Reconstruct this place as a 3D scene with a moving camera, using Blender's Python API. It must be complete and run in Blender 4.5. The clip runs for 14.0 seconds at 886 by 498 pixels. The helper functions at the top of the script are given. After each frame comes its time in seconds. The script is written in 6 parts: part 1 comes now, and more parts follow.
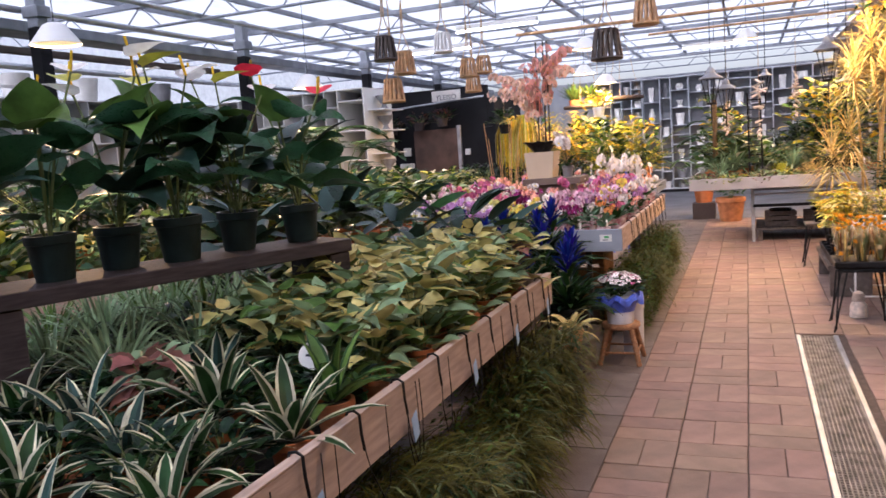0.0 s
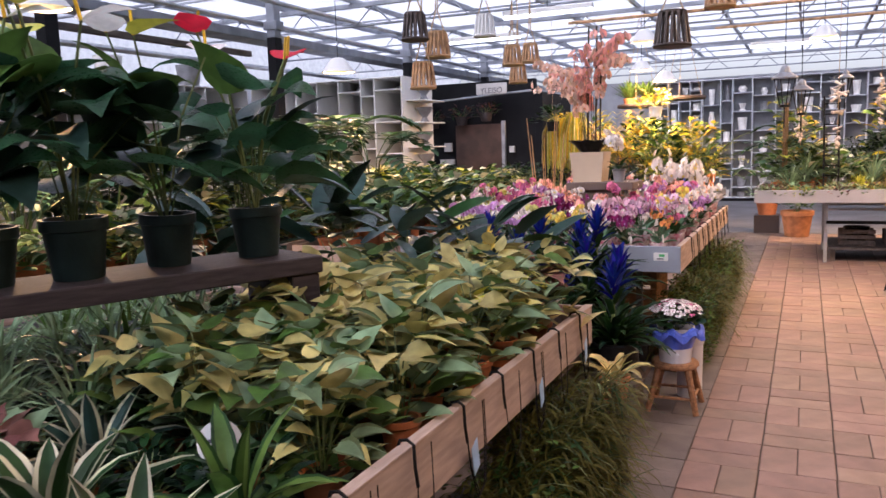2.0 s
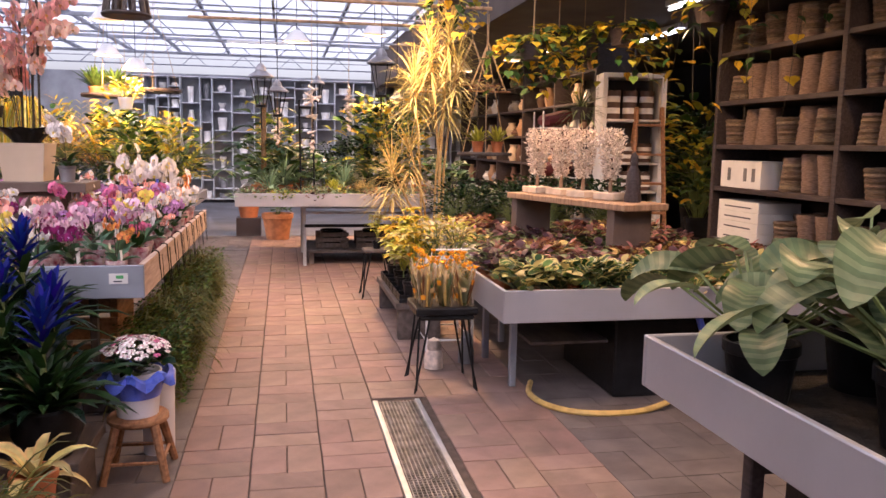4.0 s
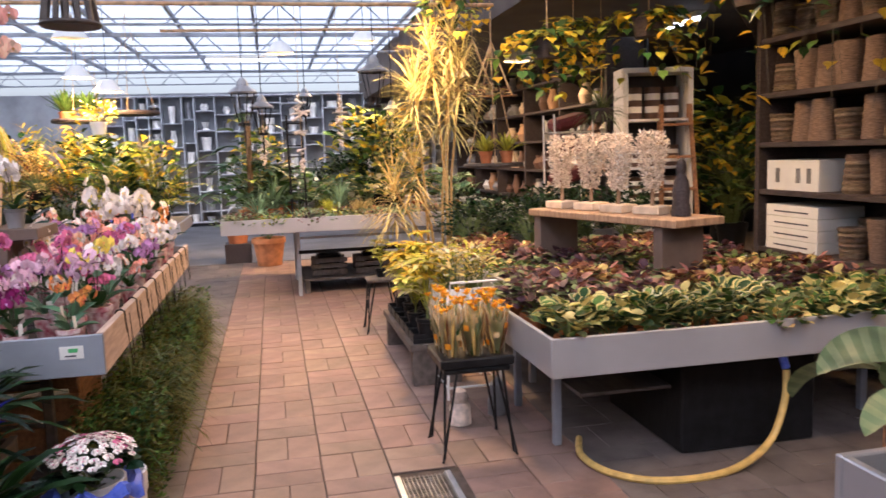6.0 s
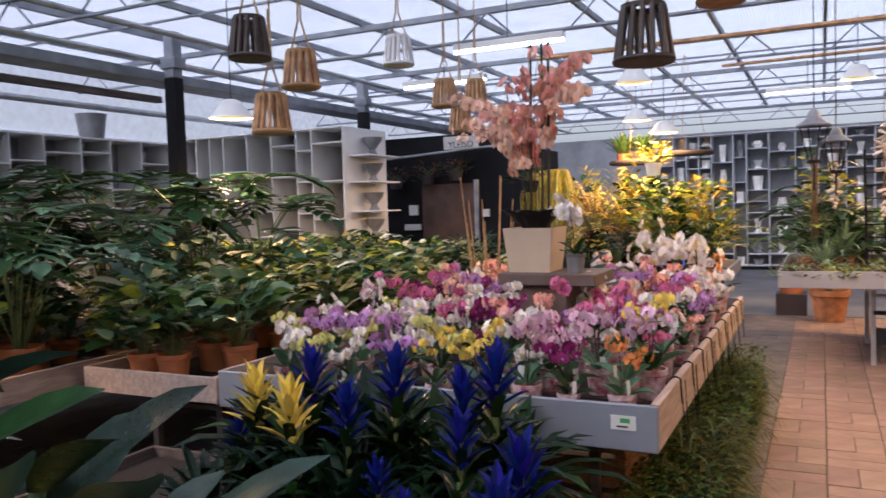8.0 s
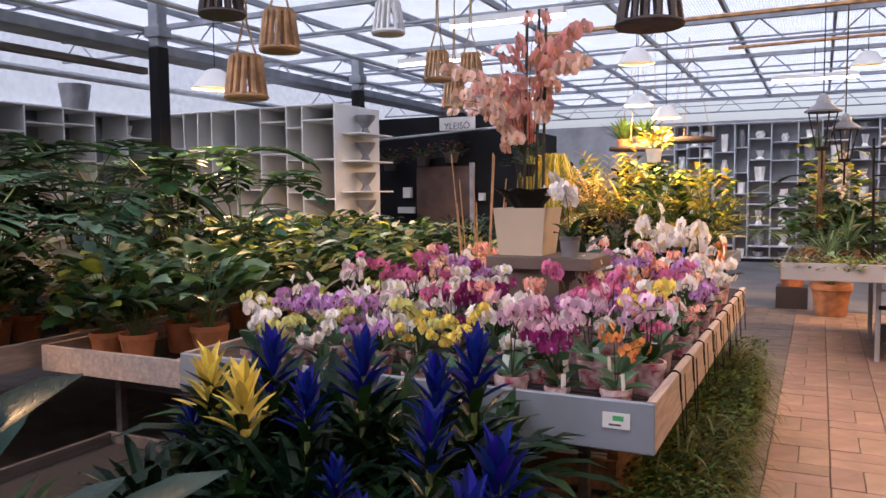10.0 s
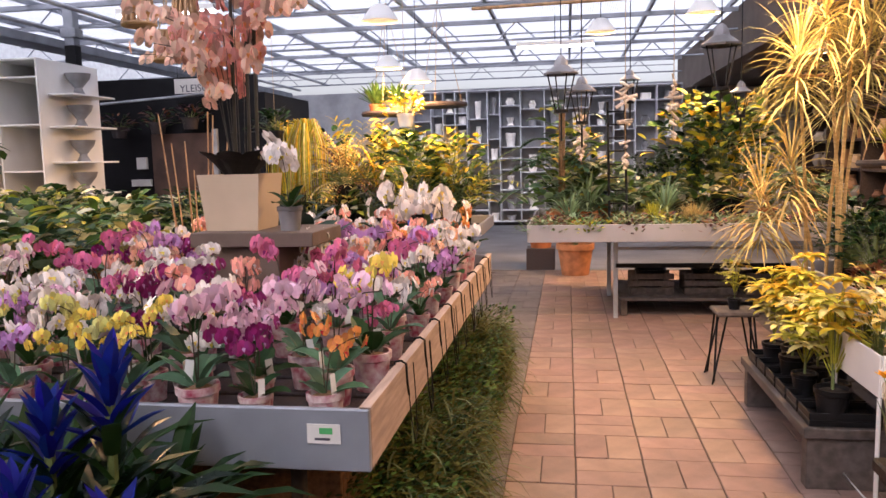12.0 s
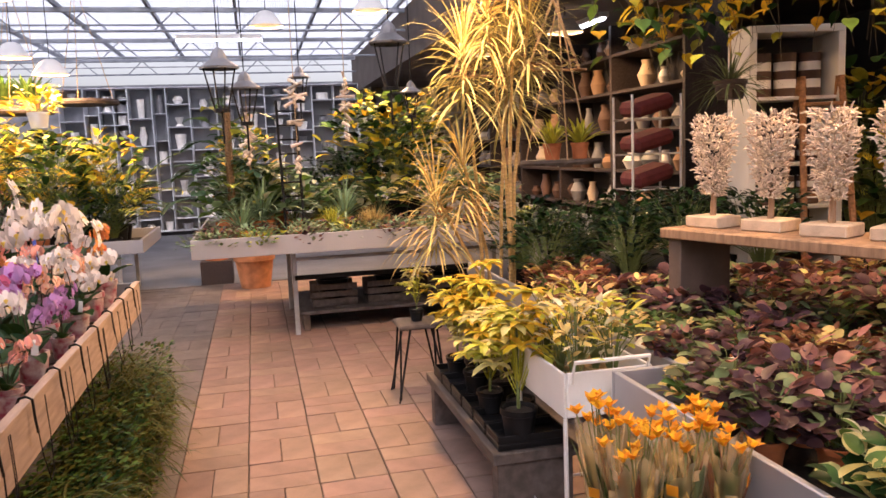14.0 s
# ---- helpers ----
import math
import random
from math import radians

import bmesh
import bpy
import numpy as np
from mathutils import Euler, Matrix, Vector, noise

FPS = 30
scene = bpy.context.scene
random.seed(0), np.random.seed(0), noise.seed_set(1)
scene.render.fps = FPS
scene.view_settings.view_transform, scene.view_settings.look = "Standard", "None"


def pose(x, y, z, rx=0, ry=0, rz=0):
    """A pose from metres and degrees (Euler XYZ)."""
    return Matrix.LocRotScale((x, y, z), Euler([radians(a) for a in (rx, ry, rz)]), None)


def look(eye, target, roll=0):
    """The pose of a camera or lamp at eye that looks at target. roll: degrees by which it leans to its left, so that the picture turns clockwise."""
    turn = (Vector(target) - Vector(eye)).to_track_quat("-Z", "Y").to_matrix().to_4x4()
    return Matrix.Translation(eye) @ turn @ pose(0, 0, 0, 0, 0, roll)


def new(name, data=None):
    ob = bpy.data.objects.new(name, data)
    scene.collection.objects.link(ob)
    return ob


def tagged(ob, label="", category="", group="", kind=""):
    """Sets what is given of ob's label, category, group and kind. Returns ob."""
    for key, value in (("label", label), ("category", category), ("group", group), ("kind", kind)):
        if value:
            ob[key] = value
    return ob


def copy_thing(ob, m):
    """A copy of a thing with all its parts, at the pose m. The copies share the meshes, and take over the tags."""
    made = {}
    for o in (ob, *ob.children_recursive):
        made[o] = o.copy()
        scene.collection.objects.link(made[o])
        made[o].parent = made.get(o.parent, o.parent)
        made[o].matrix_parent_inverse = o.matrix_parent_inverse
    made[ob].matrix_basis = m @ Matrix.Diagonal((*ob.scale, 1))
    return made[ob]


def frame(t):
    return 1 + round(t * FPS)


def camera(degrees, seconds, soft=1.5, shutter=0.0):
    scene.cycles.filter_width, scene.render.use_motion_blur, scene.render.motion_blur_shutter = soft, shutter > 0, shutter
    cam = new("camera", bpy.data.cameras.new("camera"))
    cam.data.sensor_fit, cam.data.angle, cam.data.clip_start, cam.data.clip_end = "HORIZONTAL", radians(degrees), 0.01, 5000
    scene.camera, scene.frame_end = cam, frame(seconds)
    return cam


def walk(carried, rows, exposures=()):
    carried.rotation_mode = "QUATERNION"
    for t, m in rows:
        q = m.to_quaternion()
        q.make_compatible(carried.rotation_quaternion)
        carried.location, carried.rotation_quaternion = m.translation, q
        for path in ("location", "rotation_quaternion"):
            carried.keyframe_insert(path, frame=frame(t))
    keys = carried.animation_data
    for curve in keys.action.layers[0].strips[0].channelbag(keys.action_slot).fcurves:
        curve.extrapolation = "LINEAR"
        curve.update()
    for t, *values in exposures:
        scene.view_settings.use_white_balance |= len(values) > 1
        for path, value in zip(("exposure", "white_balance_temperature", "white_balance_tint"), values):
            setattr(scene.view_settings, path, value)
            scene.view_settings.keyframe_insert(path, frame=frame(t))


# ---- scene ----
cam = camera(59.4, 14.0, shutter=0.12)

EXPOSURES = [(0.0, 1.0, 6000, 20), (2.0, 1.0, 6100, 22), (3.5, 0.97, 6250, 29), (6.0, 0.97, 5850, 16), (7.0, 0.76, 5900, 17), (8.2, 0.52, 5950, 18),
             (10.5, 0.75, 6200, 21), (12.0, 0.86, 6400, 21), (14.0, 0.8, 6500, 22)]
PATH = [
    (0, (0.891, -0.303, 1.627), (0.155, 1.54, 1.375), -4.2),
    (0.5, (0.814, -0.138, 1.62), (-0.119, 1.613, 1.368), -4.6),
    (1, (0.668, 0.078, 1.624), (-0.282, 1.82, 1.37), -2.8),
    (1.5, (0.66, 0.283, 1.611), (-0.255, 2.043, 1.355), -2.4),
    (2, (0.69, 0.584, 1.605), (-0.152, 2.38, 1.35), -1.9),
    (2.5, (0.669, 0.815, 1.591), (0.105, 2.716, 1.327), -0.7),
    (2.9, (0.574, 1.051, 1.595), (0.388, 3.025, 1.337), -0.1),
    (3, (0.624, 1.081, 1.606), (0.516, 3.06, 1.335), 0.3),
    (3.5, (0.665, 1.305, 1.572), (0.958, 3.265, 1.302), 1.1),
    (3.7, (0.676, 1.412, 1.572), (1.029, 3.362, 1.303), 1.3),
    (5.8, (0.699, 2.358, 1.625), (1.254, 4.262, 1.367), -1.7),
    (6, (0.696, 2.428, 1.633), (1.113, 4.368, 1.384), -1.9),
    (6.5, (0.61, 2.637, 1.619), (0.793, 4.616, 1.4), 0.2),
    (7, (0.515, 2.819, 1.631), (0.486, 4.812, 1.466), -0.2),
    (7.5, (0.479, 2.936, 1.633), (0.034, 4.881, 1.494), -1.1),
    (8, (0.497, 3.023, 1.675), (-0.381, 4.817, 1.567), -1.8),
    (8.2, (0.49, 3.023, 1.679), (-0.529, 4.74, 1.57), -1.6),
    (10.3, (0.394, 3.391, 1.616), (-0.389, 5.224, 1.455), 0.2),
    (10.5, (0.365, 3.439, 1.62), (-0.298, 5.318, 1.449), -0.7),
    (11, (0.383, 3.554, 1.598), (-0.058, 5.493, 1.392), -1.8),
    (11.5, (0.466, 3.789, 1.607), (0.104, 5.743, 1.385), -1.9),
    (12, (0.484, 3.939, 1.579), (0.166, 5.901, 1.351), -1.4),
    (12.5, (0.402, 4.124, 1.564), (0.148, 6.093, 1.323), -0.1),
    (13, (0.432, 4.242, 1.576), (0.621, 6.216, 1.318), 0.0),
    (13.5, (0.564, 4.425, 1.591), (0.902, 6.379, 1.331), -1.8),
    (14, (0.645, 4.585, 1.606), (1.105, 6.515, 1.353), -2.3),
]
walk(cam, [(t, look(eye, target, roll)) for t, eye, target, roll in PATH], EXPOSURES)

SKY = 0.13
# pendant lamps: x, y, z, watts
LAMPS = ((2.05, 13.6, 3.2, 75), (1.7, 9.2, 3.05, 85), (-1.95, 14.6, 2.85, 80), (-1.5, 14.3, 2.62, 60), (-4.43, 8.71, 2.56, 75), (1.75, 5.0, 3.3, 16), (1.5, 1.6, 3.3, 16), (0.9, 14.0, 3.1, 30),
         (3.25, 7.4, 2.85, 26), (4.0, 12.6, 2.8, 30), (4.0, 4.6, 2.85, 24), (3.6, 14.5, 2.8, 30), (-1.4, 11.9, 3.0, 14), (6.2, 8.0, 2.8, 24), (-4.3, 4.6, 2.7, 50))

# world and light
world = bpy.data.worlds.new("overcast_sky")
scene.world = world
world.use_nodes = True
wn, wl = world.node_tree.nodes, world.node_tree.links
sky = wn.new("ShaderNodeTexSky")
sky.sky_type = 'NISHITA'
sky.sun_disc = False
sky.sun_elevation, sky.sun_rotation = radians(40), radians(200)
sky.dust_density = 4.0
hs = wn.new("ShaderNodeHueSaturation")
hs.inputs["Saturation"].default_value = 0.38
wl.new(sky.outputs[0], hs.inputs["Color"])
wl.new(hs.outputs[0], wn["Background"].inputs[0])
wn["Background"].inputs[1].default_value = SKY
sun_data = bpy.data.lights.new("sun", 'SUN')
sun_data.energy, sun_data.angle, sun_data.color = 0.45, radians(25), (1, 0.96, 0.9)
new("sun", sun_data).matrix_world = look((-6, -14, 20), (0, 6, 0))


def lamp_light(x, y, z, watts, color=(1.0, 0.69, 0.42), size=0.25, target=None):
    d = bpy.data.lights.new("lamp_bulb", 'AREA')
    d.shape, d.size, d.energy, d.color = 'DISK', size, watts, color
    ob = new("lamp_bulb", d)
    ob.matrix_world = look((x, y, z), target or (x, y + 0.001, 0))
    return ob


# ---------------------------------------------------------------- materials
def mat(name, color, rough=0.6, var=0.25, scale=8.0, metal=0.0, bump=0.15, fine=60.0, rand=None, spec=0.5, second=None, stretch=(1, 1, 1), trans=0.0):
    m = bpy.data.materials.new(name)
    m.use_nodes = True
    n, l = m.node_tree.nodes, m.node_tree.links
    b = n["Principled BSDF"]
    b.inputs["Roughness"].default_value, b.inputs["Metallic"].default_value = rough, metal
    b.inputs["Specular IOR Level"].default_value = spec
    tc = n.new("ShaderNodeTexCoord")
    mp = n.new("ShaderNodeMapping")
    mp.inputs["Scale"].default_value = stretch
    l.new(tc.outputs["Object"], mp.inputs[0])
    n1 = n.new("ShaderNodeTexNoise")
    n1.inputs["Scale"].default_value, n1.inputs["Detail"].default_value = scale, 4
    l.new(mp.outputs[0], n1.inputs["Vector"])
    n2 = n.new("ShaderNodeTexNoise")
    n2.inputs["Scale"].default_value, n2.inputs["Detail"].default_value = fine, 3
    l.new(mp.outputs[0], n2.inputs["Vector"])
    mix = n.new("ShaderNodeMix")
    mix.data_type = 'RGBA'
    lo = second or tuple(c * (1 - var) for c in color)
    hi = color if second else tuple(min(1, c * (1 + var)) for c in color)
    mix.inputs[6].default_value, mix.inputs[7].default_value = (*lo, 1), (*hi, 1)
    ramp = n.new("ShaderNodeMapRange")
    ramp.inputs[1].default_value, ramp.inputs[2].default_value = 0.32, 0.68
    l.new(n1.outputs[0], ramp.inputs[0])
    l.new(ramp.outputs[0], mix.inputs[0])
    out = mix.outputs[2]
    if rand:
        src = n.new("ShaderNodeObjectInfo").outputs["Random"] if rand == "object" else n.new("ShaderNodeNewGeometry").outputs["Random Per Island"]
        h = n.new("ShaderNodeHueSaturation")
        mr = n.new("ShaderNodeMapRange")
        mr.inputs[3].default_value, mr.inputs[4].default_value = (0.87, 1.12) if "paver" in name else (0.6, 1.4)
        l.new(src, mr.inputs[0])
        l.new(mr.outputs[0], h.inputs["Value"])
        mh = n.new("ShaderNodeMapRange")
        mh.inputs[3].default_value, mh.inputs[4].default_value = 0.485, 0.515
        mul = n.new("ShaderNodeMath")
        mul.operation = 'FRACT'
        m10 = n.new("ShaderNodeMath")
        m10.operation = 'MULTIPLY'
        m10.inputs[1].default_value = 17.3
        l.new(src, m10.inputs[0])
        l.new(m10.outputs[0], mul.inputs[0])
        l.new(mul.outputs[0], mh.inputs[0])
        l.new(mh.outputs[0], h.inputs["Hue"])
        l.new(out, h.inputs["Color"])
        out = h.outputs[0]
    l.new(out, b.inputs["Base Color"])
    mrr = n.new("ShaderNodeMapRange")
    mrr.inputs[3].default_value, mrr.inputs[4].default_value = max(0, rough - 0.12), min(1, rough + 0.12)
    l.new(n2.outputs[0], mrr.inputs[0])
    l.new(mrr.outputs[0], b.inputs["Roughness"])
    if bump:
        bp = n.new("ShaderNodeBump")
        bp.inputs["Strength"].default_value, bp.inputs["Distance"].default_value = bump, 0.01
        l.new(n2.outputs[0], bp.inputs["Height"])
        l.new(bp.outputs[0], b.inputs["Normal"])
    if trans:
        t = n.new("ShaderNodeBsdfTranslucent")
        l.new(out, t.inputs[0])
        ms = n.new("ShaderNodeMixShader")
        ms.inputs[0].default_value = trans
        l.new(b.outputs[0], ms.inputs[1])
        l.new(t.outputs[0], ms.inputs[2])
        l.new(ms.outputs[0], n["Material Output"].inputs[0])
    return m


def leafmat(name, color, rough=0.42, trans=0.25, var=0.3):
    return mat(name, color, rough, var, 14, 0, 0.08, 90, "island", 0.2, None, (1, 1, 1), trans)


def petal(name, color, var=0.15):
    return mat(name, color, 0.6, var, 20, 0, 0.05, 80, "island", 0.3, None, (1, 1, 1), 0.3)


def glass_mat(name, tint, mixfac):
    m = bpy.data.materials.new(name)
    m.use_nodes = True
    n, l = m.node_tree.nodes, m.node_tree.links
    n.remove(n["Principled BSDF"])
    a, b, ms = n.new("ShaderNodeBsdfTransparent"), n.new("ShaderNodeBsdfTranslucent"), n.new("ShaderNodeMixShader")
    tx = n.new("ShaderNodeTexNoise")
    tx.inputs["Scale"].default_value = 1.3
    w = n.new("ShaderNodeTexWave")
    w.inputs["Scale"].default_value, w.inputs["Distortion"].default_value = 9.0, 1.2
    tc = n.new("ShaderNodeTexCoord")
    l.new(tc.outputs["Object"], tx.inputs[0])
    l.new(tc.outputs["Object"], w.inputs[0])
    mr = n.new("ShaderNodeMapRange")
    mr.inputs[3].default_value, mr.inputs[4].default_value = mixfac - 0.15, mixfac + 0.2
    ad = n.new("ShaderNodeMath")
    ad.operation = 'MULTIPLY'
    l.new(tx.outputs[0], ad.inputs[0])
    l.new(w.outputs["Fac"], ad.inputs[1])
    l.new(ad.outputs[0], mr.inputs[0])
    l.new(mr.outputs[0], ms.inputs[0])
    a.inputs[0].default_value = (*tint, 1)
    b.inputs[0].default_value = (*tint, 1)
    l.new(a.outputs[0], ms.inputs[1])
    l.new(b.outputs[0], ms.inputs[2])
    l.new(ms.outputs[0], n["Material Output"].inputs[0])
    return m


def glow(name, color, strength):
    m = bpy.data.materials.new(name)
    m.use_nodes = True
    b = m.node_tree.nodes["Principled BSDF"]
    b.inputs["Base Color"].default_value = (0.9, 0.85, 0.75, 1)
    b.inputs["Emission Color"].default_value = (*color, 1)
    b.inputs["Emission Strength"].default_value = strength
    return m


M_PAVE = mat("clay_paver", (0.225, 0.150, 0.122), 0.75, 0.22, 5, 0, 0.35, 120, "object")
M_PAVE_I = mat("clay_paver_rest", (0.225, 0.150, 0.122), 0.75, 0.22, 5, 0, 0.35, 120, "island")
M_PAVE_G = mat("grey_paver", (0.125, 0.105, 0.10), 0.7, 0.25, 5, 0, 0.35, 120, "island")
M_SAND = mat("joint_sand", (0.075, 0.055, 0.045), 0.95, 0.3, 20)
M_CONC = mat("dark_concrete", (0.13, 0.13, 0.14), 0.5, 0.3, 1.5, 0, 0.2, 40)
M_STEEL = mat("galvanised_steel", (0.42, 0.44, 0.47), 0.45, 0.2, 6, 0.6, 0.05)
M_GREYSTEEL = mat("weathered_roof_steel", (0.24, 0.26, 0.30), 0.55, 0.25, 4, 0.2, 0.05)
M_ALU = mat("brushed_aluminium", (0.45, 0.45, 0.48), 0.36, 0.06, 3, 0.5, 0.01, 90)
M_DRAIN = mat("drain_grate_steel", (0.22, 0.21, 0.20), 0.5, 0.4, 12, 0.7, 0.1)
M_ALU_DULL = mat("dull_weathered_aluminium", (0.27, 0.30, 0.35), 0.45, 0.15, 3, 0.35, 0.02, 60)
M_PLANK = mat("pale_planed_pine", (0.42, 0.32, 0.27), 0.65, 0.2, 6, 0, 0.2, 40, None, 0.3, None, (8, 1, 8))
M_DKWOOD = mat("dark_stained_wood", (0.045, 0.035, 0.036), 0.6, 0.35, 10, 0, 0.25, 60, None, 0.3, None, (8, 1, 8))
M_GRWOOD = mat("weathered_grey_wood", (0.10, 0.08, 0.07), 0.75, 0.3, 4, 0, 0.2, 60, None, 0.3, None, (6, 1, 6))
M_WOOD = mat("brown_wood", (0.30, 0.15, 0.075), 0.6, 0.35, 8, 0, 0.25, 60, None, 0.3, None, (6, 1, 6))
M_CONSOLE = mat("limed_console_wood", (0.30, 0.19, 0.12), 0.6, 0.3, 7, 0, 0.25, 50, None, 0.3, None, (5, 5, 1))
M_GREYPAINT = mat("warm_grey_board", (0.12, 0.085, 0.07), 0.7, 0.2, 5, 0, 0.1)
M_WHITE = mat("white_painted_board", (0.72, 0.71, 0.69), 0.6, 0.06, 3, 0, 0.05)
M_GREYWHITE = mat("grey_painted_board", (0.60, 0.62, 0.66), 0.6, 0.08, 3, 0, 0.05)
M_BLACK = mat("matt_black_metal", (0.012, 0.012, 0.013), 0.5, 0.3, 12, 0, 0.15, 60, None, 0.12)
M_BLACKPL = mat("black_plastic", (0.012, 0.012, 0.013), 0.4, 0.3, 12, 0, 0.15, 60, None, 0.12)
M_GREENPL = mat("dark_green_plastic", (0.012, 0.025, 0.024), 0.45, 0.3, 12, 0, 0.15, 60, None, 0.25)
M_TERRA = mat("terracotta", (0.48, 0.16, 0.06), 0.75, 0.22, 10, 0, 0.2)
M_TERRA2 = mat("pale_terracotta", (0.52, 0.23, 0.11), 0.8, 0.25, 10, 0, 0.2)
M_SOIL = mat("potting_soil", (0.022, 0.016, 0.012), 0.95, 0.4, 40, 0, 0.8, 120)
M_BARK = mat("bark_chips", (0.20, 0.12, 0.06), 0.9, 0.5, 60, 0, 0.8, 140)
M_BEIGE = mat("beige_ceramic", (0.55, 0.44, 0.32), 0.4, 0.06, 5, 0, 0.02)
M_BLUEWHITE = mat("white_ceramic", (0.66, 0.66, 0.70), 0.35, 0.08, 5, 0, 0.02)
M_BLUEFILM = mat("blue_wrapping_film", (0.10, 0.16, 0.68), 0.3, 0.25, 9, 0, 0.3, 30)
M_RATTAN = mat("woven_rattan", (0.155, 0.112, 0.08), 0.8, 0.4, 30, 0, 0.8, 110, "island", 0.3, None, (1, 1, 6))
M_BAMBOO = mat("split_bamboo", (0.42, 0.26, 0.11), 0.55, 0.35, 14, 0, 0.2, 50, "island")
M_BAMBOO_DK = mat("blackened_bamboo", (0.05, 0.035, 0.025), 0.55, 0.35, 14, 0, 0.2, 50, "island")
M_ROPE = mat("jute_rope", (0.40, 0.27, 0.15), 0.9, 0.3, 40, 0, 0.5, 150)
M_STEM = mat("dark_flower_stem", (0.035, 0.028, 0.015), 0.6, 0.3, 20)
M_GSTEM = mat("green_stalk", (0.12, 0.16, 0.05), 0.55, 0.3, 20)
M_CANE = mat("yellow_cane", (0.50, 0.33, 0.13), 0.6, 0.3, 16, 0, 0.3, 60, None, 0.4, None, (1, 1, 5))
M_DRIED = mat("bleached_twigs", (0.62, 0.52, 0.42), 0.85, 0.25, 25, 0, 0.3, 90, "island")
M_STONE = mat("pale_stone", (0.52, 0.41, 0.30), 0.8, 0.2, 10, 0, 0.3)
M_HOSE = mat("yellow_garden_hose", (0.55, 0.38, 0.12), 0.45, 0.2, 20)
M_CARD = mat("brown_cardboard", (0.36, 0.22, 0.13), 0.8, 0.15, 5)
M_PAPER = mat("white_paper", (0.64, 0.64, 0.62), 0.6, 0.05, 6)
M_INK = mat("dark_print", (0.05, 0.05, 0.07), 0.6, 0.2, 20)
M_GREENINK = mat("green_print", (0.06, 0.36, 0.12), 0.6, 0.1, 20)
M_WALL = mat("dark_shop_wall", (0.045, 0.042, 0.045), 0.8, 0.2, 2)
M_CEIL = mat("brown_ceiling_board", (0.11, 0.085, 0.07), 0.8, 0.2, 2)
M_BOOTH = mat("black_booth_panel", (0.010, 0.010, 0.012), 0.6, 0.3, 2, 0, 0.15, 60, None, 0.12)
# Shade inside the shelf compartments is put into this darker grey.
M_RECESS = mat("shaded_grey_backing", (0.28, 0.29, 0.31), 0.7, 0.2, 3, 0, 0.05)
M_RUST = mat("rusty_brown_door", (0.10, 0.055, 0.04), 0.7, 0.4, 3)
M_POTTERY = mat("grey_stoneware", (0.17, 0.17, 0.18), 0.5, 0.3, 6, 0, 0.1, 60, "island")
M_POTTERY_W = mat("white_stoneware", (0.62, 0.60, 0.57), 0.45, 0.12, 6, 0, 0.1, 60, "island")
M_PINKFOIL = mat("pink_printed_pot", (0.30, 0.025, 0.07), 0.35, 0.3, 26, 0, 0.05, 60, None, 0.5, (0.66, 0.60, 0.60))
M_PANE = glass_mat("polycarbonate_sheet", (0.94, 0.96, 1.0), 0.35)
M_RED = mat("dark_red_cushion", (0.13, 0.022, 0.026), 0.85, 0.2, 12, 0, 0.2)
M_FILM = mat("clear_wrapping_film", (0.42, 0.30, 0.15), 0.15, 0.3, 25, 0, 0.4, 60)
M_LAMPWHITE = glow("lit_lamp_shade", (1.0, 0.72, 0.38), 1.2)
M_BULB = glow("warm_bulb", (1.0, 0.72, 0.36), 12.0)
M_TUBE = glow("cold_tube", (0.85, 0.92, 1.0), 6.0)

L_DARK = leafmat("dark_glossy_leaf", (0.006, 0.020, 0.010), 0.3, 0.1)
L_ANTH = leafmat("anthurium_leaf", (0.030, 0.090, 0.044), 0.3, 0.4)
L_GREEN = leafmat("mid_green_leaf", (0.017, 0.052, 0.014))
L_LIGHT = leafmat("fresh_green_leaf", (0.085, 0.160, 0.036))
L_LIME = leafmat("lime_leaf", (0.44, 0.45, 0.055))
L_YELLOW = leafmat("yellow_leaf", (0.62, 0.42, 0.03))
# Cream leaf colour with the warm light of the bench's far end mixed in.
L_SYN = leafmat("pale_marbled_warm_lit_leaf", (0.50, 0.45, 0.17))
L_SYNW = leafmat("silvery_green_leaf", (0.22, 0.33, 0.19))
L_CREAM = leafmat("cream_leaf_margin", (0.58, 0.56, 0.40))
L_CALP = leafmat("silvery_calathea_leaf", (0.16, 0.20, 0.10), 0.35)
L_CALD = leafmat("calathea_leaf_band", (0.095, 0.14, 0.065), 0.35)
L_BLUE = leafmat("blue_green_leaf", (0.026, 0.062, 0.052), 0.35, 0.12)
L_PURPLE = leafmat("purple_leaf", (0.075, 0.038, 0.05))
L_MON = leafmat("monstera_leaf", (0.08, 0.17, 0.10), 0.35)
L_RUST = leafmat("rust_red_leaf", (0.15, 0.055, 0.03))
L_PINK = leafmat("dusky_pink_leaf", (0.24, 0.11, 0.095))
L_SEDUM = leafmat("grey_green_succulent", (0.132, 0.172, 0.079))
L_MOSS = leafmat("trailing_moss_green", (0.085, 0.085, 0.016), 0.6)
L_GOLD = leafmat("pale_golden_leaf", (0.62, 0.55, 0.25), 0.6)
L_STRAW = leafmat("straw_leaf", (0.56, 0.43, 0.17), 0.6)
P_WHITE, P_PINK = petal("white_petal", (0.80, 0.77, 0.76)), petal("pink_petal", (0.58, 0.15, 0.30))
P_LILAC, P_MAG = petal("lilac_petal", (0.50, 0.27, 0.56)), petal("magenta_petal", (0.22, 0.015, 0.13))
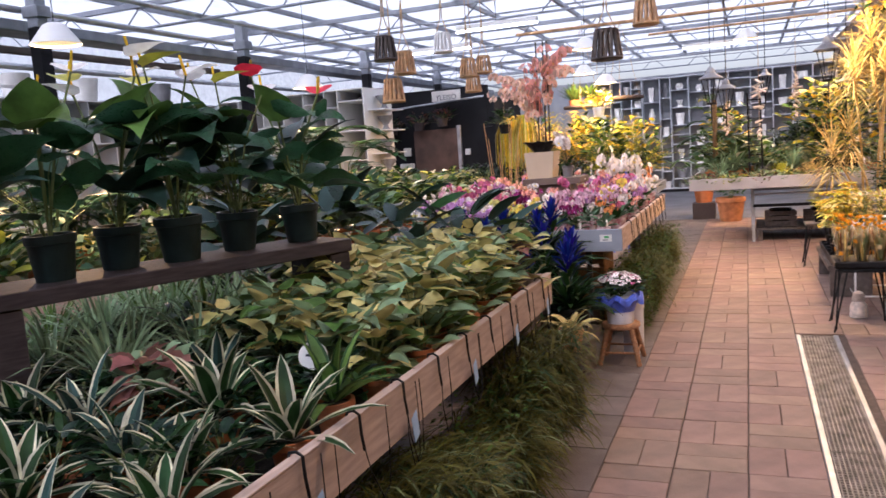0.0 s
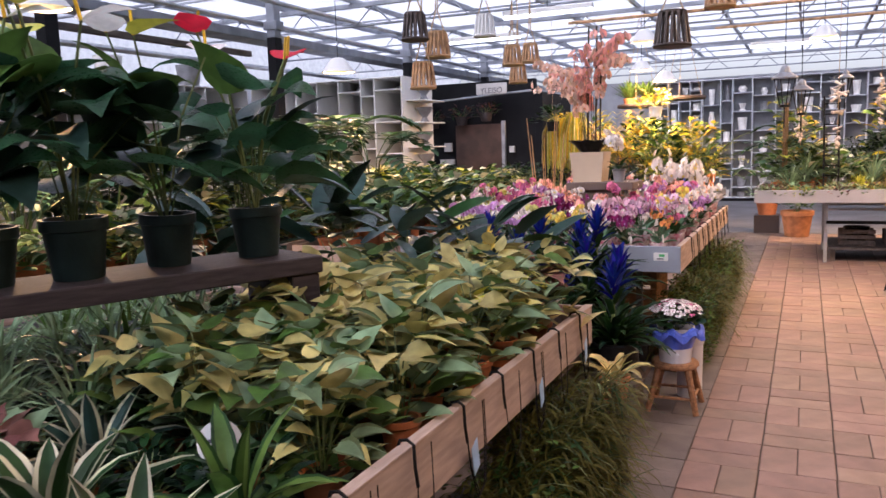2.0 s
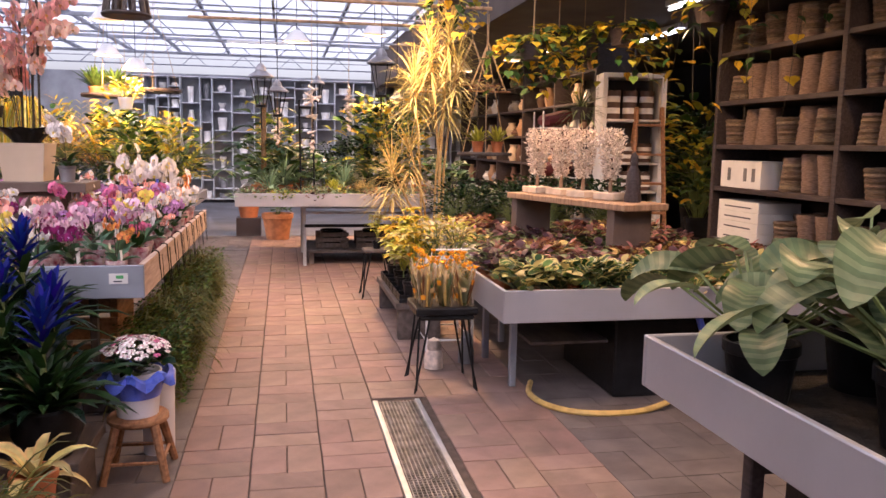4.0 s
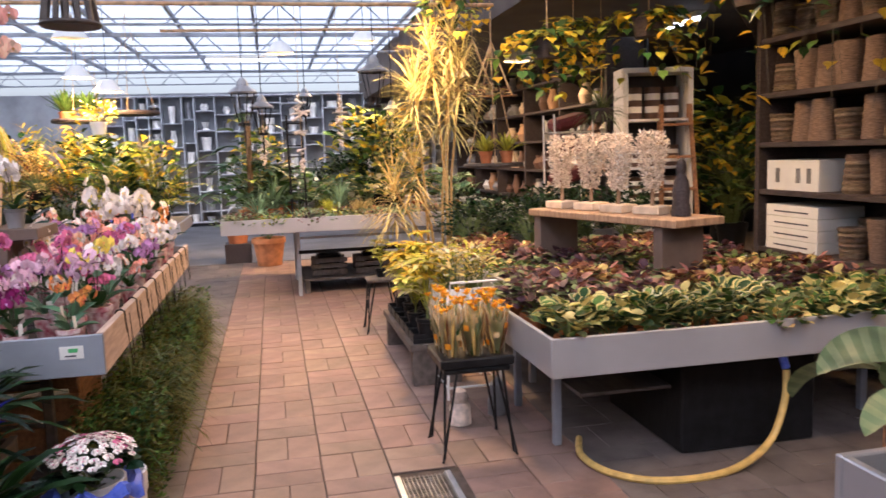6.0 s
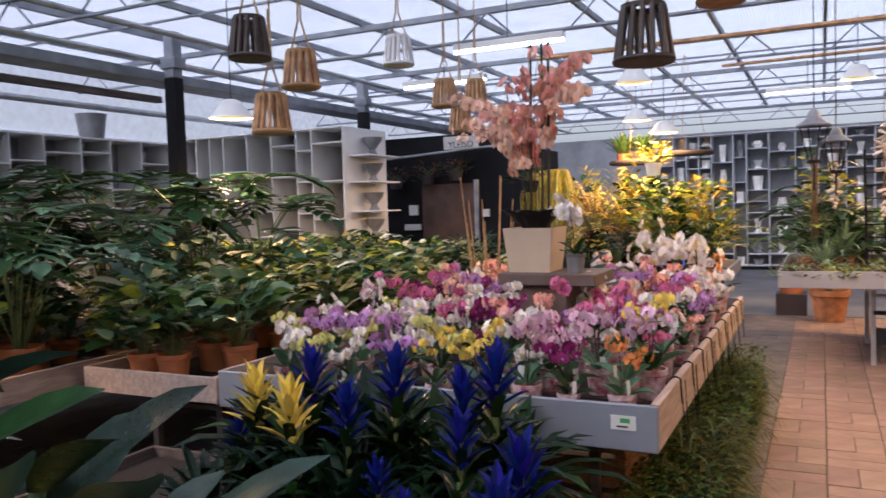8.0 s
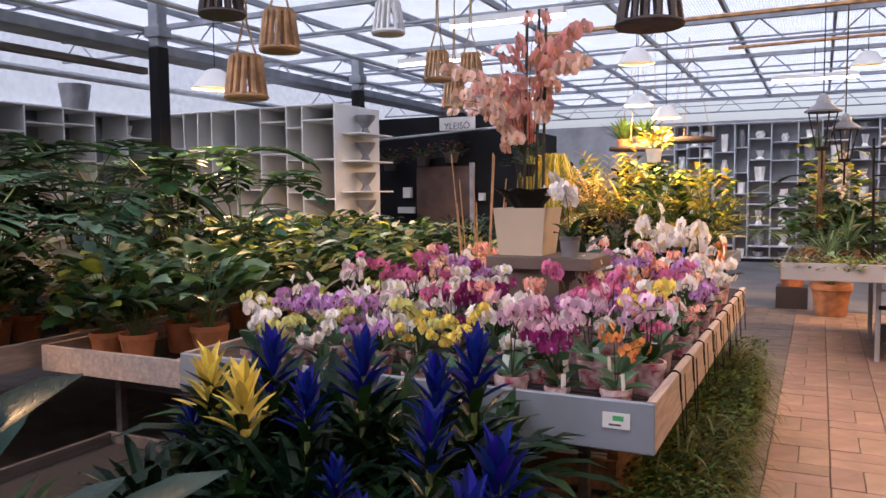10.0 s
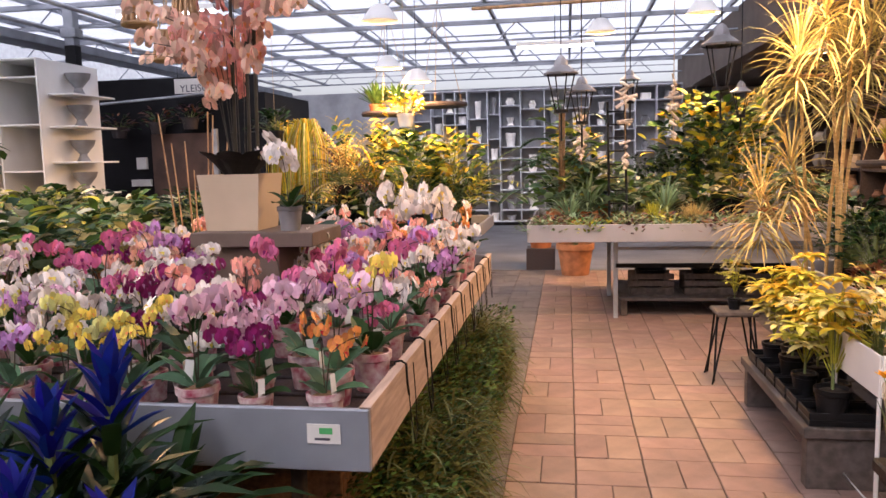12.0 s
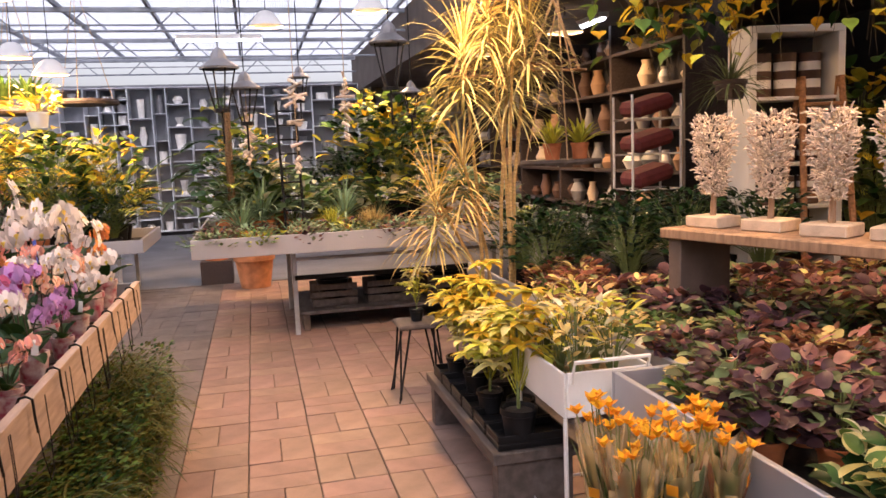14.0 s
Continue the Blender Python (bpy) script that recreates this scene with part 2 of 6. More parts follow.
P_ORANGE, P_YEL = petal("orange_petal", (0.72, 0.32, 0.10)), petal("yellow_petal", (0.74, 0.60, 0.12))
P_SALMON, P_PEACH = petal("salmon_petal", (0.80, 0.40, 0.33)), petal("peach_petal", (0.84, 0.56, 0.42))
P_LIMEY, P_PALE = petal("lime_yellow_petal", (0.60, 0.60, 0.22)), petal("pale_lilac_petal", (0.70, 0.48, 0.62))
P_BLUE = petal("ultramarine_bract", (0.005, 0.011, 0.20))
P_RED = petal("red_spathe", (0.62, 0.03, 0.02))
P_GOLD = petal("golden_flower", (0.85, 0.42, 0.02))


# ---------------------------------------------------------------- mesh helpers
class Mesh:
    """Gathers vertices and faces with a material slot for each face."""

    def __init__(self):
        self.v, self.f, self.k, self.mats = [], [], [], []

    def slot(self, m):
        if m not in self.mats:
            self.mats.append(m)
        return self.mats.index(m)

    def add(self, verts, faces, m):
        o, s = len(self.v), self.slot(m)
        self.v.extend([tuple(p) for p in verts])
        self.f.extend([tuple(i + o for i in f) for f in faces])
        self.k.extend([s] * len(faces))

    def box(self, a, b, m, c=0.004, mx=None):
        a, b = [min(p, q) for p, q in zip(a, b)], [max(p, q) for p, q in zip(a, b)]
        c = min(c, 0.3 * min(b[i] - a[i] for i in range(3)))
        verts, idx = [], {}
        for s in [(i, j, k) for i in (0, 1) for j in (0, 1) for k in (0, 1)]:
            for ax in range(3):
                p = [b[i] if s[i] else a[i] for i in range(3)]
                for i in range(3):
                    if i != ax:
                        p[i] += -c if s[i] else c
                idx[s, ax] = len(verts)
                verts.append(Vector(p))
        faces = []
        for ax in range(3):
            o = [i for i in range(3) if i != ax]
            for s in (0, 1):
                q = []
                for i, j in ((0, 0), (1, 0), (1, 1), (0, 1)):
                    t = [0, 0, 0]
                    t[ax], t[o[0]], t[o[1]] = s, i, j
                    q.append(idx[tuple(t), ax])
                faces.append(q)
            for s0 in (0, 1):
                for s1 in (0, 1):
                    t, u = [0, 0, 0], [0, 0, 0]
                    t[ax], u[ax] = 0, 1
                    t[o[0]] = u[o[0]] = s0
                    t[o[1]] = u[o[1]] = s1
                    faces.append([idx[tuple(t), o[0]], idx[tuple(t), o[1]], idx[tuple(u), o[1]], idx[tuple(u), o[0]]])
        for s in [(i, j, k) for i in (0, 1) for j in (0, 1) for k in (0, 1)]:
            faces.append([idx[s, 0], idx[s, 1], idx[s, 2]])
        mid = (Vector(a) + Vector(b)) / 2
        for n, f in enumerate(faces):
            p = [verts[i] for i in f]
            if (p[1] - p[0]).cross(p[2] - p[0]).dot(sum(p, Vector()) / len(p) - mid) < 0:
                faces[n] = f[::-1]
        if mx:
            verts = [mx @ p for p in verts]
        self.add(verts, faces, m)
        return self

    def tube(self, pts, r, m, n=6, r1=None, cap=True):
        pts = [Vector(p) for p in pts]
        r1 = r if r1 is None else r1
        verts, faces = [], []
        for i, p in enumerate(pts):
            d = (pts[min(i + 1, len(pts) - 1)] - pts[max(i - 1, 0)]).normalized()
            u = d.cross(Vector((0.31, 0.95, 0.02)) if abs(d.y) < 0.9 else Vector((1, 0, 0))).normalized()
            w = d.cross(u)
            rr = r + (r1 - r) * i / (len(pts) - 1)
            for k in range(n):
                an = 2 * math.pi * k / n
                verts.append(p + rr * (math.cos(an) * u + math.sin(an) * w))
        for i in range(len(pts) - 1):
            for k in range(n):
                faces.append([i * n + k, i * n + (k + 1) % n, (i + 1) * n + (k + 1) % n, (i + 1) * n + k])
        if cap:
            faces.append(list(range(n))[::-1])
            faces.append([(len(pts) - 1) * n + k for k in range(n)])
        self.add(verts, faces, m)
        return self

    def lathe(self, prof, m, at=(0, 0, 0), n=18):
        verts, faces = [], []
        for r, z in prof:
            for k in range(n):
                an = 2 * math.pi * k / n
                verts.append((at[0] + r * math.cos(an), at[1] + r * math.sin(an), at[2] + z))
        for i in range(len(prof) - 1):
            for k in range(n):
                faces.append([i * n + k, i * n + (k + 1) % n, (i + 1) * n + (k + 1) % n, (i + 1) * n + k])
        self.add(verts, faces, m)
        return self

    def data(self, name, smooth=True):
        me = bpy.data.meshes.new(name)
        me.from_pydata(self.v, [], self.f)
        for m in self.mats:
            me.materials.append(m)
        me.polygons.foreach_set("material_index", self.k)
        if smooth:
            me.polygons.foreach_set("use_smooth", [True] * len(self.f))
            me.set_sharp_from_angle(angle=radians(35))
        me.update()
        return me


def part(name, mesh, parent, label=""):
    ob = new(name, mesh.data(name) if isinstance(mesh, Mesh) else mesh)
    ob.parent = parent
    if name in ("flower_spray", "inflorescence", "twig_crown", "wrapped_bunch", "tuft", "clump", "driftwood", "vine_tangle"):
        ob["kind"] = "stuff"
    return tagged(ob, label) if label else ob


def thing(name, at, label, category, group="", kind="", turn=0.0):
    ob = new(name)
    ob.matrix_world = pose(*at, 0, 0, turn)
    return tagged(ob, label, category, group, kind)


def structure(name, mesh, label, category):
    return tagged(new(name, mesh.data(name)), label, category, "", "structure")


# ---------------------------------------------------------------- floor and shell
rnd = random.Random(5)
floor = structure("floor", Mesh().box((-11, -4, -0.12), (9, 24, -0.012), M_SAND), "sandy bedding under worn clay pavers", "floor")
far_floor = structure("floor_far", Mesh().box((-11, 14.9, -0.011), (9, 23.2, 0.0), M_CONC), "dark grey smooth concrete floor", "floor")
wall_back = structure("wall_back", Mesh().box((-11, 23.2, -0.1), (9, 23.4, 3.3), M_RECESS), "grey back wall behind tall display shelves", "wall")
wall_left = structure("wall_left", Mesh().box((-9.2, -4, -0.1), (-9.0, 23.2, 2.85), M_GREYWHITE), "grey greenhouse side wall", "wall")
wall_right = structure("wall_right", Mesh().box((8.0, -4, -0.1), (8.2, 23.2, 3.3), M_WALL), "dark shop side wall", "wall")
wall_front = structure("wall_front", Mesh().box((-11, -4.2, -0.1), (9, -4.0, 3.8), M_GREYWHITE), "plain wall behind the entrance", "wall")
ROOF = 3.78
ceiling_right = structure("ceiling_shop", Mesh().box((3.15, -4, 3.08), (8.0, 23.2, 3.2), M_CEIL).box((3.05, -4, 3.0), (3.15, 23.2, ROOF), M_CEIL),
                          "brown board ceiling of the covered shop", "ceiling")

# roof: sheets on long rafters, carried by cross trusses
roof = tagged(new("ceiling_glass"), "translucent greenhouse roof on steel bars", "roof", "", "structure")
xs = [0.54 + 1.2 * i for i in range(-8, 3)]
for x0, x1 in zip(xs[:-1], xs[1:]):
    part("roof_sheet", Mesh().box((x0 + 0.02, -4, ROOF + 0.08), (x1 - 0.02, 23.2, ROOF + 0.09), M_PANE, 0.001), roof)
part("roof_sheet", Mesh().box((xs[-1] + 0.02, -4, ROOF + 0.08), (3.15, 23.2, ROOF + 0.09), M_PANE, 0.001), roof)
for x in xs:
    part("rafter", Mesh().box((x - 0.022, -4, ROOF), (x + 0.022, 23.2, ROOF + 0.07), M_GREYSTEEL), roof)
ys = [13.7 - 2.9 * i for i in range(6)][::-1] + [16.6, 19.6, 22.5]
for i, y in enumerate(ys):
    part("purlin", Mesh().box((-9, y - 0.03, ROOF - 0.07), (3.05, y + 0.03, ROOF - 0.004), M_GREYSTEEL), roof)
    tr = Mesh().tube([(-9, y, ROOF - 0.33), (3.05, y, ROOF - 0.33)], 0.018, M_GREYSTEEL)
    x = -9.0
    while x < 3.0:
        tr.tube([(x, y, ROOF - 0.33), (x + 0.3, y, ROOF - 0.05)], 0.011, M_GREYSTEEL, 5)
        tr.tube([(x + 0.3, y, ROOF - 0.05), (x + 0.6, y, ROOF - 0.33)], 0.011, M_GREYSTEEL, 5)
        x += 1.2
    part("truss", tr, roof)
    part("glazing_bar", Mesh().box((-9, y + 1.43, ROOF - 0.03), (3.05, y + 1.46, ROOF - 0.004), M_GREYSTEEL), roof)
part("shade_bar", Mesh().tube([(-2.2, 10.9, 3.2), (3.0, 10.3, 3.1)], 0.02, M_BAMBOO), roof)
part("shade_bar", Mesh().tube([(-0.5, 12.3, 3.15), (3.0, 11.8, 3.1)], 0.018, M_BAMBOO), roof)

# Glazing band added above the wall so that sky light brightens the left side.
added_glazing = structure("window_added", Mesh().box((-9.12, -4, 2.852), (-9.1, 23.2, ROOF + 0.08), M_PANE, 0.001), "added translucent glazing above the side wall", "window")
gutter = tagged(new("gutter"), "long galvanised roof gutter and pipes", "gutter", "", "structure")
part("channel", Mesh().box((-6.75, -4, 3.22), (-6.35, 23, 3.34), M_GREYSTEEL, 0.01), gutter)
part("pipe", Mesh().tube([(-6.15, -4, 3.4), (-6.15, 23, 3.4)], 0.03, M_STEEL, 8), gutter)
part("pipe", Mesh().tube([(-5.4, -4, 3.5), (-5.4, 23, 3.5)], 0.03, M_STEEL, 8), gutter)
part("pipe", Mesh().tube([(-7.6, -4, 3.05), (-7.6, 23, 3.05)], 0.04, M_STEEL, 8), gutter)
part("timber", Mesh().box((-7.2, -4, 3.12), (-7.1, 10.5, 3.2), M_GRWOOD), gutter)
for y in (2.6, 6.0, 9.6, 13.6, 17.4):
    p = thing("roof_post", (-6.0, y, 0), "steel roof post painted black low down", "post", "roof posts", "structure")
    part("base_sleeve", Mesh().box((-0.075, -0.075, 0), (0.075, 0.075, 3.2), M_BOOTH, 0.008), p, "black painted lower post")
    part("top", Mesh().box((-0.07, -0.07, 3.2), (0.07, 0.07, ROOF - 0.07), M_GREYSTEEL, 0.008), p)
    part("bracket", Mesh().box((-0.11, -0.09, 3.3), (0.11, 0.09, 3.42), M_GREYSTEEL, 0.008), p)

# drain
drain = tagged(new("drain"), "long steel grated floor drain with pale edges", "drain", "", "structure")
for y0, y1 in ((0.2, 1.4), (1.41, 2.6), (2.61, 3.8), (3.81, 5.0), (5.01, 6.15)):
    g = Mesh()
    for k in range(11):
        xx = 1.245 + k * 0.0215
        g.box((xx - 0.003, y0, -0.006), (xx + 0.003, y1, 0.006), M_DRAIN, 0.001)
    yy = y0
    while yy < y1:
        g.box((1.24, yy, -0.006), (1.466, yy + 0.006, 0.004), M_DRAIN, 0.001)
        yy += 0.028
    part("grate", g, drain)
part("edge_strip", Mesh().box((1.205, 0.2, -0.011), (1.238, 6.17, 0.008), M_STEEL), drain)
part("edge_strip", Mesh().box((1.468, 0.2, -0.011), (1.5, 6.17, 0.008), M_STEEL), drain)
part("trough", Mesh().box((1.24, 0.2, -0.0115), (1.466, 6.15, -0.008), M_BLACK), drain)


# ---------------------------------------------------------------- benches
def bench(name, x0, x1, y0, y1, zb, zt, mx, my, label, legs=(), leg_m=M_STEEL, fill=True, shelf_z=None):
    """A tray table: four side boards, a bed and legs."""
    b = thing(name, (0, 0, 0), label, "bench")
    t = 0.022
    part("side_board", Mesh().box((x0, y0 + t, zb), (x0 + t, y1 - t, zt), mx), b)
    part("side_board", Mesh().box((x1 - t, y0 + t, zb), (x1, y1 - t, zt), mx), b)
    part("end_board", Mesh().box((x0, y0, zb), (x1, y0 + t, zt), my), b)
    part("end_board", Mesh().box((x0, y1 - t, zb), (x1, y1, zt), my), b)
    lip = Mesh()
    lip.box((x1 - t - 0.008, y0 + 0.01, zt), (x1 + 0.004, y1, zt + 0.006), mx, 0.002)
    part("rim", lip, b)
    part("bed", Mesh().box((x0 + t, y0 + t, zb + 0.005), (x1 - t, y1 - t, zb + 0.03), M_SOIL), b)
    for x, y in legs:
        part("leg", Mesh().box((x - 0.022, y - 0.022, 0), (x + 0.022, y + 0.022, zb), leg_m), b)
    if legs:
        lx, ly = [p[0] for p in legs], [p[1] for p in legs]
        part("cross_rail", Mesh().box((min(lx), min(ly) - 0.015, zb - 0.13), (max(lx), min(ly) + 0.015, zb - 0.1), leg_m), b)
        part("cross_rail", Mesh().box((min(lx), max(ly) - 0.02, zb - 0.16), (max(lx), max(ly) + 0.02, zb - 0.11), leg_m), b)
    if shelf_z:
        part("lower_shelf", Mesh().box((x0 + 0.3, y0 + 0.4, shelf_z - 0.02), (x1 - 0.1, y1 - 0.3, shelf_z), M_GRWOOD), b)
    return b


bench("plant_bench", -2.15, -0.15, -2.2, 3.9, 0.73, 0.9, M_PLANK, M_PLANK, "pale wooden tray bench crowded with potted houseplants",
      [(-0.45, -1.5), (-0.45, 1.2), (-0.45, 3.5), (-1.9, -1.5), (-1.9, 1.2), (-1.9, 3.5)], M_GRWOOD)
bench("orchid_bench", -2.2, -0.06, 5.95, 9.45, 0.72, 0.9, M_PLANK, M_ALU_DULL, "aluminium and pine tray bench full of orchids",
      [(-0.4, 6.3), (-0.4, 9.1), (-1.9, 6.3), (-1.9, 9.1)], M_GRWOOD)
bench("succulent_bench", 0.11, 3.6, 11.1, 13.6, 0.8, 0.96, M_ALU, M_ALU, "aluminium display table planted with succulents",
      [(0.94, 11.6), (3.2, 11.6), (0.94, 12.85), (3.2, 12.85)], M_STEEL)
bench("foliage_bench", 1.9, 4.3, 5.73, 7.2, 0.57, 0.76, M_ALU, M_ALU, "aluminium tray bench of small green plants",
      [(2.15, 6.35), (4.1, 6.35), (2.15, 7.05), (4.1, 7.05)], M_GREYSTEEL, shelf_z=0.35)
bench("heuchera_bench", 2.2, 4.3, 7.23, 10.3, 0.57, 0.74, M_ALU, M_ALU, "aluminium tray bench of purple and rust foliage",
      [(2.4, 7.5), (4.1, 7.5), (2.4, 10.0), (4.1, 10.0)], M_STEEL)
bench("calathea_bench", 1.76, 3.3, 0.6, 3.72, 0.85, 1.01, M_ALU, M_ALU, "aluminium tray bench with large calatheas",
      [(1.95, 0.9), (3.1, 0.9), (1.95, 3.4), (3.1, 3.4)], M_DKWOOD)
bench("monstera_bench", -6.0, -3.45, 2.0, 8.6, 0.68, 0.82, M_PLANK, M_PLANK, "pale wooden bench crowded with monsteras",
      [(-3.7, 2.3), (-3.7, 8.3), (-5.7, 2.3), (-5.7, 8.3)], M_GRWOOD)
bench("shade_plant_bench", -5.6, -2.45, 8.8, 11.3, 0.68, 0.82, M_PLANK, M_PLANK, "wooden bench full of yellow-green foliage",
      [(-2.8, 9.1), (-2.8, 11.1), (-5.3, 9.1), (-5.3, 11.1)], M_GRWOOD)
bench("side_plant_bench", -3.35, -2.35, 6.1, 8.7, 0.68, 0.82, M_PLANK, M_PLANK, "narrow wooden bench of yellow-green foliage",
      [(-2.6, 6.4), (-2.6, 8.4), (-3.1, 6.4), (-3.1, 8.4)], M_GRWOOD)
bench("shrub_bench", -4.0, -0.6, 13.7, 15.4, 0.6, 0.75, M_ALU, M_ALU, "aluminium bench of bushy shrubs under a grow lamp",
      [(-0.9, 13.9), (-0.9, 15.2), (-3.7, 13.9), (-3.7, 15.2)], M_STEEL)
bench("bromeliad_bench", -2.6, -0.42, 4.3, 5.9, 0.42, 0.5, M_GRWOOD, M_GRWOOD, "low weathered bench of bromeliads and large-leaved plants",
      [(-0.6, 4.5), (-0.6, 5.7), (-2.4, 4.5), (-2.4, 5.7)], M_GRWOOD)

# dark shelf that stands on the plant bench
dk = thing("plant_shelf", (-0.73, 2.69, 0.76), "dark stained plank shelf carrying anthurium pots", "shelf", turn=-24.4)
part("plank", Mesh().box((-0.34, -2.2, 0.46), (0, 0, 0.515), M_DKWOOD), dk)
for y in (-0.06, -1.38):
    part("upright", Mesh().box((-0.33, y - 0.05, 0), (-0.01, y + 0.05, 0.458), M_DKWOOD), dk)

# ---------------------------------------------------------------- plant helpers
def leaf(ms, p, d, length, width, m, droop=0.6, segs=4, shape="lance", edge=None, fold=0.25, roll=0.0, rg=rnd, band=None):
    """A bent, folded blade that starts at p in the direction d."""
    p, d = Vector(p), Vector(d).normalized()
    side = d.cross(Vector((0, 0, 1)))
    if side.length < 0.05:
        an = rg.uniform(0, 6.28)
        side = Vector((math.cos(an), math.sin(an), 0))
    side.normalize()
    if roll:
        side = (Matrix.Rotation(roll, 3, d) @ side).normalized()
    rows = []
    step = length / segs
    cur = p.copy()
    for i in range(segs + 1):
        s = i / segs
        if shape == "heart":
            w = (0.55, 1.0, 0.92, 0.6, 0.3, 0.02)[min(5, round(s * 5))]
        elif shape == "oval":
            w = max(0.04, math.sin(math.pi * (0.08 + 0.92 * s)) ** 0.6)
        elif shape == "strap":
            w = (0.75 + 0.25 * math.sin(math.pi * s)) * (1 if s < 0.8 else max(0.05, (1 - s) / 0.2))
        else:
            w = max(0.03, math.sin(math.pi * (0.14 + 0.86 * s)) ** 0.85)
        nor = side.cross(d).normalized()
        hw = 0.5 * width * w
        lift = nor * (fold * hw)
        if edge:
            rows.append([cur - side * hw + lift, cur - side * hw * 0.66 + lift * 0.6, cur, cur + side * hw * 0.66 + lift * 0.6, cur + side * hw + lift])
        else:
            rows.append([cur - side * hw + lift, cur.copy(), cur + side * hw + lift])
        cur = cur + d * step
        d = (d + Vector((0, 0, -droop / segs * (0.4 + 1.2 * s)))).normalized()
        side = (side - d * side.dot(d)).normalized()
    n = len(rows[0])
    verts = [q for r in rows for q in r]
    o = len(ms.v)
    ms.v.extend([tuple(q) for q in verts])
    a, b, c = ms.slot(m), ms.slot(edge or m), ms.slot(band or m)
    for i in range(segs):
        for j in range(n - 1):
            ms.f.append((o + i * n + j, o + i * n + j + 1, o + (i + 1) * n + j + 1, o + (i + 1) * n + j))
            ms.k.append(c if band and i % 2 else b if edge and j in (0, n - 2) else a)


def way(an, el):
    return Vector((math.cos(an) * math.cos(el), math.sin(an) * math.cos(el), math.sin(el)))


def rosette(n, length, width, m, z=0.0, el=(0.3, 1.3), droop=1.0, edge=None, shape="lance", seed=0, segs=5, r0=0.015):
    rg, ms = random.Random(seed), Mesh()
    for i in range(n):
        an, k = i * 2.4 + rg.uniform(-0.3, 0.3), i / max(1, n - 1)
        e = el[0] + (el[1] - el[0]) * k + rg.uniform(-0.15, 0.15)
        ln = length * rg.uniform(0.7, 1.1) * (1 - 0.25 * k)
        leaf(ms, (r0 * math.cos(an), r0 * math.sin(an), z + 0.02 * k), way(an, e), ln, width * rg.uniform(0.8, 1.15), m, droop * rg.uniform(0.7, 1.3), segs, shape, edge, 0.35, 0, rg)
    return ms


def bush(n, radius, height, ll, lw, mats, seed=0, shape="heart", stems=True, z=0.0, droop=0.9, base=0.3, segs=4, stem_m=None, drip=0.0):
    """Leaves on thin stalks that fill an uneven dome."""
    rg, ms = random.Random(seed), Mesh()
    lob = [(rg.uniform(0, 6.28), rg.uniform(0.7, 1.15)) for _ in range(5)]
    for i in range(n):
        an = rg.uniform(0, 6.28)
        k = 1.0
        for la, lk in lob:
            k += 0.12 * lk * math.cos(3 * (an - la))
        h = rg.uniform(base, 1) ** 0.8
        rr = radius * k * math.sqrt(max(0.03, 1 - (h - 0.25) ** 2)) * rg.uniform(0.45, 1.0)
        p = Vector((rr * math.cos(an), rr * math.sin(an), z + height * h * rg.uniform(0.88, 1.08) - drip * rg.random() * (rr / radius)))
        if stems and i % 3 == 0:
            mid = Vector((p.x * 0.35, p.y * 0.35, z + (p.z - z) * 0.6))
            ms.tube([(p.x * 0.08, p.y * 0.08, z), mid, p], 0.0035, stem_m or M_GSTEM, 3, 0.002, False)
        a2 = an + rg.uniform(-0.9, 0.9)
        m = rg.choice(mats)
        body, rim = m if isinstance(m, tuple) else (m, None)
        leaf(ms, p, way(a2, rg.uniform(-0.1, 0.8)), ll * rg.uniform(0.65, 1.2), lw * rg.uniform(0.7, 1.15), body, droop * rg.uniform(0.6, 1.4), segs, shape, rim, 0.25, rg.uniform(-0.5, 0.5), rg)
    return ms


def split_leaf(ms, p, d, length, width, m, droop, rg):
    """A deeply cut blade: finger lobes on both sides of a bent midrib."""
    p, d = Vector(p), Vector(d).normalized()
    side = d.cross(Vector((0, 0, 1)))
    side = side.normalized() if side.length > 0.05 else Vector((1, 0, 0))
    n = 7
    for i in range(n):
        s = i / (n - 1)
        w = width * 0.5 * (0.55 + 0.45 * math.sin(math.pi * (0.2 + 0.7 * s)))
        for sg in (-1, 1):
            dd = side * sg + d * (0.1 + 0.9 * s) + Vector((0, 0, 0.12))
            leaf(ms, p, dd, w * rg.uniform(0.85, 1.1), length * 0.17, m, 0.6, 3, "strap", None, 0.2, 0, rg)
        q = p + d * length / n
        ms.tube([p, q], 0.005, m, 3, 0.004, False)
        p = q
        d = (d + Vector((0, 0, -droop / n))).normalized()
        side = (side - d * side.dot(d)).normalized()
    leaf(ms, p, d, length * 0.22, length * 0.2, m, 0.5, 3, "oval", None, 0.2, 0, rg)


def split_bush(n, radius, height, size, mats, seed, z):
    rg, ms = random.Random(seed), Mesh()
    for i in range(n):
        an = i * 2.4 + rg.uniform(-0.3, 0.3)
        k = rg.uniform(0.35, 1.0)
        rr = radius * (1.15 - 0.7 * k)
        p = Vector((rr * math.cos(an), rr * math.sin(an), z + height * k))
        ms.tube([(0.02 * math.cos(an), 0.02 * math.sin(an), z), (p.x * 0.4, p.y * 0.4, z + height * k * 0.75), p], 0.007, M_GSTEM, 4, 0.005, False)
        split_leaf(ms, p, way(an, rg.uniform(-0.1, 0.5)), size * rg.uniform(0.75, 1.1), size * rg.uniform(0.8, 1.0), rg.choice(mats), rg.uniform(0.6, 1.3), rg)
    return ms


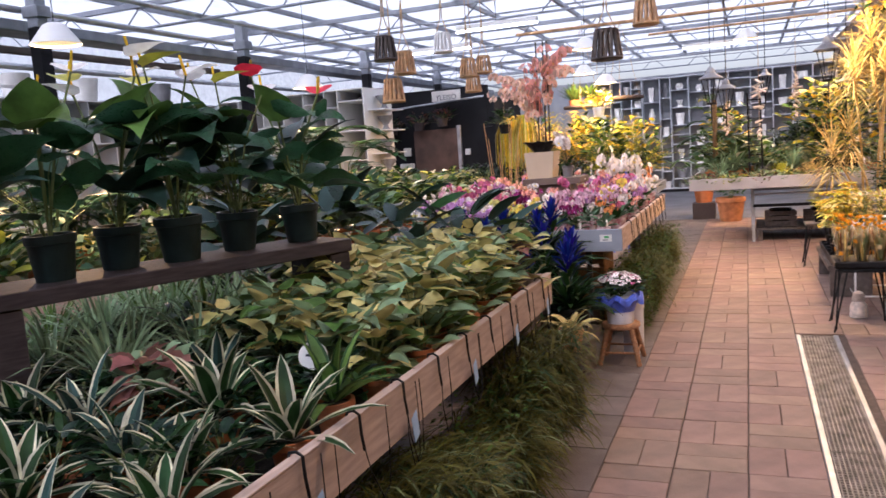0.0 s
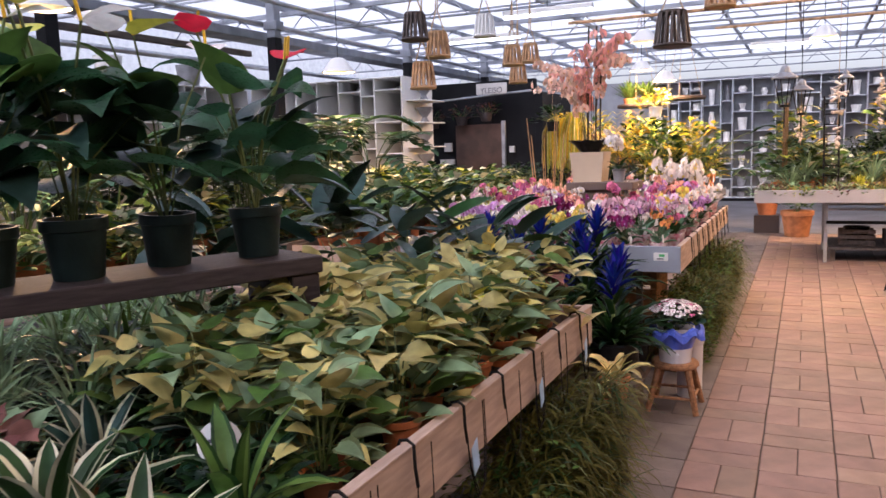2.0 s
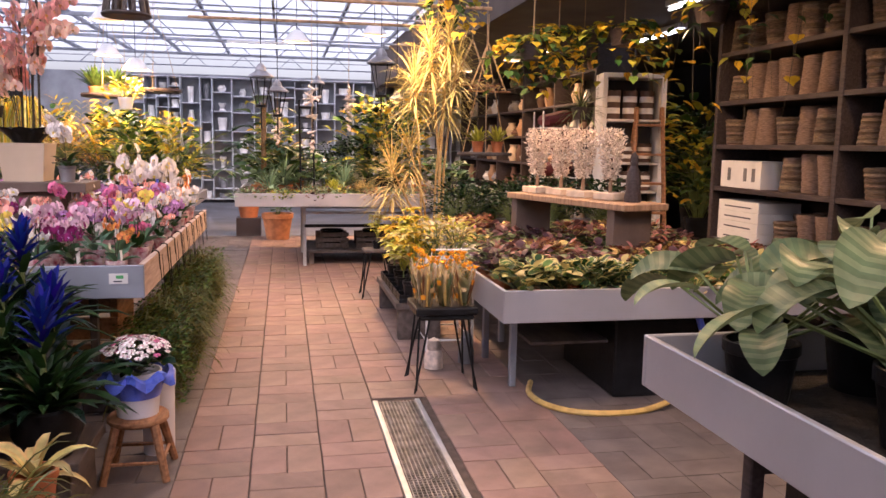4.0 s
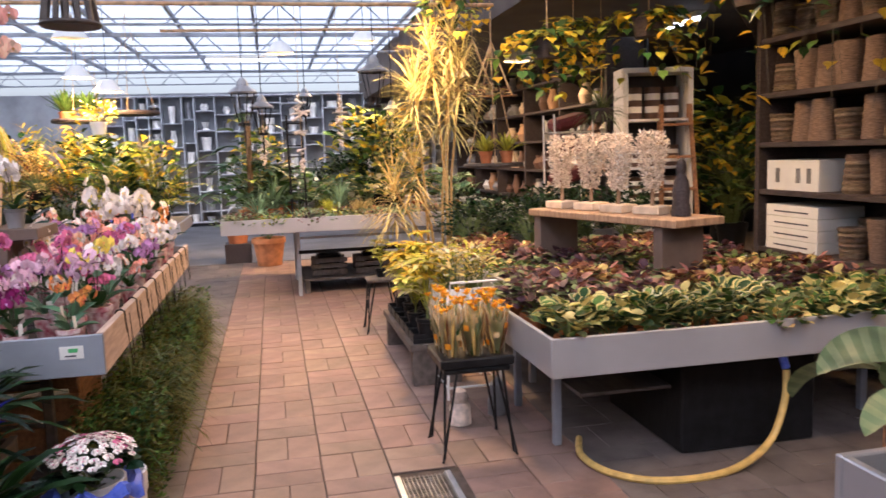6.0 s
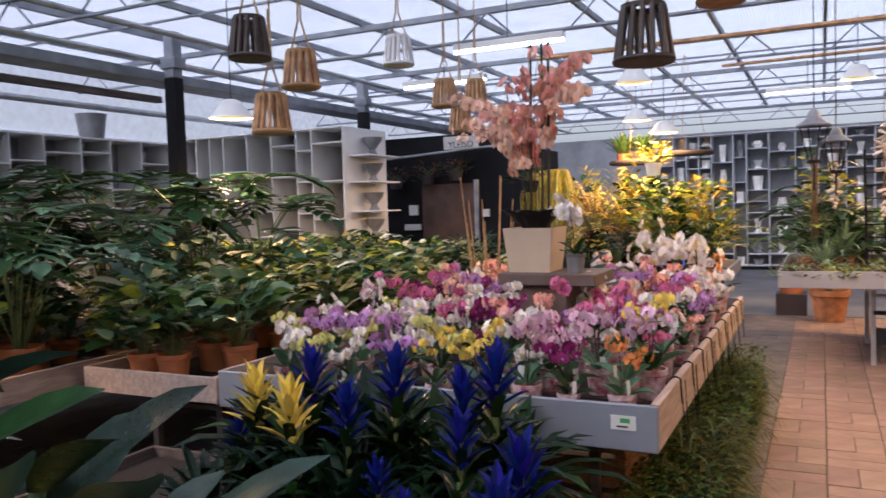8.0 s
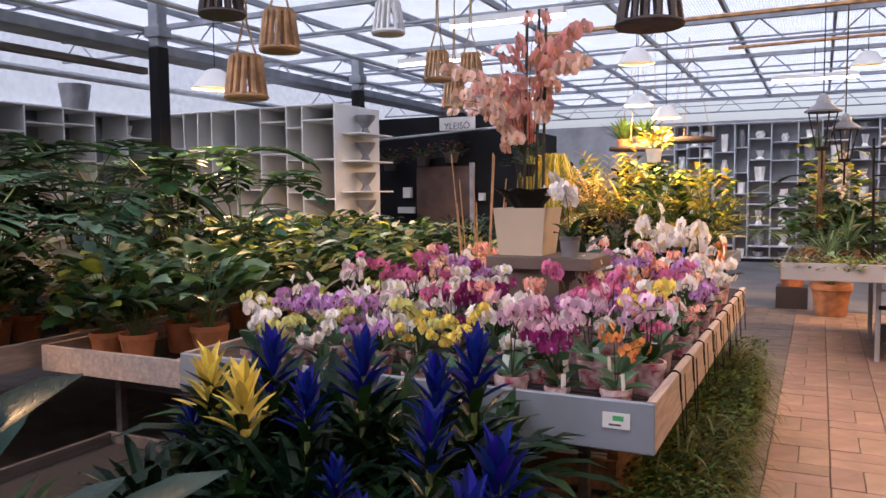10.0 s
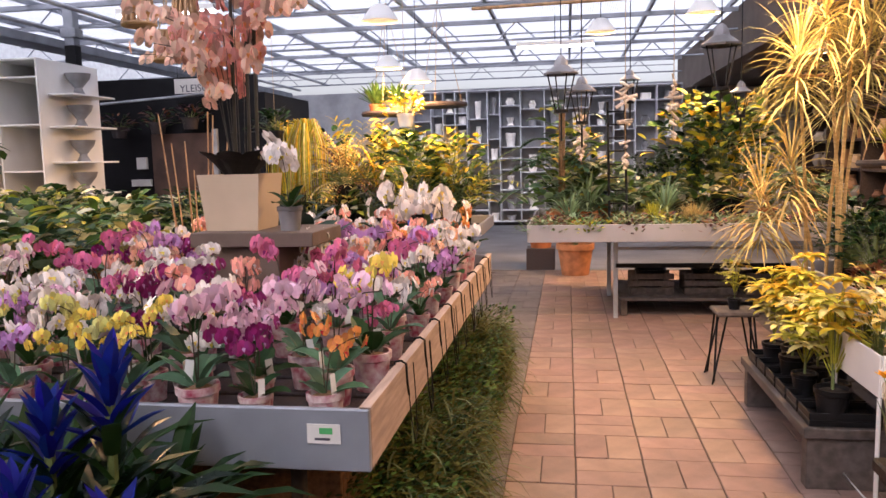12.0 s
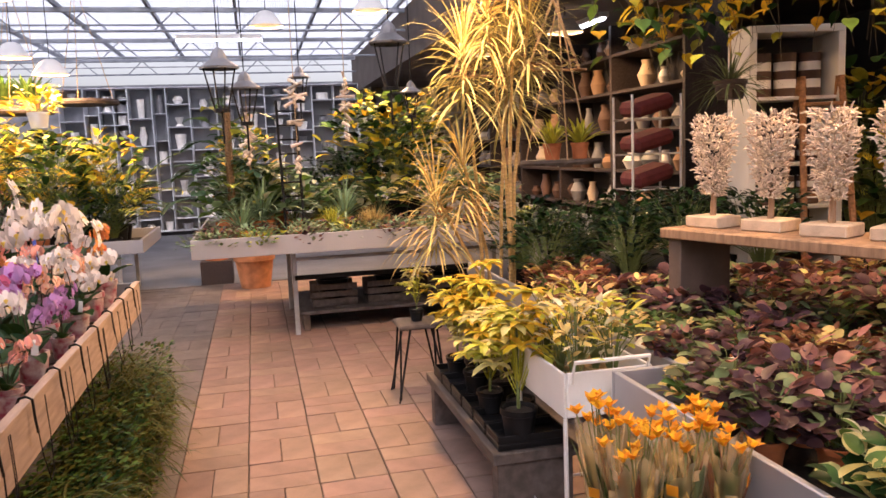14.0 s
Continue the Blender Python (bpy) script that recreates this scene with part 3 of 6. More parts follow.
def palm(n, length, m_choice, seed, z, leaflet=0.2, el=(0.5, 1.45), droop=1.3):
    """Arching fronds with paired narrow leaflets."""
    rg, ms = random.Random(seed), Mesh()
    for i in range(n):
        an, d = i * 2.4, None
        d = way(an + rg.uniform(-0.2, 0.2), rg.uniform(*el))
        p, ln, m = Vector((0, 0, z)), length * rg.uniform(0.7, 1.1), rg.choice(m_choice)
        steps = 13
        pts = [p.copy()]
        for k in range(steps):
            p = p + d * ln / steps
            d = (d + Vector((0, 0, -droop / steps * (0.3 + 1.4 * k / steps)))).normalized()
            pts.append(p.copy())
            if k > 3:
                sd = d.cross(Vector((0, 0, 1)))
                sd = sd.normalized() if sd.length > 0.05 else Vector((1, 0, 0))
                for sg in (-1, 1):
                    leaf(ms, p, sd * sg + d * 0.9 + Vector((0, 0, 0.15)), leaflet * rg.uniform(0.8, 1.1) * (1.1 - 0.5 * k / steps), 0.022, m, 1.0, 3, "lance", None, 0.3, 0, rg)
        ms.tube(pts, 0.007, M_GSTEM, 4, 0.003, False)
    return ms


def palmate(n, radius, height, ll, lw, mats, seed, z):
    """Stalks that each end in a wheel of drooping leaflets."""
    rg, ms = random.Random(seed), Mesh()
    for i in range(n):
        an, k = i * 2.4 + rg.uniform(-0.4, 0.4), rg.uniform(0.35, 1.0)
        rr = radius * (1.1 - 0.75 * k * k) * rg.uniform(0.6, 1.1)
        p = Vector((rr * math.cos(an), rr * math.sin(an), z + height * k))
        ms.tube([(0.01 * math.cos(an), 0.01 * math.sin(an), z + height * k * 0.3), (p.x * 0.5, p.y * 0.5, p.z - 0.03), p], 0.003, L_LIME, 3, 0.002, False)
        m = rg.choice(mats)
        for q in range(7):
            leaf(ms, p, way(q * 0.9 + an, rg.uniform(-0.1, 0.45)), ll * rg.uniform(0.75, 1.1), lw, m, 1.3, 4, "oval", None, 0.3, 0, rg)
    ms.tube([(0, 0, z - 0.02), (0.01, 0, z + height * 0.75)], 0.008, M_GSTEM, 5, 0.004)
    return ms


def pot_mesh(r, h, m, taper=0.78, rim=0.012, n=18):
    return Mesh().lathe([(0.002, 0), (r * taper, 0), (r * 0.97, h * 0.8), (r, h * 0.8), (r + rim * 0.3, h * 0.82), (r + rim * 0.3, h), (r - 0.006, h), (r - 0.012, h * 0.86)], m, n=n)


def soil_mesh(r, z, m=None):
    ms = Mesh()
    ms.lathe([(r, z - 0.004), (r * 0.6, z + 0.006), (0.001, z + 0.009)], m or M_SOIL, n=12)
    return ms


DONE = {}


def potted(kind, name, foliage, r, h, pm, label, category="potted plant", group="", soil=None, extra=()):
    """One plant in its pot, kept as a model for copies far below the floor plan's use."""
    t = thing(name, (0, 0, 0), label, category, group)
    part("pot", pot_mesh(r, h, pm), t)
    part("soil", soil_mesh(r * 0.93, h * 0.88, soil), t)
    part("foliage", foliage, t)
    for nm, ms in extra:
        part(nm, ms, t)
    DONE.setdefault(kind, []).append([t, False])
    return t


def put(kind, x, y, z, s=1.0, turn=None, i=None):
    """Sets the next model of that kind, or a copy of it."""
    turn = rnd.uniform(0, 360) if turn is None else turn
    e = DONE[kind][rnd.randrange(len(DONE[kind])) if i is None else i]
    m = pose(x, y, z, rnd.uniform(-2, 2), rnd.uniform(-2, 2), turn) @ Matrix.Diagonal((s, s, s, 1))
    if not e[1]:
        e[1] = True
        e[0].matrix_basis = m
        return e[0]
    ob = copy_thing(e[0], pose(0, 0, 0))
    ob.matrix_basis = m
    return ob


# models ---------------------------------------------------------
for i in range(3):
    potted("dracaena", "dracaena", rosette((13, 15, 12)[i], 0.30, 0.05, (L_BLUE, L_GREEN, L_LIGHT)[i], 0.1, (0.2, 1.3), 1.1, (L_CREAM, L_CREAM, L_GREEN)[i], seed=i), 0.06, 0.11, M_TERRA,
           "striped dracaena with cream leaf margins in terracotta pot" if i < 2 else "fresh green dracaena with dark leaf margins in terracotta pot", group="striped dracaenas")
for i in range(3):
    potted("spider", "spider_plant", rosette(60, 0.36, 0.017, L_SYNW if i else L_LIGHT, 0.09, (0.35, 1.4), 1.8, seed=10 + i), 0.06, 0.1, M_TERRA,
           "narrow-leaved green spider plant in small pot", group="spider plants")
SYN_MIX = ([L_SYN, L_SYN, L_GOLD, L_LIGHT], [L_SYNW, L_SYNW, L_LIGHT, L_SYN], [L_SYN, L_LIME, L_GOLD, L_SYNW])
for i in range(3):
    potted("syngonium" if i != 1 else "syngonium_g", "syngonium", bush(66, 0.18, 0.36, 0.125, 0.09, [(a, L_SEDUM) if k == 1 else a for k, a in enumerate(SYN_MIX[i])], 20 + i, z=0.08, drip=0.1, droop=0.9, base=0.1, segs=5), 0.065, 0.11, M_TERRA,
           "pale yellow-green syngonium in terracotta pot" if i != 1 else "silvery green syngonium in terracotta pot", group="syngoniums")
potted("pinkplant", "pink_syngonium", bush(40, 0.13, 0.22, 0.12, 0.08, [L_PINK, L_SYNW, L_PINK], 24, z=0.08), 0.06, 0.1, M_TERRA, "dusky pink-leaved plant in terracotta pot")
potted("greentuft", "small_fern", bush(90, 0.16, 0.2, 0.09, 0.035, [L_GREEN, L_DARK], 25, "lance", z=0.06), 0.06, 0.1, M_TERRA, "low dark green bushy plant in pot", group="low green plants")
for i in range(4):
    f = bush(21, 0.2, 0.44, 0.23, 0.18, [L_ANTH, L_ANTH, L_BLUE if i else L_LIGHT], 30 + i, z=0.13, base=0.15, droop=1.5, segs=5)
    rg = random.Random(60 + i)
    p = Vector((0.08 * math.cos(i * 2.0), 0.08 * math.sin(i * 2.0), 0.52))
    f.tube([(0, 0, 0.15), p], 0.005, M_GSTEM, 4)
    leaf(f, p, way(i * 2.0, 1.0), 0.22, 0.18, L_LIGHT, 1.2, 5, "heart", None, 0.3, 0, rg)
    spathes = []
    for k in range(3):
        fl = Mesh()
        an = rg.uniform(0, 6.28)
        top = Vector((0.14 * math.cos(an), 0.14 * math.sin(an), 0.60 + 0.14 * rg.random()))
        fl.tube([(0, 0, 0.15), (top.x * 0.4, top.y * 0.4, 0.45), top], 0.004, M_GSTEM, 4)
        leaf(fl, top, way(an + 1.5, 0.35), 0.15, 0.12, P_RED if i == 2 else (P_WHITE if k else L_LIME), 0.4, 5, "heart", None, 0.3, 0, rg)
        fl.tube([top, top + Vector((0.01, 0.01, 0.07))], 0.005, L_YELLOW, 5)
        spathes.append(("spathe", fl))
    potted("anthurium", "anthurium", f, 0.082, 0.16, M_TERRA if i == 3 else M_GREENPL,
           "anthurium with %s spathes in %s pot" % ("red" if i == 2 else "white", "terracotta plastic" if i == 3 else "dark green plastic"), group="anthuriums on the shelf", extra=spathes)
for i in range(2):
    potted("bigleaf", "strelitzia", bush(22, 0.28, 0.5, 0.36, 0.12, [L_DARK, L_BLUE, L_GREEN], 40 + i, "oval", z=0.12, base=0.25, droop=0.5, segs=5), 0.1, 0.18, M_BLACKPL,
           "large dark glossy-leaved plant in black pot", group="large-leaved plants")
for i, (pm, gp) in enumerate([(P_BLUE, "blue"), (P_BLUE, "blue"), (P_YEL, "yellow")]):
    rg = random.Random(70 + i)
    fl = Mesh().tube([(0, 0, 0.2), (0, 0, 0.5)], 0.011, M_GSTEM if i < 2 else L_LIGHT, 6)
    for k in range(22):
        s = k / 21
        an = k * 2.4
        leaf(fl, (0.01 * math.cos(an), 0.01 * math.sin(an), 0.38 + 0.15 * s), way(an, 0.55 + 0.75 * s), 0.125 - 0.03 * s, 0.034, pm, 0.35, 4, "lance", None, 0.5, 0, rg)
    f = rosette(26, 0.36, 0.042, L_DARK if i else L_GREEN, 0.12, (0.3, 1.2), 1.3, seed=72 + i, shape="strap")
    for k in range(16):
        an = k * 2.4
        leaf(f, (0.012 * math.cos(an), 0.012 * math.sin(an), 0.16 + 0.017 * k), way(an, 0.75 + 0.02 * k), 0.2 - 0.005 * k, 0.038, L_DARK if k % 3 else L_GREEN, 1.2, 4, "strap", None, 0.3, 0, rg)
    potted("guzmania" if i < 2 else "guzmania_y", "guzmania", f, 0.065, 0.13, M_BLACKPL, "bromeliad with a vivid %s flower spike" % gp, group=gp + " bromeliads", extra=[("flower_spike", fl)])


def flower(ms, p, face, r, m, lip, rg):
    """Three narrow sepals, two broad round petals and a lip."""
    face = (Vector(face).normalized() + Vector((0, 0, -0.12))).normalized()
    u = face.cross(Vector((0, 0, 1))).normalized()
    w = u.cross(face)
    for an, ln, wd in ((1.57, 1.0, 0.40), (3.8, 0.95, 0.36), (5.62, 0.95, 0.36), (0.2, 1.05, 0.66), (2.94, 1.05, 0.66)):
        d = math.cos(an) * u + math.sin(an) * w
        sd = -math.sin(an) * u + math.cos(an) * w
        up = 0.08 if wd > 0.5 else -0.04
        a, b, c = p + d * r * 0.1, p + d * r * 0.6 * ln + face * (up + 0.1) * r, p + d * r * ln + face * up * r
        ms.add([a, a.lerp(b, 0.45) - sd * r * wd * 0.75, b - sd * r * wd, c - sd * r * wd * 0.45, c, c + sd * r * wd * 0.45, b + sd * r * wd, a.lerp(b, 0.45) + sd * r * wd * 0.75, b + face * 0.06 * r],
               [(0, 1, 8), (1, 2, 8), (2, 3, 8), (3, 4, 8), (4, 5, 8), (5, 6, 8), (6, 7, 8), (7, 0, 8)], m)
    q = p + face * 0.32 * r
    ms.add([p, q - u * r * 0.22, q - w * r * 0.45 + face * 0.1 * r, q + u * r * 0.22, q + w * r * 0.12], [(0, 1, 4), (1, 2, 4), (2, 3, 4), (3, 0, 4)], lip)


def orchid_spray(ms, fl, base, an, h, out, n, r, m, lip, rg, stem_m=None, low=0.45):
    pts = []
    for k in range(9):
        s = k / 8
        bend = max(0, s - 0.55) / 0.45
        pts.append(Vector((base[0] + out * (0.25 * s + 0.75 * bend ** 1.6) * math.cos(an), base[1] + out * (0.25 * s + 0.75 * bend ** 1.6) * math.sin(an), base[2] + h * (s - 0.22 * bend ** 2))))
    ms.tube(pts, 0.0035, stem_m or M_STEM, 4, 0.002)
    for k in range(n):
        s = low + (1 - low) * (k + 0.5) / n
        i = min(7, int(s * 8))
        p = pts[i].lerp(pts[i + 1], s * 8 - i)
        a2 = an + (1.2 if k % 2 else -1.2) + rg.uniform(-0.7, 0.7)
        d = way(a2, rg.uniform(-0.35, 0.75))
        flower(fl, p + d * r * rg.uniform(0.5, 1.5) + Vector((0, 0, r * rg.uniform(-0.5, 0.5))), d, r * rg.uniform(0.75, 1.1), m, lip, rg)


ORCH = [("white", P_WHITE, P_YEL, 0.046), ("pink", P_PINK, P_MAG, 0.038), ("lilac", P_LILAC, P_MAG, 0.042), ("magenta", P_MAG, P_LILAC, 0.042), ("orange", P_ORANGE, P_RED, 0.036),
        ("yellow", P_YEL, P_ORANGE, 0.034), ("peach", P_PEACH, P_ORANGE, 0.036), ("salmon", P_SALMON, P_WHITE, 0.036), ("lime yellow", P_LIMEY, P_YEL, 0.036), ("pale lilac", P_PALE, P_MAG, 0.042)]
for i, (nm, pm, lp, fr) in enumerate(ORCH):
    for v in range(2):
        rg = random.Random(100 + i * 5 + v)
        f = rosette(5, 0.18, 0.07, L_GREEN if v else L_MON, 0.11, (0.35, 1.05), 0.9, None, "oval", 120 + i + v)
        sprays = []
        for s in range(2):
            fl = Mesh()
            orchid_spray(f, fl, (0, 0, 0.1), 3.1 * s + rg.uniform(0, 2), rg.uniform(0.2, 0.42), rg.uniform(0.08, 0.17), 6 + v, fr * 0.88, pm, lp, rg, None, 0.6)
            sprays.append(("flower_spray", fl))
        sprays.append(("plant_tag", Mesh().box((-0.014, -0.001, 0), (0.014, 0.001, 0.1), M_PAPER, 0.0004, pose(0.045, -0.02, 0.09, -8, 6, 20 * i))))
        potted("orchid_" + nm, "orchid", f, 0.062, 0.125, M_PINKFOIL, "moth orchid with %s flowers in printed pot" % nm, "orchid", nm + " orchids", M_BARK, sprays)

potted("begonia", "peperomia", bush(75, 0.15, 0.19, 0.072, 0.066, [(L_GREEN, L_SYN), (L_LIGHT, L_CREAM), (L_ANTH, L_SYN)], 50, "oval", z=0.07, droop=0.5, segs=5), 0.06, 0.1, M_TERRA, "round-leaved plant with cream leaf margins in terracotta pot", group="round-leaved plants")
potted("begonia", "peperomia", bush(75, 0.15, 0.17, 0.068, 0.062, [(L_LIGHT, L_SYN), L_SYN, L_GREEN], 51, "oval", z=0.07, droop=0.5, segs=5), 0.06, 0.1, M_TERRA, "round-leaved yellow-green plant in terracotta pot", group="round-leaved plants")
potted("heuchera", "heuchera", bush(120, 0.16, 0.19, 0.062, 0.05, [L_PURPLE, L_PURPLE, L_PINK, L_SEDUM], 52, "oval", z=0.06), 0.06, 0.1, M_TERRA, "low dark purple-leaved plant in pot", group="purple foliage plants")
potted("heuchera_r", "heuchera", bush(120, 0.16, 0.2, 0.06, 0.04, [L_RUST, L_PINK, L_RUST, L_STRAW], 53, "lance", z=0.06), 0.06, 0.1, M_TERRA, "low rust-coloured foliage plant in pot", group="rust foliage plants")
potted("fittonia", "fittonia", bush(100, 0.16, 0.16, 0.06, 0.04, [L_LIGHT, L_SEDUM, L_STRAW], 54, "oval", z=0.06), 0.06, 0.1, M_TERRA, "small dull green foliage plant in pot", group="small foliage plants")
for i in range(2):
    potted("schefflera", "schefflera", palmate(20, 0.17, 0.46, 0.10, 0.036, [L_LIME, L_LIME, L_SYN, L_YELLOW], 55 + 9 * i, 0.12), 0.07, 0.12, M_BLACKPL, "lime-yellow schefflera in black nursery pot", group="scheffleras")
potted("azalea", "small_shrub", bush(220, 0.28, 0.5, 0.07, 0.035, [L_DARK, L_GREEN], 56, "oval", z=0.1, base=0.3), 0.1, 0.16, M_BLACKPL, "dense small-leaved dark shrub in pot", group="dark shrubs")
for i in range(2):
    potted("yellowbush", "croton", bush(230, 0.44, 1.15, 0.17, 0.085, [L_YELLOW, L_LIME, L_GREEN, L_DARK, L_GREEN, L_LIGHT], 57 + i, "oval", z=0.15, base=0.15, segs=4, droop=1.2), 0.16, 0.26, M_BLACKPL, "large bushy yellow-green shrub in pot", group="large shrubs")
for i in range(2):
    potted("palm", "areca_palm", palm(26, 1.25, ([L_GREEN, L_DARK, L_LIGHT], [L_LIME, L_YELLOW, L_LIGHT])[i], 95 + i, 0.2, 0.26), 0.15, 0.25, M_BLACKPL, ("dark green", "yellow-green")[i] + " feathery palm in black pot", group="palms")
potted("copperfern", "copper_fern", palm(60, 0.75, [L_RUST, L_STRAW, L_STRAW], 97, 0.6, 0.12, (0.1, 1.4), 1.6), 0.15, 0.62, M_BLACKPL, "coppery feathery fern in tall black pot")
wv = Mesh()
rg = random.Random(98)
for k in range(90):
    an, rr = rg.uniform(0, 6.28), rg.uniform(0.1, 0.32)
    wv.tube([(0, 0, 1.2), (rr * 0.6 * math.cos(an), rr * 0.6 * math.sin(an), 1.45 + 0.1 * rg.random()), (rr * math.cos(an), rr * math.sin(an), 1.2), (rr * 1.1 * math.cos(an), rr * 1.1 * math.sin(an), rg.uniform(0.3, 0.8))], 0.011, rg.choice([L_YELLOW, L_LIME, L_GOLD]), 4, 0.006)
wv.tube([(0, 0, 0.2), (0, 0, 1.22)], 0.025, M_CANE, 6)
potted("weeper", "weeping_plant", wv, 0.15, 0.25, M_BLACKPL, "weeping plant with long yellow strands in pot")
for i in range(2):
    potted("monstera", "monstera", split_bush(12, 0.5, 0.85, 0.46, [L_MON, L_MON, L_GREEN], 80 + i, 0.18), 0.12, 0.2, M_TERRA, "large split-leaved monstera in terracotta pot", group="monsteras")
potted("philodendron", "philodendron", bush(80, 0.32, 0.5, 0.17, 0.085, [L_LIME, L_LIGHT, L_SYN, L_GREEN, L_CREAM], 84, "oval", z=0.12, base=0.2), 0.1, 0.16, M_TERRA, "bushy yellow-green foliage plant in pot", group="bushy foliage plants")
potted("philodendron", "philodendron", bush(80, 0.32, 0.42, 0.15, 0.10, [(L_GREEN, L_SYNW), L_LIGHT, L_SYNW, L_MON], 85, "heart", z=0.12, base=0.2), 0.1, 0.16, M_TERRA, "bushy mid-green foliage plant in pot", group="bushy foliage plants")
for i in range(2):
    rg = random.Random(200 + i)
    f = Mesh()
    for k in range(20):
        an, el = k * 2.4, rg.uniform(0.3, 1.35)
        ln = rg.uniform(0.14, 0.34)
        p = Vector((0, 0, 0.18)) + way(an, el) * ln
        f.tube([(0, 0, 0.15), p], 0.005, M_GSTEM, 4)
        d = way(an + rg.uniform(-0.5, 0.5), rg.uniform(-0.1, 0.4))
        leaf(f, p, d, rg.uniform(0.16, 0.23), rg.uniform(0.10, 0.14), L_CALD, 1.5, 15, "oval", None, 0.3, rg.uniform(-0.5, 0.5), rg, (L_CALP, L_CALP, L_CALP, L_SEDUM)[k % 4])
    potted("calathea", "calathea", f, 0.1, 0.17, M_BLACKPL, "large calathea with pale-banded leaves in black pot", group="calatheas")


def scatter(kinds, x0, x1, y0, y1, z, step, s=(0.9, 1.1), jit=0.3):
    y = y0
    r = 0
    while y <= y1 + 1e-6:
        x = x0 + (step / 2 if r % 2 else 0)
        while x <= x1 + 1e-6:
            put(rnd.choice(kinds), x + rnd.uniform(-jit, jit) * step, y + rnd.uniform(-jit, jit) * step, z, rnd.uniform(*s))
            x += step
        y += step * 0.87
        r += 1


# left bench ------------------------------------------------------
Z1 = 0.762
for x, y in [(-0.33, 1.75), (-0.62, 1.55), (-0.45, 1.2), (-0.95, 1.35), (-0.75, 0.95), (-0.4, 0.7), (-1.2, 1.05), (-1.05, 0.6), (-0.6, 0.3), (-1.4, 1.5), (-1.5, 0.7), (-0.35, 0.2), (-0.85, 1.85), (-0.3, 1.45), (-0.7, 1.25), (-0.3, 0.95), (-0.62, 0.62), (-1.2, 1.35)]:
    put("dracaena", x, y, Z1, rnd.uniform(0.9, 1.15))
scatter(["spider"], -2.0, -1.05, 1.75, 3.1, Z1, 0.27, (0.9, 1.15))
scatter(["spider", "greentuft"], -2.0, -0.9, -1.2, 0.3, Z1, 0.3)
scatter(["greentuft"], -1.5, -0.7, 2.1, 2.6, Z1, 0.3)
scatter(["greentuft"], -1.6, -0.4, 0.8, 1.9, Z1, 0.3, (0.7, 0.85), 0.2)
scatter(["syngonium_g"], -0.95, -0.29, 2.1, 2.5, Z1, 0.2, (0.8, 0.95), 0.15)
# Yellower kind towards the far end; its leaf colour includes warm light.
scatter(["syngonium", "syngonium", "syngonium", "syngonium_g"], -0.95, -0.27, 2.65, 3.7, Z1, 0.2, (0.85, 1.08), 0.15)
scatter(["greentuft", "bigleaf"], -2.0, -1.25, 3.3, 3.7, Z1, 0.34)
put("pinkplant", -0.36, 3.68, Z1, 1.1)
put("pinkplant", -0.95, 1.62, Z1, 0.9)
for x, y, k in ((-0.62, 3.78, 0.85), (-0.98, 3.74, 0.95), (-1.35, 3.72, 1.0)):
    put("bigleaf", x, y, Z1, k)
SH = Matrix(dk.matrix_world)
for k, y in enumerate([-0.14, -0.42, -0.70, -0.92, -1.17, -1.45, -1.8]):
    p = SH @ Vector((-0.17 - 0.05 * (k % 2), y, 0.517))
    put("anthurium", p.x, p.y, p.z, (1.0, 1.0, 1.07)[k % 3], 40 + 70 * k, (2, 1, 0, 1, 0, 3, 0)[k])

# low bench: big leaves and bromeliads
Z2 = 0.452
for x, y, s in [(-1.22, 5.35, 1.3), (-0.85, 5.35, 1.32), (-0.95, 5.2, 1.15), (-0.6, 5.35, 1.22), (-0.52, 5.45, 1.35), (-0.5, 5.1, 1.1), (-0.72, 5.0, 0.85), (-1.5, 5.3, 0.85), (-0.55, 4.85, 0.8)]:
    put("guzmania", x, y, Z2 + 0.08 * s, s * 0.8)
potted("bromeliad_leaf", "bromeliad", rosette(34, 0.42, 0.045, L_DARK, 0.12, (0.25, 1.3), 1.4, seed=90, shape="strap"), 0.07, 0.13, M_BLACKPL, "dark strappy bromeliad not yet in flower", group="leafy bromeliads")
potted("bromeliad_leaf", "bromeliad", rosette(34, 0.40, 0.04, L_GREEN, 0.12, (0.25, 1.3), 1.4, seed=91, shape="strap"), 0.07, 0.13, M_BLACKPL, "green strappy bromeliad not yet in flower", group="leafy bromeliads")
for x, y, s in [(-0.75, 4.5, 1.0), (-1.15, 4.5, 1.1), (-1.5, 4.55, 1.0), (-1.85, 4.6, 0.9), (-0.6, 5.55, 1.0), (-0.9, 5.6, 1.1), (-1.2, 5.58, 1.1), (-1.5, 5.55, 1.1), (-0.75, 5.2, 0.95), (-1.1, 5.05, 1.0), (-1.4, 5.0, 1.0), (-0.6, 4.75, 0.9), (-0.55, 5.7, 1.2), (-0.85, 5.72, 1.35), (-1.15, 5.7, 1.35), (-1.45, 5.72, 1.4), (-0.9, 5.1, 1.2), (-0.7, 5.45, 1.45), (-1.0, 5.5, 1.5), (-1.3, 5.45, 1.5)]:
    put("bromeliad_leaf", x, y, Z2, s)
put("guzmania", -0.28, 4.88, 0.3, 1.12)
put("guzmania", -0.32, 5.12, 0.3, 1.2)
put("guzmania_y", -1.42, 5.3, Z2, 1.1)
put("guzmania_y", -1.14, 5.15, Z2, 1.1)

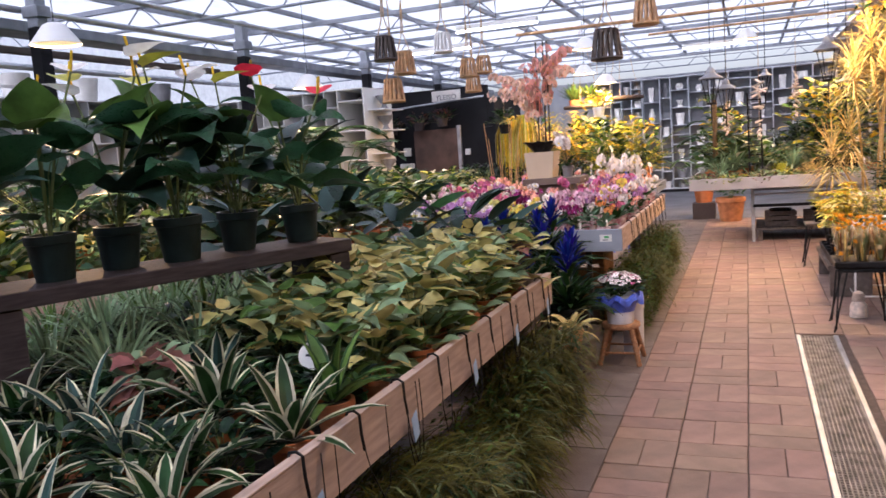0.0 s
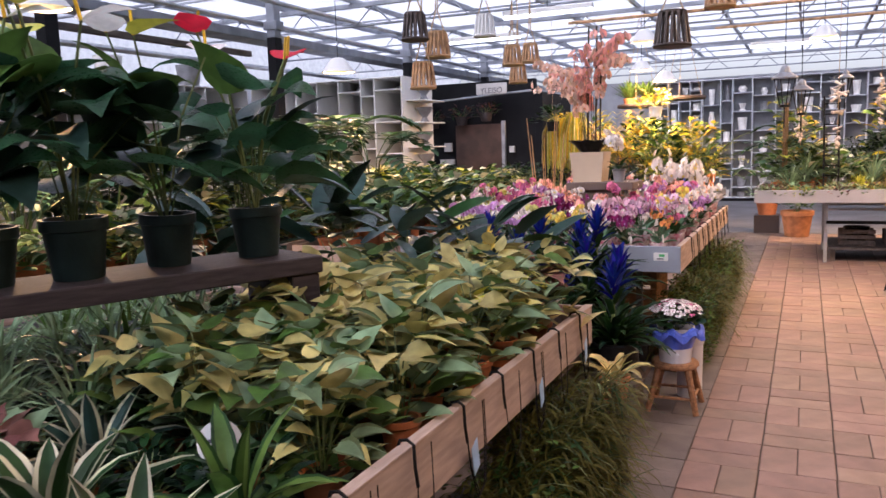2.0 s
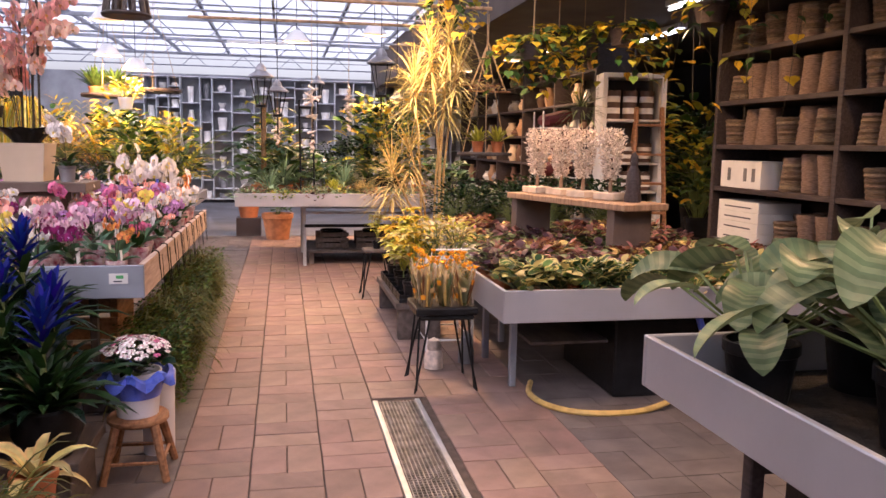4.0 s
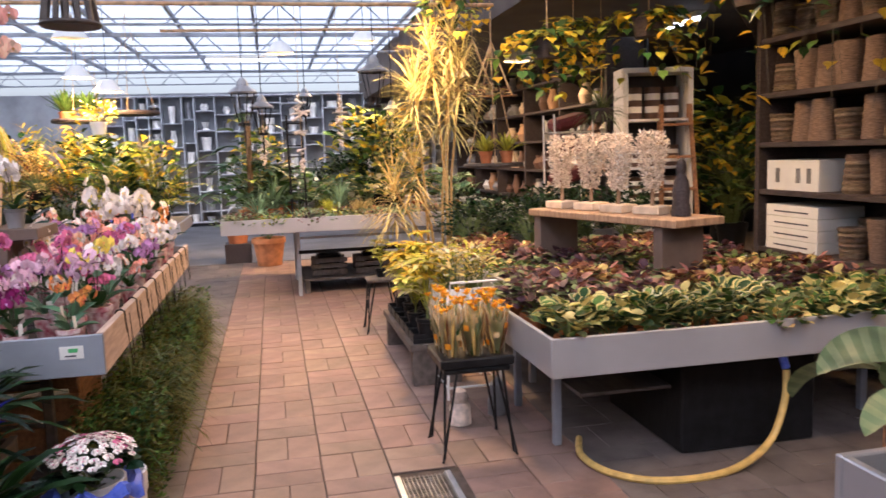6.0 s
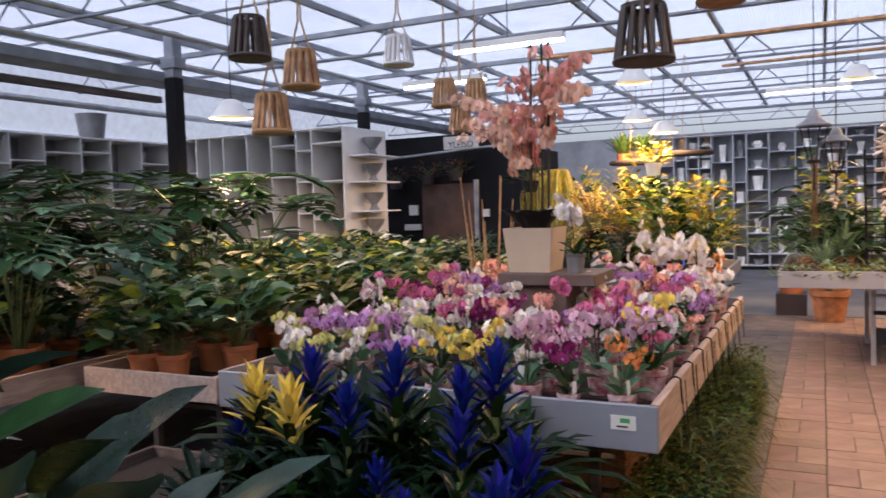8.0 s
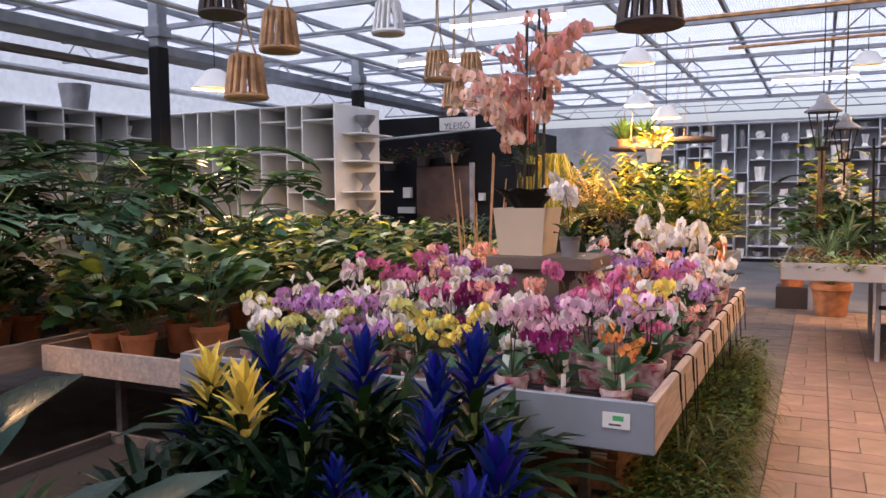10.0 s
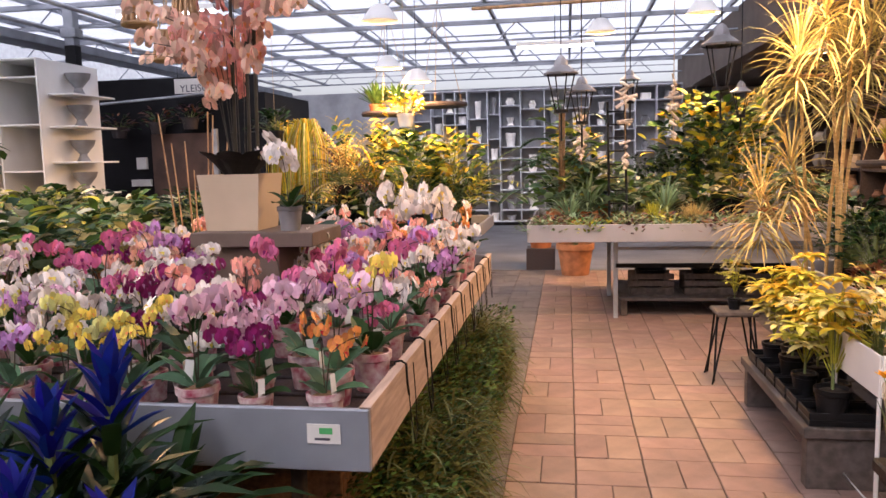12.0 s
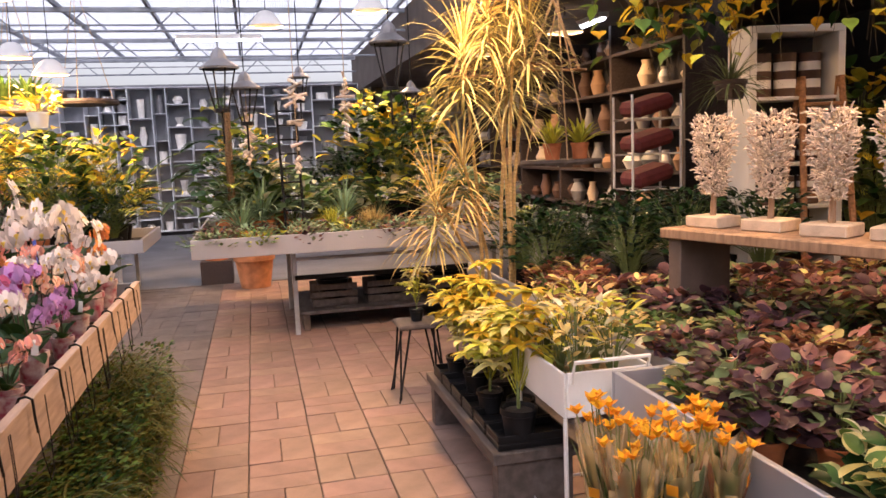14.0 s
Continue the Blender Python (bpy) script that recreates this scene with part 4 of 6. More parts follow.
# orchids: colour by place on the bench
Z3 = 0.802
ob_bed = thing("orchid_rack", (0, 0, 0), "low dark slatted rack lying in the orchid bench", "rack")
for k in range(17):
    part("slat", Mesh().box((-2.17, 6.0 + 0.2 * k, 0.752), (-0.09, 6.17 + 0.2 * k, 0.8), M_DKWOOD), ob_bed)
oy = 6.08
row = 0
while oy < 9.35:
    ox = -0.2 - (0.07 if row % 2 else 0)
    while ox > -2.12:
        if not (-1.22 < ox < -0.72 and 7.2 < oy < 7.66):
            if oy < 6.6:
                c = ["yellow", "white", "orange", "white", "pale lilac", "magenta"] if ox > -1.1 else ["lime yellow", "lilac", "lime yellow", "white", "lilac"]
            elif oy < 7.5:
                c = ["magenta", "lilac", "pink", "white", "pink", "white", "salmon"] if ox > -1.2 else ["white", "white", "pale lilac", "pink", "lime yellow"]
            elif oy < 8.3:
                c = ["lilac", "pink", "magenta", "peach", "salmon", "white", "peach"]
            else:
                c = ["orange", "peach", "salmon", "peach", "white", "salmon"]
            put("orchid_" + rnd.choice(c), ox + rnd.uniform(-0.03, 0.03), oy + rnd.uniform(-0.03, 0.03), Z3, rnd.uniform(0.7, 1.12) * (1.12 if oy > 8.2 else 1))
        ox -= 0.215
    oy += 0.2
    row += 1
for x, y in [(-0.35, 9.2), (-0.55, 9.25), (-0.75, 9.28)]:
    put("orchid_white", x, y, Z3, 1.65)

# benches in the middle distance
scatter(["philodendron"], -5.6, -3.7, 2.3, 4.0, 0.715, 0.42, (0.9, 1.2))
scatter(["monstera"], -5.7, -4.2, 4.5, 6.8, 0.715, 0.8, (0.8, 1.05))
for x, y, k in ((-5.5, 7.3, 1.3), (-4.75, 7.5, 1.4), (-4.2, 8.0, 1.35), (-3.75, 8.25, 1.15), (-5.3, 8.2, 1.2)):
    put("monstera", x, y, 0.715, k)
scatter(["philodendron", "philodendron", "syngonium", "monstera"], -4.3, -3.6, 4.2, 8.3, 0.715, 0.4, (0.7, 1.1))
scatter(["philodendron", "philodendron", "syngonium", "azalea"], -5.3, -2.65, 9.0, 11.1, 0.715, 0.4)
scatter(["philodendron"], -3.2, -2.6, 6.4, 8.6, 0.715, 0.4)
for kind, x, y, sc_ in (("weeper", -3.05, 14.2, 1.0), ("weeper", -3.4, 14.6, 1.0), ("copperfern", -2.5, 14.2, 1.05), ("palm", -2.0, 14.3, 1.0), ("palm", -1.35, 14.6, 0.95), ("yellowbush", -1.5, 14.1, 1.0),
                        ("yellowbush", -0.95, 14.4, 0.95), ("palm", -0.95, 14.2, 0.9), ("yellowbush", -2.0, 15.0, 1.1), ("yellowbush", -3.0, 15.0, 1.1), ("palm", -2.5, 15.0, 1.05)):
    put(kind, x, y, 0.635, sc_)
scatter(["azalea", "philodendron", "azalea"], -3.7, -0.8, 13.95, 14.0, 0.635, 0.4, (0.8, 1.0), 0.1)

# right side
scatter(["begonia"], 2.08, 3.0, 5.93, 6.28, 0.602, 0.21, (0.95, 1.15), 0.15)
scatter(["fittonia", "begonia"], 3.2, 4.2, 5.88, 6.3, 0.602, 0.22)
scatter(["heuchera", "heuchera", "fittonia", "heuchera_r"], 2.05, 4.2, 6.5, 7.05, 0.602, 0.23)
scatter(["heuchera", "heuchera_r", "heuchera", "heuchera", "fittonia"], 2.35, 4.15, 7.4, 8.6, 0.602, 0.25)
scatter(["azalea"], 2.5, 4.1, 9.1, 10.1, 0.602, 0.42)
scatter(["heuchera_r"], 2.35, 2.7, 8.5, 9.2, 0.602, 0.25)
for x, y, s in [(1.98, 3.45, 1.0), (2.35, 3.5, 1.1), (2.15, 3.05, 1.15), (2.6, 3.1, 1.1), (2.2, 2.6, 1.0), (2.9, 3.45, 1.0), (2.75, 2.55, 1.1), (2.45, 2.15, 1.0)]:
    put("calathea", x, y, 0.882, s)
scatter(["schefflera"], 1.7, 1.82, 7.75, 8.85, 0.335, 0.19, (0.85, 1.15), 0.12)

# ---------------------------------------------------------------- trailing plants in front of the benches
def trailing(x0, x1, y0, y1, top, n, seed, label):
    rg, ms = random.Random(seed), Mesh()
    mossy = top < 0.61
    for _ in range(n // 3 if mossy else n):
        y = rg.uniform(y0, y1)
        k = 0.75 + 0.25 * math.sin(y * 5.3 + seed) * math.sin(y * 2.1)
        x = x0 + (x1 - x0) * rg.random() ** 0.7 * k
        z = top * rg.uniform(0.25, 1.0) * (0.8 + 0.2 * math.sin(y * 3.7 + 1))
        an = rg.gauss(0, 0.9)
        leaf(ms, (x, y, z), way(an, rg.uniform(-0.1, 0.9)), rg.uniform(0.12, 0.26), rg.uniform(0.004, 0.010), L_MOSS if rg.random() < 0.75 else (L_GREEN if rg.random() < 0.6 else L_SEDUM), rg.uniform(1.5, 3.2), 4, "strap", None, 0.2, 0, rg)
    for _ in range(int(n * 1.6) if mossy else n // 4):
        y, x = rg.uniform(y0, y1), x0 + (x1 - x0) * rg.random() * 0.9
        leaf(ms, (x, y, top * rg.uniform(0.1, 0.9)), way(rg.uniform(-1.5, 1.5), rg.uniform(-0.2, 0.8)), 0.03, 0.02, rg.choice([L_MOSS, L_GREEN, L_LIGHT]), 0.5, 2, "oval", None, 0.2, 0, rg)
    t = thing("trailing_plant", (0, 0, 0), label, "trailing plant", "trailing plants below the benches")
    f = part("foliage", ms, t)
    tagged(f, kind="stuff")
    part("trough", Mesh().box((x0 - 0.18, y0 + 0.1, 0), (x0 - 0.02, y1 - 0.1, 0.2), M_DKWOOD), t)
    return t


trailing(-0.42, 0.10, 1.2, 2.6, 0.62, 5200, 1, "shaggy olive-green trailing grass in dark trough")
trailing(-0.42, 0.06, 2.6, 3.75, 0.66, 4600, 2, "shaggy olive-green trailing grass in dark trough")
trailing(-0.30, 0.16, 6.1, 7.8, 0.55, 5200, 3, "fine mossy trailing plants below orchid bench")
trailing(-0.30, 0.15, 7.8, 9.45, 0.60, 5200, 4, "fine mossy trailing plants below orchid bench")

# ---------------------------------------------------------------- stool, low bench, kalanchoe
st = thing("wooden_stool", (0.0, 5.32, 0), "small brown wooden milking stool", "stool")
part("seat", Mesh().lathe([(0.001, 0.255), (0.13, 0.255), (0.14, 0.265), (0.14, 0.28), (0.13, 0.29), (0.001, 0.29)], M_WOOD), st)
for sx, sy in ((-1, -1), (1, -1), (1, 1), (-1, 1)):
    part("leg", Mesh().tube([(sx * 0.14, sy * 0.14, 0), (sx * 0.085, sy * 0.085, 0.256)], 0.018, M_WOOD, 8, 0.022), st)
for a, b in (((-0.125, -0.125), (0.125, -0.125)), ((-0.125, 0.125), (0.125, 0.125)), ((-0.12, -0.12), (-0.12, 0.12)), ((0.12, -0.12), (0.12, 0.12))):
    part("rung", Mesh().tube([(*a, 0.09), (*b, 0.09)], 0.009, M_WOOD, 6), st)
kal = thing("kalanchoe", (0.0, 5.32, 0.291), "white kalanchoe in ceramic pot wrapped in blue film", "potted plant")
part("pot", pot_mesh(0.11, 0.21, M_BLUEWHITE, 0.85), kal)
wr = Mesh()
wv_, wf_ = [], []
for j, (r, z) in enumerate(((0.103, 0.09), (0.114, 0.13), (0.124, 0.18), (0.138, 0.21), (0.158, 0.20), (0.164, 0.165))):
    for k in range(44):
        an = k * 2 * math.pi / 44
        cr_ = (0.02 * j) * (math.sin(an * 9 + j * 0.4) + 0.6 * math.sin(an * 15 + j))
        wv_.append((r * (1 + cr_) * math.cos(an), r * (1 + cr_) * math.sin(an), z + 0.006 * j * math.sin(an * 7)))
        if j:
            a = (j - 1) * 44
            wf_.append((a + k, a + (k + 1) % 44, a + 44 + (k + 1) % 44, a + 44 + k))
wr.add(wv_, wf_, M_BLUEFILM)
part("wrapping", wr, kal, "crumpled blue film")
part("foliage", bush(60, 0.13, 0.14, 0.08, 0.06, [L_DARK, L_GREEN], 300, "oval", z=0.17), kal)
fl = Mesh()
rg = random.Random(7)
for k in range(150):
    an, rr = rg.uniform(0, 6.28), 0.15 * math.sqrt(rg.random())
    p = Vector((rr * math.cos(an), rr * math.sin(an), 0.36 - 2.2 * rr * rr + rg.uniform(-0.015, 0.015)))
    flower(fl, p, way(an, 1.2), 0.017, P_WHITE if rg.random() < 0.85 else P_PINK, P_PINK, rg)
part("inflorescence", fl, kal, "clustered white flowers")
bk = thing("white_bucket", (0.05, 5.58, 0), "tall white plastic bucket behind the stool", "bucket")
part("shell", pot_mesh(0.085, 0.42, M_BLUEWHITE, 0.9), bk)

lb = thing("low_bench", (0, 0, 0), "weathered grey low wooden bench", "bench")
part("top", Mesh().box((-1.0, 4.72, 0.25), (-0.12, 5.2, 0.298), M_GRWOOD), lb)
for x in (-0.95, -0.2):
    part("leg", Mesh().box((x - 0.04, 4.76, 0), (x + 0.04, 5.16, 0.249), M_GRWOOD), lb)
bp = thing("black_pot", (-0.26, 4.84, 0.3), "large round black pot with strappy bromeliad", "potted plant")
part("pot", Mesh().lathe([(0.001, 0), (0.09, 0), (0.135, 0.1), (0.13, 0.2), (0.12, 0.21), (0.11, 0.19)], M_BLACKPL), bp)
part("soil", soil_mesh(0.112, 0.18), bp)
part("foliage", rosette(34, 0.34, 0.038, L_GREEN, 0.19, (0.35, 1.3), 1.4, seed=310, shape="strap"), bp)
sp = thing("hanging_pot", (-0.1, 4.12, 0.40), "small terracotta pot of wilting variegated leaves", "potted plant")
part("pot", pot_mesh(0.07, 0.13, M_TERRA), sp)
part("foliage", rosette(14, 0.24, 0.045, L_SYN, 0.1, (0.2, 1.2), 1.8, L_STRAW, seed=311), sp)
part("stand", Mesh().lathe([(0.06, -0.40), (0.065, -0.40), (0.05, -0.002), (0.001, -0.002)], M_DKWOOD), sp)

# plant name disc
dc = thing("plant_label", (-0.47, 1.85, 0.86), "round white plant name disc on a stick", "label")
part("stick", Mesh().tube([(0, 0, -0.09), (0, 0, 0.11)], 0.003, M_WHITE, 5), dc)
d0 = Mesh().lathe([(0.001, 0), (0.047, 0), (0.048, 0.002), (0.047, 0.004), (0.001, 0.004)], M_PAPER, n=28)
d0.box((-0.024, -0.004, 0.0045), (0.024, 0.004, 0.0055), M_INK, 0.0005)
dob = part("disc", d0, dc)
dob.matrix_basis = pose(0.02, -0.01, 0.13, 62, 8, 28)

# hooks and wires on the rims, with tags
def hook(x, y, z, tag, seed):
    rg = random.Random(seed)
    h = thing("cable_hook", (x, y, z), "black cable hook with dangling wires" + (" and blue tag" if tag else ""), "hook", "cable hooks on the bench rims")
    part("hook", Mesh().tube([(-0.035, 0, -0.015), (-0.025, 0, 0.012), (-0.005, 0, 0.016), (0.012, 0, 0.006), (0.014, 0, -0.05), (0.018, 0.004, -0.1)], 0.0045, M_BLACK, 6), h)
    for k in range(1 + seed % 2):
        a = rg.uniform(-0.05, 0.05)
        part("wire", Mesh().tube([(0.018, 0.004, -0.09), (0.024, a * 0.5, -0.17), (0.03, a + 0.03, -0.27), (0.028, a + 0.08, -0.25), (0.02, a + 0.11, -0.14), (0.012, a + 0.12, -0.02)], 0.0022, M_BLACK, 4), h)
    if tag:
        part("tag", Mesh().box((0.03, -0.03, -0.2), (0.032, 0.025, -0.11), M_TAG, 0.0005, pose(0, 0, 0, 14, 0, 6)), h, "curled pale blue tag")


M_TAG = mat("pale_blue_tag", (0.30, 0.48, 0.72), 0.5, 0.2, 12)
for k in range(10):
    hook(-0.15, 0.95 + 0.3 * k, 0.905, k % 2 == 1, k)
for k in range(9):
    hook(-0.06, 6.4 + 0.34 * k, 0.905, False, 40 + k)
tg = thing("bench_label", (-0.19, 5.947, 0.83), "white bench label with green and black print", "label")
part("card", Mesh().box((-0.048, -0.003, -0.028), (0.048, 0, 0.028), M_PAPER, 0.0005), tg)
part("print", Mesh().box((-0.012, -0.0045, 0.0), (0.026, -0.0032, 0.018), M_GREENINK, 0.0004), tg)
part("print", Mesh().box((-0.026, -0.0045, -0.018), (0.018, -0.0032, -0.011), M_INK, 0.0004), tg)
cr = thing("wooden_crate", (-0.85, 6.45, 0), "brown slatted wooden crate below the orchid bench", "crate")
for k in range(4):
    part("slat", Mesh().box((-0.5, -0.012, 0.06 + 0.16 * k), (0.55, 0.012, 0.19 + 0.16 * k), M_WOOD), cr)
for x in (-0.47, 0.5):
    part("post", Mesh().box((x, 0.013, 0), (x + 0.05, 0.06, 0.7), M_WOOD), cr)
part("side", Mesh().box((0.53, 0.062, 0.05), (0.55, 0.5, 0.66), M_WOOD), cr)

# ---------------------------------------------------------------- stand with beige planter and tall artificial orchid
sd = thing("display_stand", (-0.97, 7.42, 0), "dark grey square pedestal among the orchids", "stand")
part("top", Mesh().box((-0.24, -0.2, 1.21), (0.34, 0.24, 1.275), M_GREYPAINT), sd)
part("column", Mesh().box((-0.16, -0.15, 0.802), (0.16, 0.15, 1.209), M_GREYPAINT), sd)
bpz = thing("artificial_orchid", (-1.05, 7.45, 1.276), "tall pink artificial orchids in a beige square planter", "orchid")
pl = Mesh()
for (a, za), (b, zb) in (((0.125, 0), (0.15, 0.26)),):
    pl.add([(-a, -a, za), (a, -a, za), (a, a, za), (-a, a, za), (-b, -b, zb), (b, -b, zb), (b, b, zb), (-b, b, zb), (-b + .01, -b + .01, zb), (b - .01, -b + .01, zb), (b - .01, b - .01, zb), (-b + .01, b - .01, zb), (-b + .015, -b + .015, zb - .03), (b - .015, -b + .015, zb - .03), (b - .015, b - .015, zb - .03), (-b + .015, b - .015, zb - .03)],
           [(3, 2, 1, 0), (0, 1, 5, 4), (1, 2, 6, 5), (2, 3, 7, 6), (3, 0, 4, 7), (4, 5, 9, 8), (5, 6, 10, 9), (6, 7, 11, 10), (7, 4, 8, 11), (8, 9, 13, 12), (9, 10, 14, 13), (10, 11, 15, 14), (11, 8, 12, 15), (12, 13, 14, 15)], M_BEIGE)
part("planter", pl, bpz, "beige ceramic planter")
lv = Mesh()
for k in range(8):
    leaf(lv, (0.06 * math.cos(k * 0.8), 0.06 * math.sin(k * 0.8), 0.23), way(k * 0.8, 0.9), 0.2, 0.15, M_BLACKPL, 0.7, 5, "oval", None, 0.3)
part("leaves", lv, bpz, "dark rubbery leaves")
for k in range(10):
    rg = random.Random(400 + k)
    sm, fl = Mesh(), Mesh()
    an = (2.6, 3.4, 0.4, 1.2, 5.2, 3.0, 2.2, 3.8, 4.4, 0.0)[k]
    orchid_spray(sm, fl, (0.03 * math.cos(an), 0.03 * math.sin(an), 0.23), an, (0.95, 1.0, 1.3, 1.2, 1.25, 0.8, 0.9, 0.8, 1.1, 1.05)[k], (0.5, 0.42, 0.3, 0.24, 0.26, 0.55, 0.34, 0.36, 0.2, 0.3)[k], 13, 0.052, (P_SALMON, P_PEACH)[k % 2], P_ORANGE, rg)
    part("stem", sm, bpz)
    part("flower_spray", fl, bpz)
for x in (-0.03, 0.04, 0.08):
    part("support_cane", Mesh().tube([(x, 0.02, 0.2), (x + 0.02, 0.02, 1.35)], 0.009, M_STEM, 6), bpz)
gp = thing("orchid", (-0.77, 7.33, 1.276), "white moth orchid in small grey pot", "orchid")
part("pot", pot_mesh(0.055, 0.11, M_POTTERY, 0.8), gp)
gf, rg = rosette(6, 0.17, 0.06, L_GREEN, 0.1, (0.3, 0.9), 0.9, None, "oval", 420), random.Random(421)
fl = Mesh()
orchid_spray(gf, fl, (0, 0, 0.1), 2.6, 0.36, 0.18, 9, 0.05, P_WHITE, P_YEL, rg)
part("foliage", gf, gp)
part("flower_spray", fl, gp)
put("bigleaf", -0.98, 7.9, 0.802, 0.75)

# rear cluster of tall dry stalks behind the stand
ds = thing("bamboo_canes", (-1.75, 8.4, 0.802), "bundle of tall straw-coloured canes with pink blossom", "canes")
for k in range(9):
    an = k * 0.7
    part("cane", Mesh().tube([(0.1 * math.cos(an), 0.1 * math.sin(an), 0), (0.2 * math.cos(an), 0.2 * math.sin(an), 0.75 + 0.17 * (k % 3))], 0.006, M_BAMBOO, 6, 0.004), ds)


# ---------------------------------------------------------------- cube shelving
def shelving(name, origin, turn, width, height, depth, cell, m, seed, label, fill=0.8, z0=0.08, pots=None, back=None):
    """Open shelving with uneven compartments; its face looks along local -y."""
    rg = random.Random(seed)
    s = thing(name, (*origin, 0), label, "shelving", turn=turn)
    t = 0.02
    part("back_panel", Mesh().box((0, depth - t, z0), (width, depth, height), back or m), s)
    part("top_board", Mesh().box((0, 0, height), (width, depth, height + t), m), s)
    part("plinth", Mesh().box((0, 0.01, 0), (width, depth, z0 - 0.002), M_BOOTH), s)
    items = []
    x = 0.0
    while x < width - 0.1:
        w = min(width - x, cell * rg.choice([0.6, 1.0, 1.0, 1.15]))
        if width - x - w < 0.15:
            w = width - x
        part("divider", Mesh().box((x, 0.002, z0), (x + t, depth - t, height), m, 0.002), s)
        z = z0
        while z < height - 0.1:
            h = min(height - z, cell * rg.choice([0.55, 0.85, 1.0, 1.2]))
            if height - z - h < 0.16:
                h = height - z
            part("shelf_board", Mesh().box((x + t, 0.004, z), (x + w, depth - t, z + t), m, 0.002), s)
            if rg.random() < fill:
                items.append((x + t + 0.5 * (w - t), depth * rg.uniform(0.35, 0.6), z + t + 0.001, w - t, h - t))
            z += h
        x += w
    part("divider", Mesh().box((width, 0, 0), (width + t, depth, height + t), m, 0.002), s)
    mw = Matrix(s.matrix_world)
    for px, py, pz, w, h in items:
        p = mw @ Vector((px, py, pz))
        k = rg.randrange(4)
        r, hh = min(0.42 * w, 0.13, 0.8 * depth / 2) * rg.uniform(0.6, 1), h * rg.uniform(0.4, 0.8)
        pm = rg.choice(pots or [M_POTTERY, M_POTTERY, M_POTTERY_W])
        prof = [[(0.001, 0), (r * 0.75, 0), (r, hh), (r - 0.012, hh), (r * 0.7, 0.02)], [(0.001, 0), (r * 0.6, 0), (r, hh * 0.5), (r * 0.6, hh * 0.9), (r * 0.7, hh), (r * 0.55, hh * 0.95)],
                [(0.001, 0), (r, 0), (r, hh), (r - 0.01, hh), (r - 0.015, 0.02)], [(0.001, 0), (r * 0.9, 0.01), (r * 0.45, hh * 0.3), (r * 0.9, hh), (r * 0.8, hh)]][k]
        v = tagged(new("vase" if k in (1, 3) else "plant_pot", Mesh().lathe(prof, pm, n=14).data("pot")), "%s stoneware %s on a shelf" % ("white" if pm == M_POTTERY_W else "dark grey", "vase" if k in (1, 3) else "pot"), "pot", "pots on the shelving")
        v.matrix_world = pose(*p)
    return s


# Back panels are coloured darker than the boards to imitate shade in the cells.
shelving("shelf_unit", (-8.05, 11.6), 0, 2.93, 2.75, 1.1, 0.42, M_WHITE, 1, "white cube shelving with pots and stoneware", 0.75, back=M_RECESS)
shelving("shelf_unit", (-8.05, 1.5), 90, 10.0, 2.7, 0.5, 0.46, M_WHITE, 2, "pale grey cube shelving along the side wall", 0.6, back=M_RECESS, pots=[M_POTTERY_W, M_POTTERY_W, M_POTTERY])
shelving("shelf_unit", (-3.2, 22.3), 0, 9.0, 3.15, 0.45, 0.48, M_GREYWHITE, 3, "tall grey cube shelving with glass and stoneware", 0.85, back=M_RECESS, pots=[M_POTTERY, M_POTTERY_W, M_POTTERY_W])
# small boards with urns on the end of the white shelving
for k, z in enumerate((0.95, 1.3, 1.66, 2.05, 2.4)):
    e = tagged(new("wall_shelf", Mesh().box((-5.11, 11.75, z - 0.02), (-4.8, 12.55, z), M_WHITE).data("wall_shelf")), "narrow white board on the shelving's end", "shelf", "end boards")
    u = tagged(new("urn", Mesh().lathe([(0.001, 0), (0.08, 0), (0.05, 0.05), (0.04, 0.08), (0.12, 0.18), (0.14, 0.24), (0.12, 0.24)], M_POTTERY, (-4.96, 12.1, z + 0.001)).data("urn")), "grey stoneware urn on white board", "urn", "urns on the end boards")
for k, (y, m) in enumerate(((4.0, M_POTTERY_W), (5.2, M_POTTERY_W), (6.4, M_POTTERY), (7.6, M_POTTERY_W), (8.8, M_POTTERY_W), (10.4, M_POTTERY))):
    tagged(new("plant_pot", Mesh().lathe([(0.001, 0), (0.15, 0), (0.2, 0.34), (0.18, 0.34), (0.15, 0.05)], m, (-8.3, y, 2.721)).data("pot")), "large pale pot on top of the shelving", "pot", "large pots on top")

# ---------------------------------------------------------------- black booth with door and sign
bo = thing("booth", (0, 0, 0), "black panelled booth with a brown door", "booth", kind="structure")
part("panel", Mesh().box((-7.5, 14.6, 0), (-3.9, 14.75, 2.85), M_BOOTH), bo)
part("panel", Mesh().box((-3.9, 14.6, 0), (-3.75, 16.5, 2.6), M_BOOTH), bo)
part("door", Mesh().box((-5.5, 14.55, 0), (-4.55, 14.6, 2.05), M_RUST), bo, "rusty brown door")
part("door_frame", Mesh().box((-4.55, 14.53, 0), (-4.48, 14.598, 2.1), M_STEEL), bo)
part("notice", Mesh().box((-5.75, 14.54, 1.55), (-5.6, 14.598, 1.72), M_PAPER, 0.001), bo)
part("notice", Mesh().box((-5.85, 14.54, 1.3), (-5.55, 14.598, 1.4), M_PAPER, 0.001), bo)
part("notice", Mesh().box((-4.4, 14.54, 1.5), (-4.3, 14.598, 1.62), M_PAPER, 0.001), bo)
part("rail", Mesh().tube([(-6.2, 14.45, 2.5), (-3.9, 14.4, 2.62)], 0.02, M_STEEL, 6), bo)
